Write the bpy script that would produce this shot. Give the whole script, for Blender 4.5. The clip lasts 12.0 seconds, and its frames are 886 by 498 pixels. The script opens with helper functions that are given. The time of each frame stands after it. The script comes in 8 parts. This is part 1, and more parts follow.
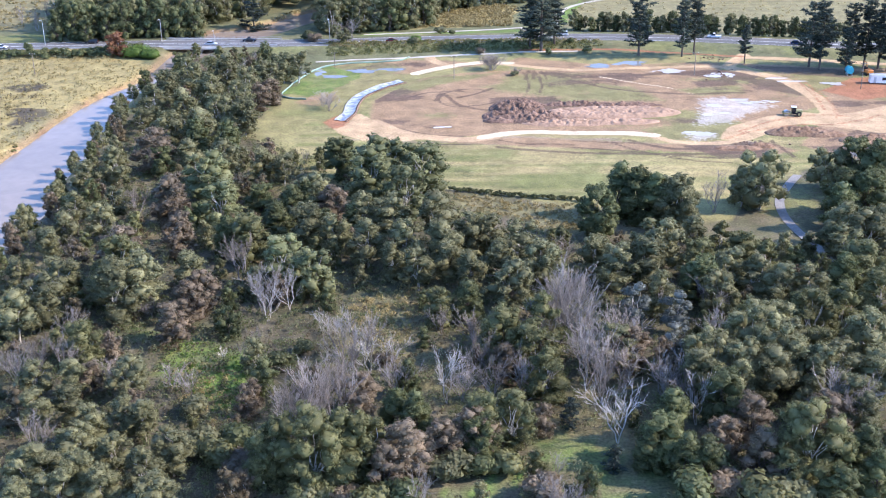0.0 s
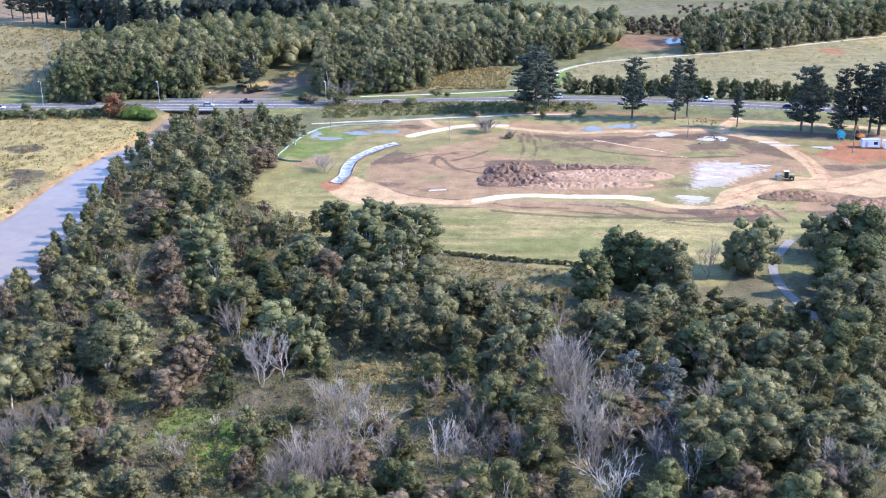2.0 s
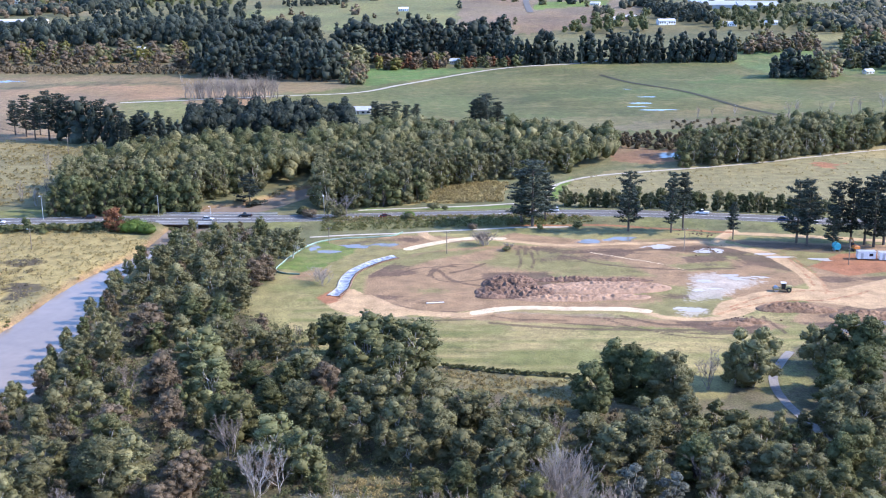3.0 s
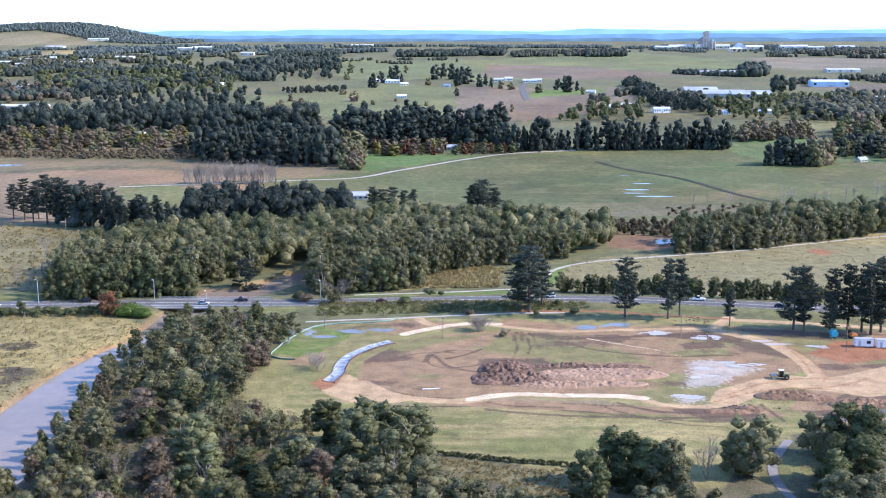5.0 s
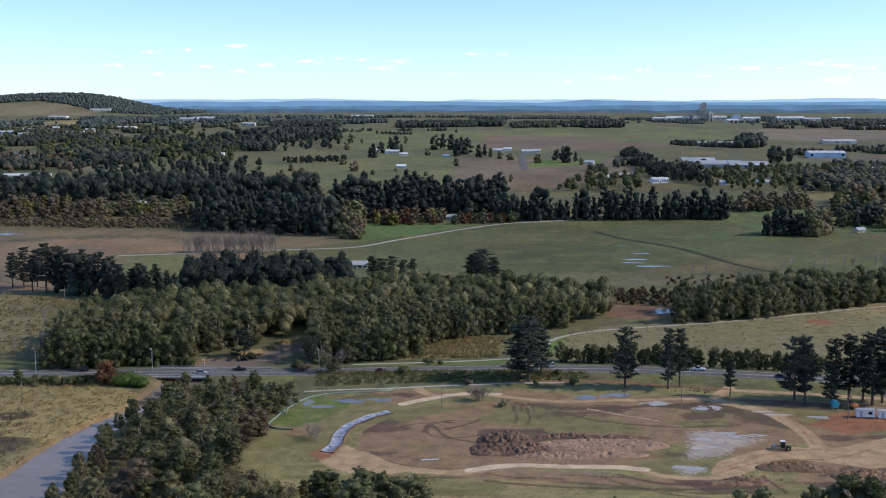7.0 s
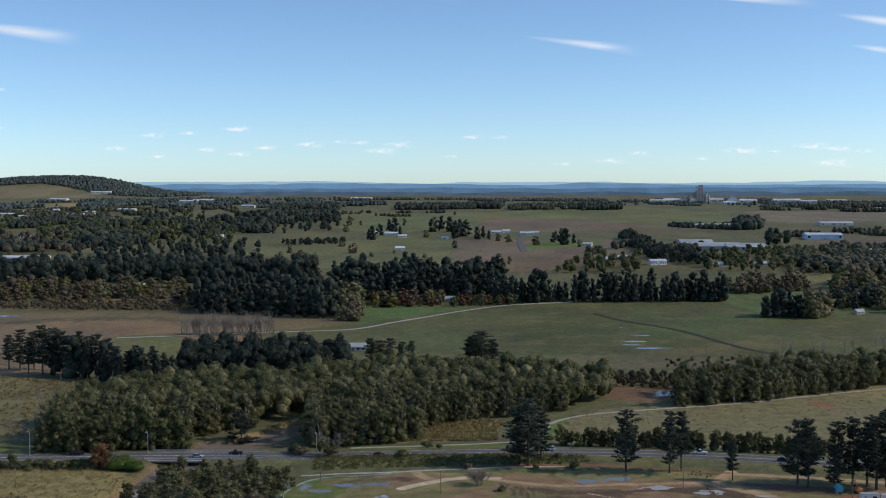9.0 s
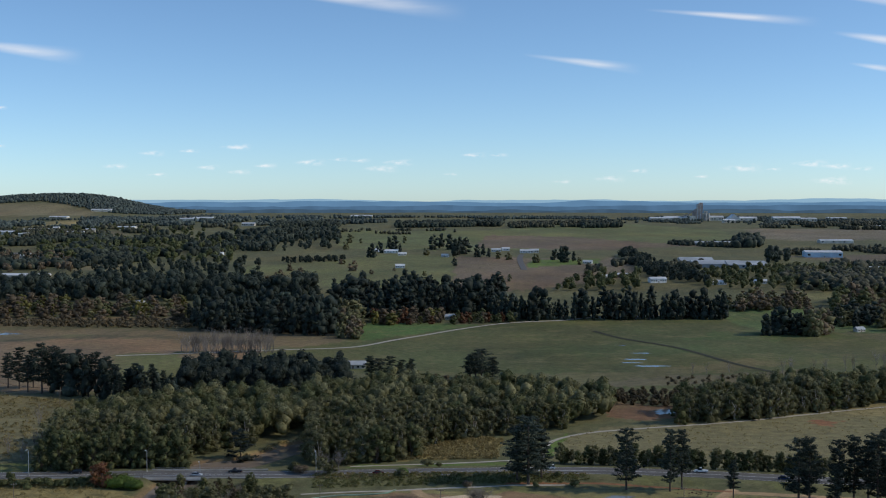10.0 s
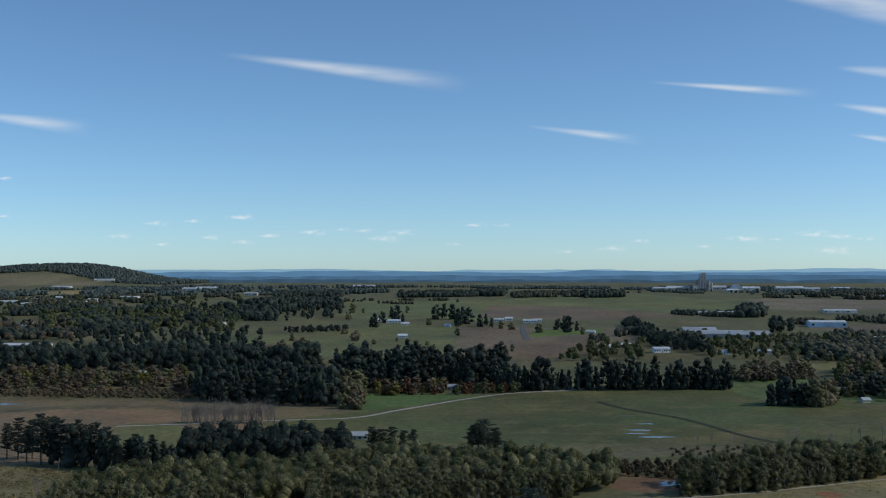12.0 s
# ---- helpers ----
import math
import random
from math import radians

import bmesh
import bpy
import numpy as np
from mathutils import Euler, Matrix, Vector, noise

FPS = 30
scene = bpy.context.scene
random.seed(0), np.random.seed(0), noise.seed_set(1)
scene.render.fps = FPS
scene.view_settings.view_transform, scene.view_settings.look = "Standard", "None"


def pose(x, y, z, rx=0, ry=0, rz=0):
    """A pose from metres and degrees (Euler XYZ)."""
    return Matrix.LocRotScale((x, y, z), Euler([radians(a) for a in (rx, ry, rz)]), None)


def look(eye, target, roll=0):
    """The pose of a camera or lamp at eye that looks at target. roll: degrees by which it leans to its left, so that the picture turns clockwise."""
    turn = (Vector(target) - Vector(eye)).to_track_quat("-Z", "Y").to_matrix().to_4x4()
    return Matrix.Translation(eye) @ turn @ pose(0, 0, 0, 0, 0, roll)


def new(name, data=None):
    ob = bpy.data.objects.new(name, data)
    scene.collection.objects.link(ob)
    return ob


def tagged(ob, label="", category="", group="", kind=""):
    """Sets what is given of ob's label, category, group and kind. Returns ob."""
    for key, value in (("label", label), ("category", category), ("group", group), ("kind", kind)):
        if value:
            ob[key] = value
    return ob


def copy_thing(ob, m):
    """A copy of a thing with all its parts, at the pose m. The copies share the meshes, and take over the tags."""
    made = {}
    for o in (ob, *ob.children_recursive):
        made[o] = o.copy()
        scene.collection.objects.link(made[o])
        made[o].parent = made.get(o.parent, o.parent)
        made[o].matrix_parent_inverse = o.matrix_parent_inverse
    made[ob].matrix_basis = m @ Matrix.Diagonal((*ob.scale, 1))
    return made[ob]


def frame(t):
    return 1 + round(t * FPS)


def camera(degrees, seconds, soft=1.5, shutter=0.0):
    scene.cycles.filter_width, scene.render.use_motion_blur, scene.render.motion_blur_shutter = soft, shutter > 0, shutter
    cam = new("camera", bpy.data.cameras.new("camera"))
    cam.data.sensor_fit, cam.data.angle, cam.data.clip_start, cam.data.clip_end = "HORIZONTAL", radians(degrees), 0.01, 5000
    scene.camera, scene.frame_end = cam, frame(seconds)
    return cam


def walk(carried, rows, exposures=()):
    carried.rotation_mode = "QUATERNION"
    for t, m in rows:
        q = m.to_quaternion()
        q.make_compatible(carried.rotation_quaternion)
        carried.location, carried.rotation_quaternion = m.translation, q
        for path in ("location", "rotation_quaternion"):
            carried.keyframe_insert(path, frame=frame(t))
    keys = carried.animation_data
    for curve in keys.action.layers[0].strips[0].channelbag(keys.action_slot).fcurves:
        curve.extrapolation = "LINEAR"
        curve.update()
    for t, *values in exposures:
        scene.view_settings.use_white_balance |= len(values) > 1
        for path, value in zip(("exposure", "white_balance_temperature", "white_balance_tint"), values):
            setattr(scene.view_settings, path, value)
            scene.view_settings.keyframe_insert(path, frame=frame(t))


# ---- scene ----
import itertools

# ---- camera ----
cam = camera(42.3, 12.0, soft=1.05)
PATH = [
    (0, (-0.061, -0.804, 103.092), (-0.079, 1.031, 102.297), -0.6),
    (0.5, (0.027, -0.785, 103.468), (0.011, 1.05, 102.672), -0.5),
    (1, (-0.03, -0.696, 104.266), (-0.044, 1.138, 103.47), -0.5),
    (1.5, (0.02, -0.596, 104.983), (0.009, 1.239, 104.187), -0.4),
    (2, (0.087, -0.343, 105.352), (0.078, 1.528, 104.646), -0.3),
    (2.5, (-0.083, -0.24, 105.252), (-0.09, 1.676, 104.678), -0.4),
    (3, (-0.128, -0.294, 105.054), (-0.131, 1.638, 104.536), -0.4),
    (3.2, (-0.141, -0.279, 105.011), (-0.144, 1.653, 104.495), -0.4),
    (4.8, (0.024, 0.111, 105.189), (0.027, 2.066, 104.765), -0.2),
    (5, (0.08, 0.126, 105.201), (0.083, 2.091, 104.827), -0.1),
    (5.5, (0.178, 0.064, 105.06), (0.181, 2.04, 104.749), -0.1),
    (6, (0.059, 0.091, 105.099), (0.063, 2.066, 104.787), -0.1),
    (6.5, (0.108, -0.038, 105.148), (0.112, 1.946, 104.89), -0.1),
    (6.7, (0.112, -0.039, 105.151), (0.116, 1.944, 104.893), -0.0),
    (8.5, (0.097, 0.445, 105.198), (0.103, 2.44, 105.044), -0.0),
    (9, (0.014, 0.36, 105.134), (0.021, 2.357, 105.022), -0.0),
    (9.5, (0.062, 0.292, 105.091), (0.069, 2.289, 104.996), -0.0),
    (10, (0.057, 0.308, 105.145), (0.064, 2.306, 105.064), 0.0),
    (10.5, (0.001, 0.383, 105.127), (0.008, 2.383, 105.113), 0.1),
    (11, (0.095, 0.468, 105.112), (0.1, 2.468, 105.119), 0.0),
    (11.5, (0.188, 0.515, 104.958), (0.193, 2.515, 104.967), -0.0),
    (12, (0.294, 0.633, 104.916), (0.296, 2.632, 104.957), 0.0),
]
ROWS = [(t, look(eye, target, roll)) for t, eye, target, roll in PATH]
walk(cam, ROWS, exposures=[(0, 2.12, 5800, 21), (2.0, 2.12, 5800, 21), (3.2, 1.9, 5800, 21), (5.0, 1.76, 5800, 21), (5.6, 0.78, 5950, 20), (6.7, 0.52, 6200, 18), (8.5, 0.14, 6450, 13), (10.5, -0.14, 6200, 9), (12, -0.28, 6050, 6)])

# ---- light ----
SUN_AZIMUTH, SUN_HEIGHT = 93.0, 34.0    # degrees clockwise from the way ahead, and above the horizon
world = bpy.data.worlds.new("sky")
scene.world = world
world.use_nodes = True
wn = world.node_tree.nodes
sky = wn.new("ShaderNodeTexSky")
sky.sky_type = "NISHITA"
sky.sun_disc = False
sky.sun_elevation, sky.sun_rotation = radians(SUN_HEIGHT), radians(SUN_AZIMUTH)
sky.altitude, sky.air_density, sky.dust_density, sky.ozone_density = 650, 0.7, 0.5, 4.6
wn["Background"].inputs["Strength"].default_value = 0.15
clear_air = wn.new("ShaderNodeMix")
clear_air.data_type, clear_air.blend_type = "RGBA", "MULTIPLY"
clear_air.inputs["Factor"].default_value = 1.0
clear_air.inputs["B"].default_value = (1.0, 1.03, 0.96, 1)
world.node_tree.links.new(sky.outputs[0], clear_air.inputs["A"])
world.node_tree.links.new(clear_air.outputs["Result"], wn["Background"].inputs["Color"])
sun = new("sun", bpy.data.lights.new("sun", "SUN"))
sun.data.energy, sun.data.angle, sun.data.color = 2.15, radians(0.6), (1.0, 0.89, 0.71)
az, el = radians(SUN_AZIMUTH), radians(SUN_HEIGHT)
sun_way = Vector((math.sin(az) * math.cos(el), math.cos(az) * math.cos(el), math.sin(el)))
sun.matrix_world = look(sun_way * 300, (0, 0, 0))


# ---- materials ----
def material(name, colour, rough=0.9, metal=0.0, grain=0.25, size=1.0, bump=0.0, island=0.0, per_object=0.0, coarse=0.3,
             through_light=0.0, attribute="", second=None):
    """A surface whose colour varies at two scales (size in metres), from piece to piece and from thing to thing."""
    m = bpy.data.materials.new(name)
    m.use_nodes = True
    t = m.node_tree
    n, link = t.nodes, t.links.new
    shader = n["Principled BSDF"]
    shader.inputs["Roughness"].default_value = rough
    shader.inputs["Metallic"].default_value = metal
    shader.inputs["Specular IOR Level"].default_value = 0.3
    where = n.new("ShaderNodeNewGeometry")

    def cloud(scale, detail):
        tex = n.new("ShaderNodeTexNoise")
        tex.inputs["Scale"].default_value = scale
        tex.inputs["Detail"].default_value = detail
        link(where.outputs["Position"], tex.inputs["Vector"])
        return tex

    def scaled(value, low, high):
        r = n.new("ShaderNodeMapRange")
        r.inputs["From Min"].default_value, r.inputs["From Max"].default_value = 0.25, 0.75
        r.inputs["To Min"].default_value, r.inputs["To Max"].default_value = low, high
        link(value, r.inputs["Value"])
        return r.outputs[0]

    fine = cloud(1.0 / size, 5)
    wide = cloud(0.09 / size, 3)
    value = n.new("ShaderNodeMath")
    value.operation = "MULTIPLY"
    link(scaled(fine.outputs["Fac"], 1 - grain, 1 + grain), value.inputs[0])
    link(scaled(wide.outputs["Fac"], 1 - coarse, 1 + coarse), value.inputs[1])
    factor = value.outputs[0]

    def times(factor, source, amount):
        r = n.new("ShaderNodeMapRange")
        r.inputs["To Min"].default_value, r.inputs["To Max"].default_value = 1 - amount, 1 + amount
        link(source, r.inputs["Value"])
        p = n.new("ShaderNodeMath")
        p.operation = "MULTIPLY"
        link(factor, p.inputs[0])
        link(r.outputs[0], p.inputs[1])
        return p.outputs[0]

    if island:
        factor = times(factor, where.outputs["Random Per Island"], island)
    info = n.new("ShaderNodeObjectInfo")
    if per_object or through_light:
        factor = times(factor, info.outputs["Random"], per_object or 0.22)
    if attribute:
        paint = n.new("ShaderNodeAttribute")
        paint.attribute_name = attribute
        tint = paint.outputs["Color"]
    else:
        mix = n.new("ShaderNodeMix")
        mix.data_type = "RGBA"
        mix.inputs["A"].default_value = (*colour, 1)
        mix.inputs["B"].default_value = (*(second or colour), 1)
        link(info.outputs["Random"] if per_object and not island else
             (where.outputs["Random Per Island"] if island else scaled(wide.outputs["Fac"], 0, 1)), mix.inputs["Factor"])
        tint = mix.outputs["Result"]
    product = n.new("ShaderNodeVectorMath")
    product.operation = "SCALE"
    link(tint, product.inputs[0])
    link(factor, product.inputs["Scale"])
    link(product.outputs[0], shader.inputs["Base Color"])
    if bump:
        b = n.new("ShaderNodeBump")
        b.inputs["Strength"].default_value = 0.7
        b.inputs["Distance"].default_value = bump
        link(fine.outputs["Fac"], b.inputs["Height"])
        link(b.outputs[0], shader.inputs["Normal"])
    if through_light:
        leaf = n.new("ShaderNodeBsdfTranslucent")
        link(product.outputs[0], leaf.inputs["Color"])
        blend = n.new("ShaderNodeMixShader")
        blend.inputs[0].default_value = through_light
        link(shader.outputs[0], blend.inputs[1])
        link(leaf.outputs[0], blend.inputs[2])
        link(blend.outputs[0], n["Material Output"].inputs["Surface"])
    return m


def leaves(name, colour, second):
    return material(name, colour, rough=0.65, grain=0.2, size=0.7, island=0.16, coarse=0.14, through_light=0.42, per_object=0.0, second=second)


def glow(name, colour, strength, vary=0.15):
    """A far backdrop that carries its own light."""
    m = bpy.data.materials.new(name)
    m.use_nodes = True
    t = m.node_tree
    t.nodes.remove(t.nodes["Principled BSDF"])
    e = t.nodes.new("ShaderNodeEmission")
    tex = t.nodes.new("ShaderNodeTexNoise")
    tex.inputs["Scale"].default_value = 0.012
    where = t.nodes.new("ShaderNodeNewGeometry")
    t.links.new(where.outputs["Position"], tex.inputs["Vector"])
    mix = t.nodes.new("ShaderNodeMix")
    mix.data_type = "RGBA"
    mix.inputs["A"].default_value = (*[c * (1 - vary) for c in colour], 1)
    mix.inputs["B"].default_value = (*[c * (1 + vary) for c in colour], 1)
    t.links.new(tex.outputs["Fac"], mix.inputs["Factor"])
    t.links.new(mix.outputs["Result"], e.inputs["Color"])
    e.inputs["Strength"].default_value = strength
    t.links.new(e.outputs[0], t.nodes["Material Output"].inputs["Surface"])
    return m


def water_material(name, colour, rough):
    m = material(name, colour, rough=rough, grain=0.08, size=3.0, coarse=0.12)
    n, link = m.node_tree.nodes, m.node_tree.links.new
    shader = n["Principled BSDF"]
    shader.inputs["Specular IOR Level"].default_value = 0.5
    shader.inputs["IOR"].default_value = 1.33
    tex = n.new("ShaderNodeTexNoise")
    tex.inputs["Scale"].default_value = 1.6
    b = n.new("ShaderNodeBump")
    b.inputs["Strength"].default_value = 0.15
    b.inputs["Distance"].default_value = 0.03
    link(tex.outputs["Fac"], b.inputs["Height"])
    link(b.outputs[0], shader.inputs["Normal"])
    return m


def soil_material(name, layers):
    """Ground whose cover is given corner by corner, with crisp, ragged-edged layers over it: (attribute in metres from the edge, colour, raggedness, softness, strength)."""
    m = material(name, (1, 1, 1), rough=0.95, grain=0.45, size=0.45, coarse=0.28, bump=0.2, attribute="cover")
    n, link = m.node_tree.nodes, m.node_tree.links.new
    colour = next(k for k in n if k.type == "ATTRIBUTE").outputs["Color"]
    target = next(k for k in n if k.type == "VECT_MATH").inputs[0]
    place = next(k for k in n if k.type == "NEW_GEOMETRY").outputs["Position"]
    for scale, low, high, tint in ((0.035, 0.50, 0.66, (0.25, 0.20, 0.085)), (0.16, 0.54, 0.66, (0.06, 0.066, 0.022)), (0.009, 0.5, 0.68, (0.17, 0.14, 0.06)), (0.6, 0.54, 0.64, (0.10, 0.078, 0.045)), (0.33, 0.56, 0.68, (0.30, 0.25, 0.15))):
        tex = n.new("ShaderNodeTexNoise")
        tex.inputs["Scale"].default_value = scale
        tex.inputs["Detail"].default_value = 8
        tex.inputs["Roughness"].default_value = 0.7
        link(place, tex.inputs["Vector"])
        mask = n.new("ShaderNodeMapRange")
        mask.inputs["From Min"].default_value, mask.inputs["From Max"].default_value = low, high
        mask.inputs["To Max"].default_value = 0.45 if scale < 0.3 else 0.3
        link(tex.outputs["Fac"], mask.inputs["Value"])
        mix = n.new("ShaderNodeMix")
        mix.data_type = "RGBA"
        mix.inputs["B"].default_value = (*tint, 1)
        link(mask.outputs[0], mix.inputs["Factor"])
        link(colour, mix.inputs["A"])
        colour = mix.outputs["Result"]
    for k, (attribute, tint, ragged, soft, amount) in enumerate(layers):
        edge = n.new("ShaderNodeAttribute")
        edge.attribute_name = attribute
        tex = n.new("ShaderNodeTexNoise")
        tex.inputs["Scale"].default_value = 0.7
        tex.inputs["Detail"].default_value = 6
        tex.inputs["Roughness"].default_value = 0.65
        link(place, tex.inputs["Vector"])
        add = n.new("ShaderNodeMath")
        add.operation = "MULTIPLY_ADD"
        add.inputs[1].default_value = ragged * 4
        link(tex.outputs["Fac"], add.inputs[0])
        link(edge.outputs["Fac"], add.inputs[2])
        mask = n.new("ShaderNodeMapRange")
        mask.interpolation_type = "SMOOTHSTEP"
        mask.inputs["From Min"].default_value, mask.inputs["From Max"].default_value = ragged * 2 - soft, ragged * 2 + soft
        mask.inputs["To Max"].default_value = amount
        link(add.outputs[0], mask.inputs["Value"])
        mix = n.new("ShaderNodeMix")
        mix.data_type = "RGBA"
        mix.inputs["B"].default_value = (*tint, 1)
        link(mask.outputs[0], mix.inputs["Factor"])
        link(colour, mix.inputs["A"])
        colour = mix.outputs["Result"]
    link(colour, target)
    return m


SOIL = soil_material("soil_and_grass", [
    ("bare", (0.275, 0.178, 0.096), 1.3, 1.0, 1.0), ("sprout", (0.175, 0.175, 0.06), 2.2, 1.6, 0.75), ("mud", (0.105, 0.068, 0.046), 1.3, 0.9, 0.82), ("rut", (0.10, 0.064, 0.042), 0.3, 0.3, 0.75),
    ("clay", (0.45, 0.40, 0.34), 3.8, 1.4, 0.72), ("ochre", (0.45, 0.305, 0.165), 0.6, 0.45, 0.95), ("rust", (0.30, 0.125, 0.06), 0.9, 0.6, 0.9), ("cream", (0.64, 0.50, 0.33), 0.4, 0.3, 0.95)])
GUM = leaves("eucalyptus_leaves", (0.151, 0.148, 0.068), (0.227, 0.216, 0.107))
OLIVE = leaves("wattle_leaves", (0.122, 0.122, 0.048), (0.178, 0.172, 0.072))
DARK = leaves("dark_leaves", (0.099, 0.113, 0.045), (0.153, 0.161, 0.067))
PALE = leaves("pale_leaves", (0.158, 0.168, 0.070), (0.211, 0.213, 0.099))
RUSSET = leaves("casuarina_leaves", (0.171, 0.135, 0.084), (0.228, 0.173, 0.114))
SILVER = leaves("silver_leaves", (0.165, 0.179, 0.147), (0.231, 0.242, 0.199))
# needles lightened and blued slightly: haze over the far belts, in the colour
PINE = leaves("pine_needles", (0.041, 0.055, 0.043), (0.067, 0.085, 0.063))
RED_LEAF = leaves("autumn_leaves", (0.144, 0.060, 0.035), (0.216, 0.110, 0.050))
LIME = leaves("fresh_leaves", (0.10, 0.17, 0.03), (0.16, 0.22, 0.05))
BARK = material("grey_bark", (0.40, 0.36, 0.30), size=0.5, grain=0.35, second=(0.52, 0.48, 0.42))
LEMON = leaves("yellowing_leaves", (0.15, 0.145, 0.04), (0.24, 0.21, 0.06))
DARK_BARK = material("dark_bark", (0.10, 0.08, 0.065), size=0.5, grain=0.35)
DEAD_WOOD = material("bleached_dead_wood", (0.46, 0.42, 0.38), size=0.5, grain=0.25, per_object=0.25)
TWIGS = material("bare_grey_twigs", (0.215, 0.185, 0.16), size=0.5, grain=0.25, per_object=0.25, second=(0.28, 0.245, 0.215))
BRACKEN = leaves("dry_undergrowth", (0.106, 0.086, 0.050), (0.175, 0.138, 0.078))
RIVER = water_material("silty_river_water", (0.27, 0.215, 0.165), 0.05)
POND = water_material("pond_water", (0.20, 0.19, 0.165), 0.12)
CLAY_WATER = water_material("milky_clay_puddle", (0.44, 0.40, 0.35), 0.3)
ASPHALT = material("worn_asphalt", (0.135, 0.13, 0.122), size=0.5, grain=0.12, coarse=0.15, bump=0.004)
LINE_PAINT = material("road_paint", (0.75, 0.75, 0.72), size=0.4, grain=0.15)
CONCRETE = material("pale_concrete", (0.42, 0.40, 0.37), size=0.8, grain=0.15, bump=0.004)
PATH_GREY = material("grey_gravel_path", (0.23, 0.215, 0.20), size=0.6, grain=0.25, bump=0.01, coarse=0.3)
GRAVEL = material("pale_path_gravel", (0.45, 0.41, 0.34), size=0.4, grain=0.2, bump=0.01)
STEEL = material("galvanised_steel", (0.55, 0.56, 0.57), rough=0.45, metal=0.8, grain=0.1, size=0.5)
WHITE_PAINT = material("white_painted_steel", (0.78, 0.78, 0.77), rough=0.45, grain=0.06, size=0.8)
GREY_SHEET = material("grey_sheet_roof", (0.42, 0.44, 0.45), rough=0.5, grain=0.1, size=2.0)
TIMBER = material("weathered_timber", (0.22, 0.18, 0.14), size=0.3, grain=0.3)
GLASS = material("dark_window_glass", (0.02, 0.025, 0.03), rough=0.08, grain=0.05)
DRY_GRASS = leaves("dry_tall_grass", (0.29, 0.23, 0.095), (0.38, 0.31, 0.14))
GREEN_GRASS = leaves("green_tall_grass", (0.11, 0.12, 0.04), (0.17, 0.165, 0.06))
RUBBER = material("black_rubber", (0.025, 0.025, 0.025), rough=0.8)


# ---- the lie of the land ----
def lattice(i, j, seed):
    k = (i * 374761393 + j * 668265263 + seed * 1442695041) & 0xFFFFFFFF
    k = ((k ^ (k >> 13)) * 1274126177) & 0xFFFFFFFF
    return ((k ^ (k >> 16)) & 0xFFFF) / 65535.0


def patches(x, y, size, seed, octaves=3):
    """Smooth noise from 0 to 1 over the plan, with patches of about that size."""
    x, y = np.asarray(x, float), np.asarray(y, float)
    total, weight, amount = 0.0, 0.0, 1.0
    for o in range(octaves):
        u, v = x / size + 17.3 * o, y / size - 9.1 * o
        i, j = np.floor(u).astype(np.int64), np.floor(v).astype(np.int64)
        f, g = u - i, v - j
        f, g = f * f * (3 - 2 * f), g * g * (3 - 2 * g)
        s = seed + 101 * o
        low = lattice(i, j, s) * (1 - f) + lattice(i + 1, j, s) * f
        high = lattice(i, j + 1, s) * (1 - f) + lattice(i + 1, j + 1, s) * f
        total = total + amount * (low * (1 - g) + high * g)
        weight += amount
        amount, size = amount * 0.5, size * 0.5
    return total / weight


def inside(outline, x, y):
    if np.ndim(x) == 2:
        xs_, ys_ = zip(*outline)
        hit = np.zeros(np.shape(x), bool)
        r = (y > min(ys_)) & (y < max(ys_)) & (x < max(xs_)) & (x > min(xs_))
        hit[r] = inside(outline, x[r], y[r])
        return hit
    hit = np.zeros(np.shape(x), bool)
    for (ax, ay), (bx, by) in zip(outline, outline[1:] + outline[:1]):
        if ay == by:
            continue
        hit ^= ((ay > y) != (by > y)) & (x < (bx - ax) * (y - ay) / (by - ay) + ax)
    return hit


def off_line(line, x, y):
    """How far points of the plan lie from a line of points."""
    if np.size(x) < 50:
        p = np.array([q[:2] for q in line], float)
        a, d = p[:-1], np.diff(p, axis=0)
        u, v = np.ravel(x)[:, None] - a[:, 0], np.ravel(y)[:, None] - a[:, 1]
        k = np.clip((u * d[:, 0] + v * d[:, 1]) / np.maximum((d ** 2).sum(1), 1e-6), 0, 1)
        return np.hypot(u - k * d[:, 0], v - k * d[:, 1]).min(1).reshape(np.shape(x))
    best = np.full(np.shape(x), 1e9)
    for (ax, ay), (bx, by) in zip(line, line[1:]):
        dx, dy = bx - ax, by - ay
        k = np.clip(((x - ax) * dx + (y - ay) * dy) / max(dx * dx + dy * dy, 1e-6), 0, 1)
        best = np.minimum(best, np.hypot(x - ax - k * dx, y - ay - k * dy))
    return best


def smooth(points, steps=8):
    """A rounded line through points (Catmull-Rom)."""
    pts = [np.array(p, float) for p in points]
    pts = [2 * pts[0] - pts[1], *pts, 2 * pts[-1] - pts[-2]]
    out = []
    for a, b, c, d in zip(pts, pts[1:], pts[2:], pts[3:]):
        for s in np.arange(steps) / steps:
            out.append(tuple(0.5 * (2 * b + (c - a) * s + (2 * a - 5 * b + 4 * c - d) * s ** 2 + (3 * b - a - 3 * c + d) * s ** 3)))
    out.append(tuple(pts[-2]))
    return out


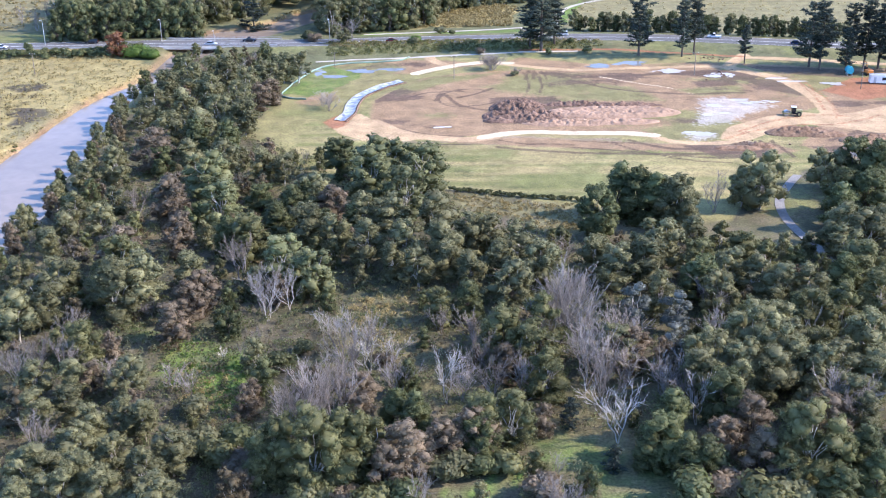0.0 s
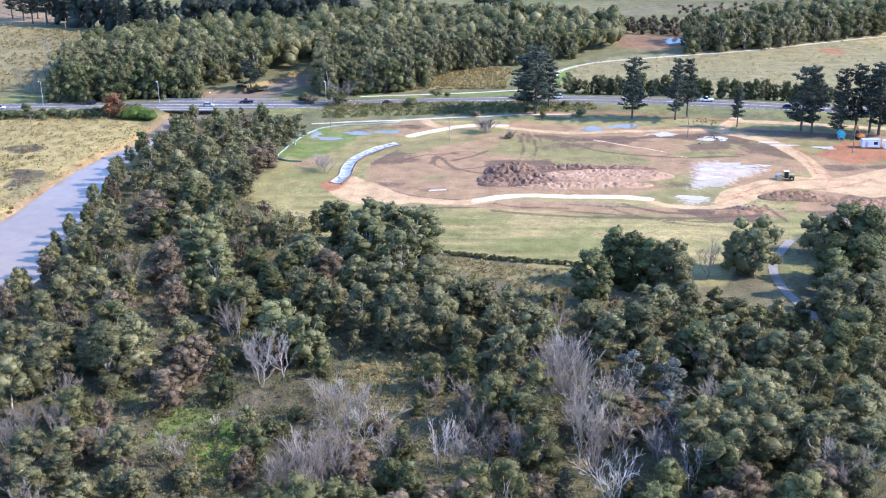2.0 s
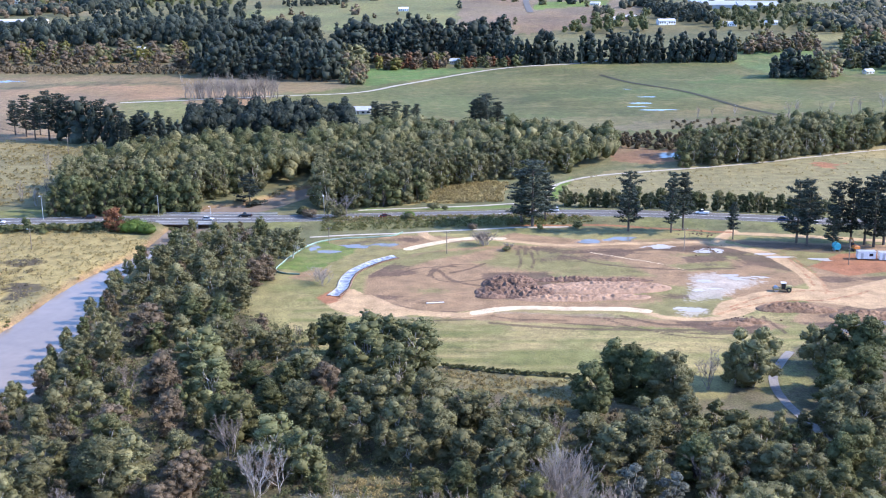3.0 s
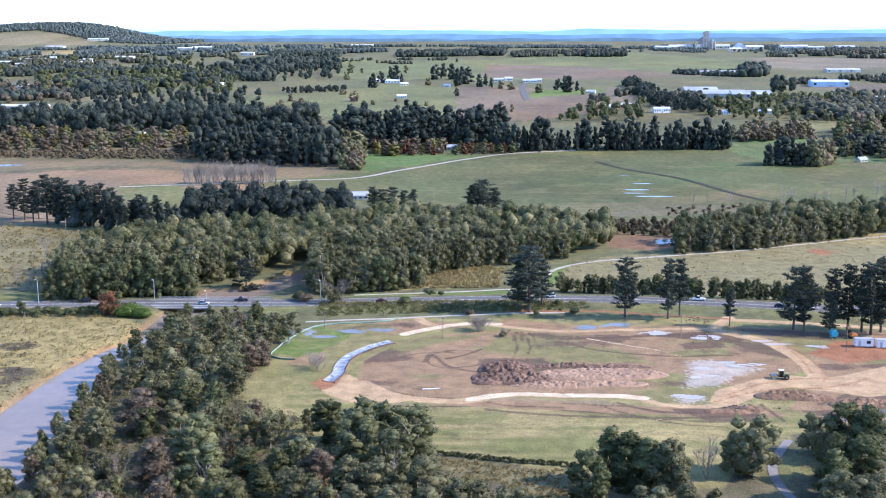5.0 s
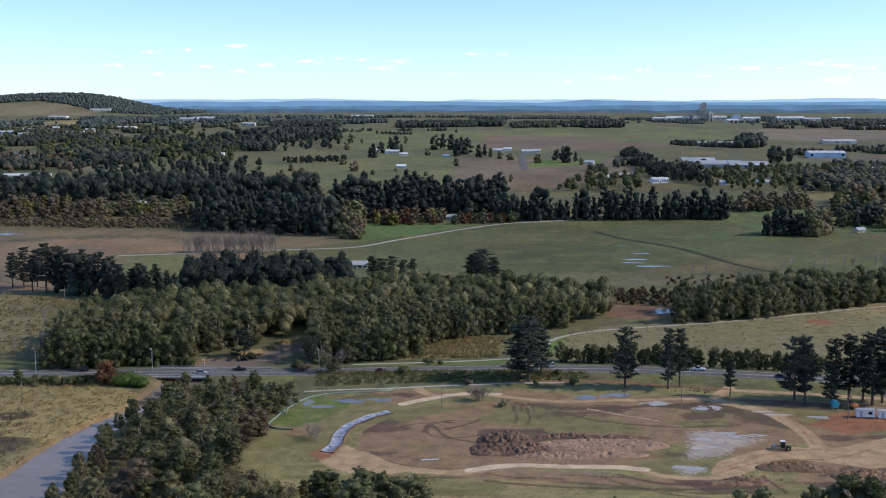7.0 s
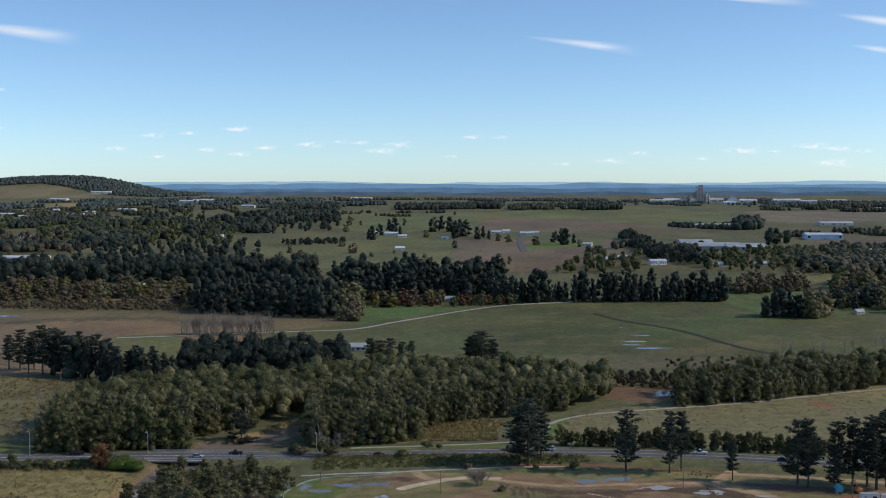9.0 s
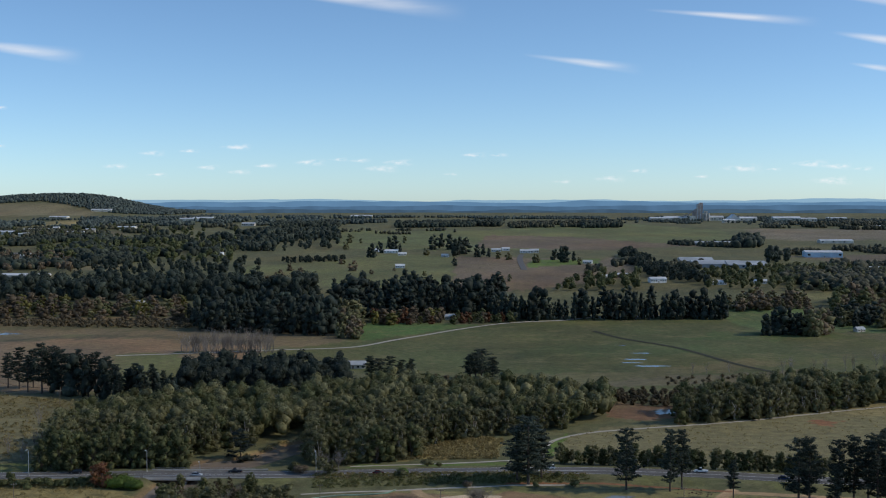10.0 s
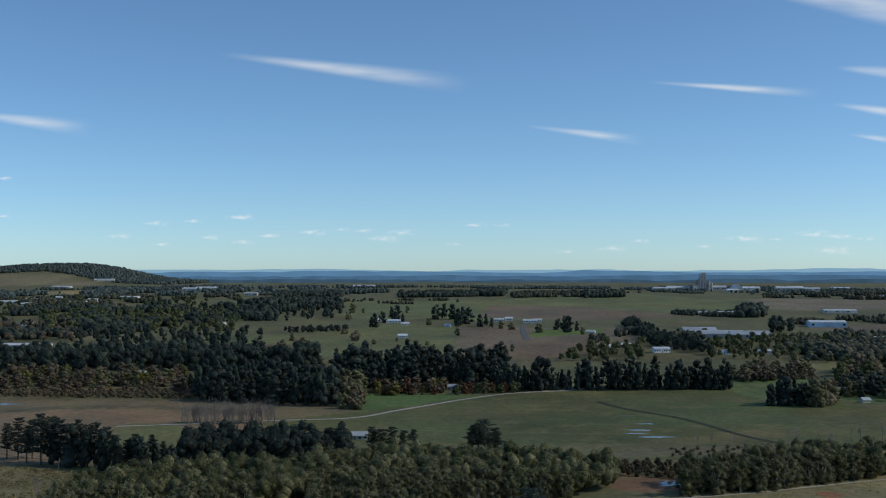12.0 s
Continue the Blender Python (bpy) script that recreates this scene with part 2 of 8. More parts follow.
ROAD = smooth([
    (-224.5, 427), (-195.8, 430.5), (-170.5, 432.5), (-138.2, 434), (-112.3, 435.5), (-79.2, 435), (-52.8, 435), (-17.7, 438),
    (26.7, 440.5), (60.1, 440.5), (92.7, 436.5), (123.9, 429.5), (154, 422.1), (182.6, 414), (209.7, 405),
], 4)
BANK_L = smooth([
    (-130.8, 207.5), (-129.5, 252.9), (-126.8, 302.1), (-124.7, 319.3), (-122.8, 339.5), (-119.5, 358.4), (-114.7, 374.5),
    (-110, 386.3), (-108.2, 401.8),
] + [
    (-101.8, 457.8), (-81.6, 472.8), (-63.9, 500.8), (-48.1, 517.8),
], 5)
BANK_R = smooth([
    (-99.4, 175.9), (-99.4, 207.3), (-102.9, 247.1), (-101, 263.9), (-103.9, 283.5), (-103.5, 302.8), (-104.1, 330.2),
    (-105.9, 354.3), (-104.6, 376.2), (-100.5, 396.3),
] + [
    (-87.7, 438.7), (-72.2, 457.8), (-59, 480.4), (-41.9, 505.4),
], 5)
WATER_EDGE = BANK_L + BANK_R[::-1]
ROAD_WIDTH = 11.0


def base_height(y):
    return np.interp(y, (-6000, 1000, 1300, 1900, 2600, 3600, 9000), (0, 0, 16, 32, 50, 70, 70))


def height(x, y):
    x, y = np.asarray(x, float), np.asarray(y, float)
    far = np.clip((y - 1300) / 900, 0, 1)
    z = base_height(y) + far * 5 * (patches(x, y, 420, 5) - 0.5)
    side = np.where(x > -1240, 245.0, 420.0)
    z = z + 57 * np.exp(-np.abs((x + 1240) / side) ** 2.6) * np.exp(-np.abs((y - 3850) / 330) ** 2.4)
    z = z + 4 * np.exp(-((x - 340) / 260) ** 2 - ((y - 2620) / 200) ** 2)
    z = z + 0.5 * (patches(x, y, 30, 8) - 0.5) * np.clip((700 - y) / 100, 0, 1)
    shape, x, y, z = z.shape, x.ravel(), y.ravel(), z.ravel().copy()
    site = np.nonzero((y > 285) & (y < 430) & (x > -60) & (x < 190))[0]
    z[site] += 0.45 * (patches(x[site], y[site], 7, 21, 3) - 0.5)
    near = np.nonzero((y < 640) & (y > 330) & (np.abs(x) < 700))[0]
    if len(near):
        d = off_line(ROAD, x[near], y[near])
        z[near] += (1.2 - z[near]) * np.clip(1 - (d - 8) / 7, 0, 1)
    box = np.nonzero((y < 640) & (y > 80) & (x < 40) & (x > -320))[0]
    if len(box):
        e = np.minimum(off_line(BANK_L, x[box], y[box]), off_line(BANK_R, x[box], y[box]))
        wet = inside(WATER_EDGE, x[box], y[box])
        z[box] = np.where(wet, np.minimum(z[box], -1.2 - np.minimum(e, 4) * 0.5),
                          np.where(e < 3.5, np.minimum(z[box], -0.9 + e * 0.36), z[box]))
    z = z.reshape(shape)
    return z


def h_at(x, y):
    return float(height(np.array([x]), np.array([y]))[0])


def lines(low, high, spacing, growth):
    """Grid lines: spacing gives (from, to, step) zones in order; outside them the steps grow."""
    out = []
    for start, stop, step in spacing:
        out += list(np.arange(start, stop, step))
    up, s = [spacing[-1][1]], spacing[-1][2]
    while up[-1] < high:
        s *= 1 + growth
        up.append(up[-1] + s)
    down, s = [spacing[0][0]], spacing[0][2]
    while down[-1] > low:
        s *= 1 + growth
        down.append(down[-1] - s)
    return np.array(down[:0:-1] + out + up)


# what covers the ground: albedos
STRAW, DRY, REED = (0.34, 0.27, 0.105), (0.212, 0.185, 0.086), (0.225, 0.158, 0.092)
PADDOCK, MOWN, LUSH = (0.09, 0.104, 0.034), (0.245, 0.212, 0.082), (0.12, 0.18, 0.035)
DIRT, TRACK, CREAM, RED_MUD, DARK_MUD = (0.30, 0.185, 0.10), (0.50, 0.325, 0.165), (0.62, 0.50, 0.34), (0.29, 0.12, 0.06), (0.10, 0.075, 0.06)
LITTER, SCRUB, BROWN_FIELD = (0.085, 0.068, 0.045), (0.09, 0.092, 0.042), (0.175, 0.138, 0.075)

FIELDS = []    # outline, cover, how ragged the edge is in metres


def field(outline, cover, ragged=2.0):
    FIELDS.append((outline, cover, ragged))


# flood plain beside the river
field([
    (-155.4, 232.8), (-278.8, 431), (-170.2, 431.5), (-136.9, 429.5), (-106.4, 405), (-106.8, 389.5), (-108.7, 371.5),
    (-113.7, 354), (-116.2, 334.2), (-120.4, 322.1), (-122.6, 306.2),
], STRAW, 3)
field([
    (-122.6, 306.2), (-122.7, 314.7), (-121.7, 330.3), (-117.4, 343.1), (-112.3, 361.4), (-118.1, 368.1), (-123.9, 351.9),
    (-128.5, 340), (-132.4, 331.9),
], DRY, 4)
field([
    (-152.7, 375.4), (-142.5, 384.1), (-137, 374.1), (-142.6, 368.5),
], LITTER, 4)
field([
    (-142, 347.9), (-133, 352.3), (-126.8, 340), (-133.4, 334.5),
], LITTER, 5)
# paddock and building site
field([
    (-62.6, 325.8), (-56.6, 358.1), (-52.4, 367.7), (-45.2, 404.5), (-16.9, 415.9), (25.1, 412.1), (57.3, 418.8), (98.1, 411.6),
    (164.5, 394.9), (168.6, 359.3), (146.1, 309), (107.2, 297.5), (87.4, 282.5), (77, 270.7), (64.3, 252.9), (31.9, 256.7),
    (16.8, 271), (2.8, 275.7), (-30.9, 271.3), (-42.7, 296.1), (-56.6, 315.1),
], MOWN, 2)
field([
    (-56.2, 367.7), (-45.2, 404.5), (-28.7, 404.5), (-35, 382.8), (-41.2, 367.7), (-36.5, 357.6),
], LUSH, 3)
field([
    (-35.9, 317.7), (89.2, 304.4), (91.6, 313.3), (59.2, 311.9), (19.6, 319.9), (-0, 314), (-13, 316.9),
], (0.24, 0.19, 0.115), 2.5)
field([
    (56, 366.8), (81.3, 380.6), (98.8, 373.2), (92.5, 363), (67.9, 360.1),
], (0.20, 0.19, 0.09), 4)
field([
    (60.1, 316.9), (68.1, 333), (86.1, 330), (75.8, 314.4),
], (0.15, 0.16, 0.06), 2)
field([
    (103.4, 399.4), (128.5, 395.3), (143.2, 391.3), (133, 378.8), (117.9, 386.3),
], (0.15, 0.12, 0.10), 3)
# verges of the highway
field([
    (-46.8, 419.7), (26, 428), (70.1, 433), (150.8, 413), (188.1, 402.7), (194.9, 417.8), (155.1, 425.1), (93.2, 438.5),
    (26.6, 439), (-48.5, 436),
], (0.15, 0.15, 0.065), 2)
field([
    (-38.5, 447.7), (27.5, 452.9), (26.7, 460.2), (-4.6, 457), (-32.3, 456.5),
], LUSH, 1)
# beyond the highway
field([
    (-20, 464.1), (24, 466.3), (28.4, 503.1), (16, 509.5), (-4.1, 491.6),
], STRAW, 4)
field([
    (-102.1, 459.4), (-84.3, 474.9), (-60.7, 516), (-53.6, 497.3), (-70.9, 464.7), (-79.8, 449.4),
], STRAW, 4)
field([
    (-318.8, 597.2), (-248.9, 465.2), (-165.6, 464.7), (-175.3, 529.2), (-191.3, 605.5), (-243.7, 632.6),
], DRY, 4)
field([
    (-233.5, 436.2), (-242.5, 453.1), (-163.5, 458.8), (-157, 440.2),
], (0.16, 0.17, 0.05), 3)
field([
    (42.4, 464.1), (50.9, 503.1), (74.5, 528.6), (130.9, 556.1), (196.6, 587), (330.9, 650.3), (213.1, 417), (154.1, 439.2),
    (106.6, 452),
], DRY, 4)
field([
    (41.7, 469.5), (49.6, 503.1), (59, 519.6), (56.3, 506.6), (44.9, 466.3),
], LUSH, 2)
field([
    (82.7, 587.6), (94.2, 604.8), (109.1, 587.6), (119.4, 595.8), (152.9, 587.6), (151.6, 571.6), (117.1, 556.1), (93.8, 549.1),
    (84.6, 561.2),
], (0.22, 0.125, 0.068), 5)
field([
    (182.1, 551.6), (197.7, 549.1), (184.6, 534.7), (175.7, 540.3),
], RED_MUD, 4)
field([
    (-328.1, 614.6), (-443.7, 832.9), (-333.4, 867.1), (-280.4, 903.8), (-191.6, 866.1), (-122.3, 831.9), (-149.1, 673.1),
    (-202.9, 632.6),
], REED, 5)
field([
    (-443.7, 832.9), (-548.4, 1030.6), (-393.6, 1024.7), (-245.3, 1040.1), (-145.1, 987.6), (-74.8, 964), (-71.5, 815.8),
    (-190.1, 859.2), (-282.6, 911.1), (-336, 874.2),
], BROWN_FIELD, 6)
field([
    (-223, 794.5), (-120, 815.8), (-64.6, 831.9), (40.7, 986.5), (-66.8, 986.5), (-67.3, 866.1), (-119.6, 813),
], PADDOCK, 4)
field([
    (-172.6, 613.9), (-149.1, 673.1), (-155.6, 718.8), (-179.8, 794.5), (-227, 794.5),
], (0.14, 0.145, 0.05), 4)
field([
    (-117.7, 800), (40.3, 977.4), (144.4, 1029.4), (274, 1057), (284.8, 1038.9), (339.3, 864.1), (421.7, 830), (330.9, 650.3),
    (201.8, 631.1), (86.3, 613.2), (39.9, 651.8), (-12.7, 694.4), (-105.8, 718.8),
], PADDOCK, 4)
field([
    (-58.7, 866.1), (40.7, 986.5), (-67.5, 996.7), (-69.4, 922.8),
], (0.095, 0.16, 0.04), 4)
field([
    (253.9, 1038.9), (277.8, 1092.9), (348.3, 1092.9), (346.7, 1038.9), (394.7, 1006), (361.4, 920.6), (263.1, 942.1),
], (0.11, 0.16, 0.05), 4)
field([
    (88.4, 651), (172, 661.6), (218.1, 682.5), (229.1, 717.1), (163.2, 694.4), (92.7, 683.3),
], (0.15, 0.13, 0.07), 5)
field([
    (-420, 925), (-300, 950), (-170, 925), (-120, 940), (-130, 965), (-240, 985), (-400, 965),
], (0.12, 0.115, 0.05), 14)
field([
    (-330, 860), (-240, 895), (-150, 850), (-140, 872), (-240, 915), (-330, 885),
], (0.10, 0.09, 0.05), 10)
field([
    (-60, 640), (60, 645), (140, 690), (230, 745), (215, 762), (120, 715), (20, 690), (-50, 690),
], (0.13, 0.12, 0.05), 12)
field([
    (60, 770), (180, 790), (200, 830), (120, 850), (40, 815),
], (0.075, 0.098, 0.03), 14)
field([
    (190, 880), (240, 865), (330, 900), (300, 940), (220, 925),
], (0.085, 0.12, 0.034), 14)
# rising country
field([
    (-246.6, 1324.6), (-177.4, 1398.2), (-106.6, 1219.2), (14, 1217.8), (16, 1398.2), (27.5, 1679.1), (-74.5, 1738.2),
    (-168.6, 1574.3), (-246.3, 1526.1),
], (0.15, 0.16, 0.06), 10)
field([
    (14, 1217.8), (98.3, 1217.8), (211.5, 1323.1), (251.4, 1526.1), (227.3, 1624), (27.5, 1679.1),
], (0.18, 0.135, 0.09), 8)
field([
    (112.1, 1481.1), (217.6, 1554.5), (228.8, 1635.3), (130.2, 1614.7),
], LUSH, 6)
field([
    (-162.9, 1866.8), (47.2, 1799.2), (261.1, 1866.8), (521.8, 2018.8), (605.3, 2388.4), (449.2, 2652.2), (292.1, 2652.2),
    (87.1, 2413.3), (-214.7, 2461),
], (0.15, 0.168, 0.062), 12)
field([
    (58.2, 1866.8), (255.5, 1826.4), (453.3, 1939.1), (372.1, 2018.8), (242.2, 2198.4), (92.8, 2260),
], (0.17, 0.125, 0.085), 10)
field([
    (243.9, 1396.6), (185.3, 1323.1), (192.7, 1481.1), (251.6, 1679.1), (274.5, 1572.5),
], (0.19, 0.15, 0.10), 8)
field([
    (667, 2486.6), (991.1, 2535.8), (1256, 2483.7), (1064.6, 2104.3), (636.9, 2068.2), (600.7, 2198.4),
], (0.20, 0.165, 0.11), 10)
field([
    (517.4, 1679.1), (679.3, 1736.2), (849.1, 1677.2), (707.5, 1396.6), (499.8, 1396.6), (546.9, 1572.5),
], (0.17, 0.13, 0.09), 10)
field([
    (-495.3, 1527.9), (-448.2, 1574.3), (-388, 1464.1), (-459.5, 1439.1),
], (0.20, 0.17, 0.09), 8)
field([
    (-813.3, 2302), (-746.5, 2416), (-632.1, 2344.8), (-609.6, 2106.7), (-701.2, 2070.6),
], BROWN_FIELD, 8)
field([
    (-948.7, 2686), (-1007.3, 3066.3), (-865.1, 2941.8), (-775.1, 2591.8),
], STRAW, 10)
field([
    (356, 1172.4), (424, 1217.8), (420, 1172.4), (349.2, 1131.3),
], (0.16, 0.17, 0.07), 8)
# hill on the horizon: open slopes
field([(-1700, 3300), (-1040, 3330), (-1020, 3480), (-1130, 3540), (-1250, 3600), (-1400, 3570), (-1700, 3600)], (0.24, 0.20, 0.11), 25)

GREY_PATH = [
    (91, 284.8), (87.8, 279.6), (85, 274.5), (81.7, 267.6), (80, 260), (79.7, 253.2), (80.2, 246.3), (81.1, 240.4),
    (82.2, 234.9), (82.5, 228.4),
]
CLEARINGS = [
    ([
    (-55, 187.9), (-51.6, 194.5), (-43.5, 192.1), (-35, 185.5), (-36.8, 177.1), (-35, 165.8), (-40.5, 164.9), (-46.1, 173.3),
    (-50.5, 175.3),
], (0.12, 0.19, 0.03)),
    ([
    (13.2, 156.7), (18.2, 160.9), (23.7, 160), (29.4, 154.9), (34.6, 148.6), (34.1, 141.3), (21.5, 141.3), (21.5, 148.7),
    (13.8, 151.9),
], (0.085, 0.14, 0.03)),
    ([
    (-3.1, 145.7), (4.7, 147.4), (10.1, 149.6), (10.8, 145.8), (6.3, 141.5), (-3, 141.7),
], (0.13, 0.21, 0.04)),
    ([
    (21.8, 144.3), (34.1, 145.7), (41.7, 141.3), (21.3, 140),
], (0.11, 0.18, 0.04)),
    ([
    (-69.8, 197), (-61.9, 200.7), (-55.4, 197), (-60.1, 193.4),
], (0.10, 0.15, 0.03)),
    ([
    (-24.1, 203.7), (-19, 211.4), (-8.8, 219.6), (-7.2, 203.5), (-9, 191.6), (-13.2, 189.4),
], (0.13, 0.12, 0.06)),
    ([
    (59, 145.5), (67.2, 149.9), (73.5, 149.8), (69.7, 139.7), (57.2, 139.7),
], (0.08, 0.12, 0.03)),
    ([
    (-0.3, 272), (22.2, 265.5), (36, 263.3), (31.8, 250.6), (23.2, 243.7), (13.2, 254.4), (3.8, 258.2),
], (0.19, 0.17, 0.08)),
    ([
    (53.1, 250.3), (82.6, 260.6), (83, 242.9), (68.9, 233.2), (57.7, 239.8),
], (0.13, 0.12, 0.06)),
    ([
    (-84.8, 293.2), (-78.1, 297.6), (-75.5, 292.8), (-82, 287.8),
], (0.12, 0.16, 0.04)),
]
PATCHES = [    # layer, outline
    ("bare", [
    (-25.6, 338), (-25.6, 357.6), (-17.2, 375.8), (-9.8, 385.9), (4, 392.6), (24.1, 396.2), (54.1, 394.4), (84.7, 397.2),
    (108.4, 387.7), (115.8, 366.4), (118.1, 350.3), (102.1, 338.4), (87.5, 322.1), (73.9, 313.3), (58.7, 318.4), (19.9, 323.9),
    (-0, 318.8), (-13.3, 323.2),
]),
    ("bare", [
    (-50.9, 356.4), (-44, 367.7), (-39.5, 368.9), (-37.1, 359.7), (-43.1, 351.9),
]),
    ("bare", [
    (-45.2, 404.5), (-16.7, 412.5), (-4.2, 410.6), (14.3, 404.1), (-8.1, 396.2), (-17.9, 391.3), (-36.3, 396.7),
]),
    ("bare", [
    (-3.3, 314.7), (19.6, 318.8), (59.1, 311.5), (91.3, 312.2), (97, 304.4), (86.5, 300.6), (34.8, 308.6), (12.8, 311.9),
]),
    ("bare", [
    (100.3, 403.1), (129, 396.7), (182.8, 390.8), (143.8, 304.1), (110.2, 297.5), (98.5, 309.4), (113.2, 335.3), (121.1, 359.7),
    (118, 380.2),
]),
    ("bare", [
    (16.4, 404.1), (25.2, 414), (49.1, 403.6), (96.3, 403.6), (94.1, 394), (44.1, 394.4),
]),
    ("mud", [
    (70.8, 306.2), (83.3, 312.2), (91, 311.1), (85.8, 303.7),
]),
    ("mud", [
    (105.5, 399.4), (128.5, 395.3), (142.9, 390.4), (135.9, 381.5), (119.7, 385.9),
]),
    ("mud", [
    (110.9, 308.3), (133.4, 330.7), (147.9, 336.1), (139.5, 316.2), (115.4, 303.4),
]),
    ("mud", [
    (11.9, 360.5), (33.2, 362.2), (35.1, 352.7), (30.7, 333.4), (15.2, 331.5), (12.1, 339.2),
]),
    ("mud", [
    (69.6, 391.7), (94.1, 394), (107.6, 384.6), (100.2, 378.8), (82.2, 385),
]),
    ("mud", [(98.3, 382.2), (114.7, 378.1), (119.2, 367.4), (113.1, 359.4), (102.7, 369.2)]),
    ("mud", [(80.8, 378.2), (96.3, 382.3), (96.3, 374.2), (82.1, 370.3)]),
    ("mud", [(64.6, 309.6), (80.3, 314.4), (90.1, 311.6), (86.1, 299.4), (73.4, 298.7)]),
    ("clay", [(79.5, 356.2), (87.4, 358.7), (95.4, 353.9), (101.3, 348.7), (90.1, 339.8), (82.9, 331.2), (73.1, 329.7), (77.0, 342.5)]),
    ("clay", [(68.2, 320.4), (75.5, 322.4), (76.9, 318.1), (69.8, 314.1)]),
    ("ochre", [
    (-39.1, 335.3), (-34.9, 341.2), (-29, 343.5), (-23.2, 335.3), (-15, 324.3), (-5.8, 319.1), (-13, 315.8), (-26, 316.2),
    (-33.1, 322.8),
]),
    ("ochre", [
    (77, 316.2), (82.1, 327.3), (94.8, 336.9), (108.5, 342.3), (116, 338.4), (126, 342.3), (141.3, 351.1), (166.4, 362.6),
    (153.1, 332.2), (124.8, 320.2), (116.7, 325.4), (104.7, 330), (90.8, 322.1), (82.3, 314.4),
]),
    ("rust", [
    (121.4, 366.4), (135.9, 381.5), (180.4, 385.4), (168.6, 359.3), (143, 359.3), (130.2, 354.4),
]),
    ("rust", [
    (-39.8, 335.3), (-35.9, 342.3), (-31.2, 339.2), (-33, 330), (-36.1, 328.1),
]),
]
PATCHES += [
    ("sprout", [(74.2, 368.4), (96.2, 373.5), (95.7, 363.8), (80.1, 360.8)]),
    ("sprout", [(59.4, 321.2), (70.1, 329.2), (71.2, 322.0), (61.4, 313.8)]),
    ("sprout", [(-18.3, 362.5), (-5.4, 376.0), (16.5, 391.9), (-5.5, 387.8), (-20.7, 373.5)]),
    ("sprout", [(41.3, 379.9), (59.6, 372.3), (68.0, 355.2), (46.1, 355.7)]),
]
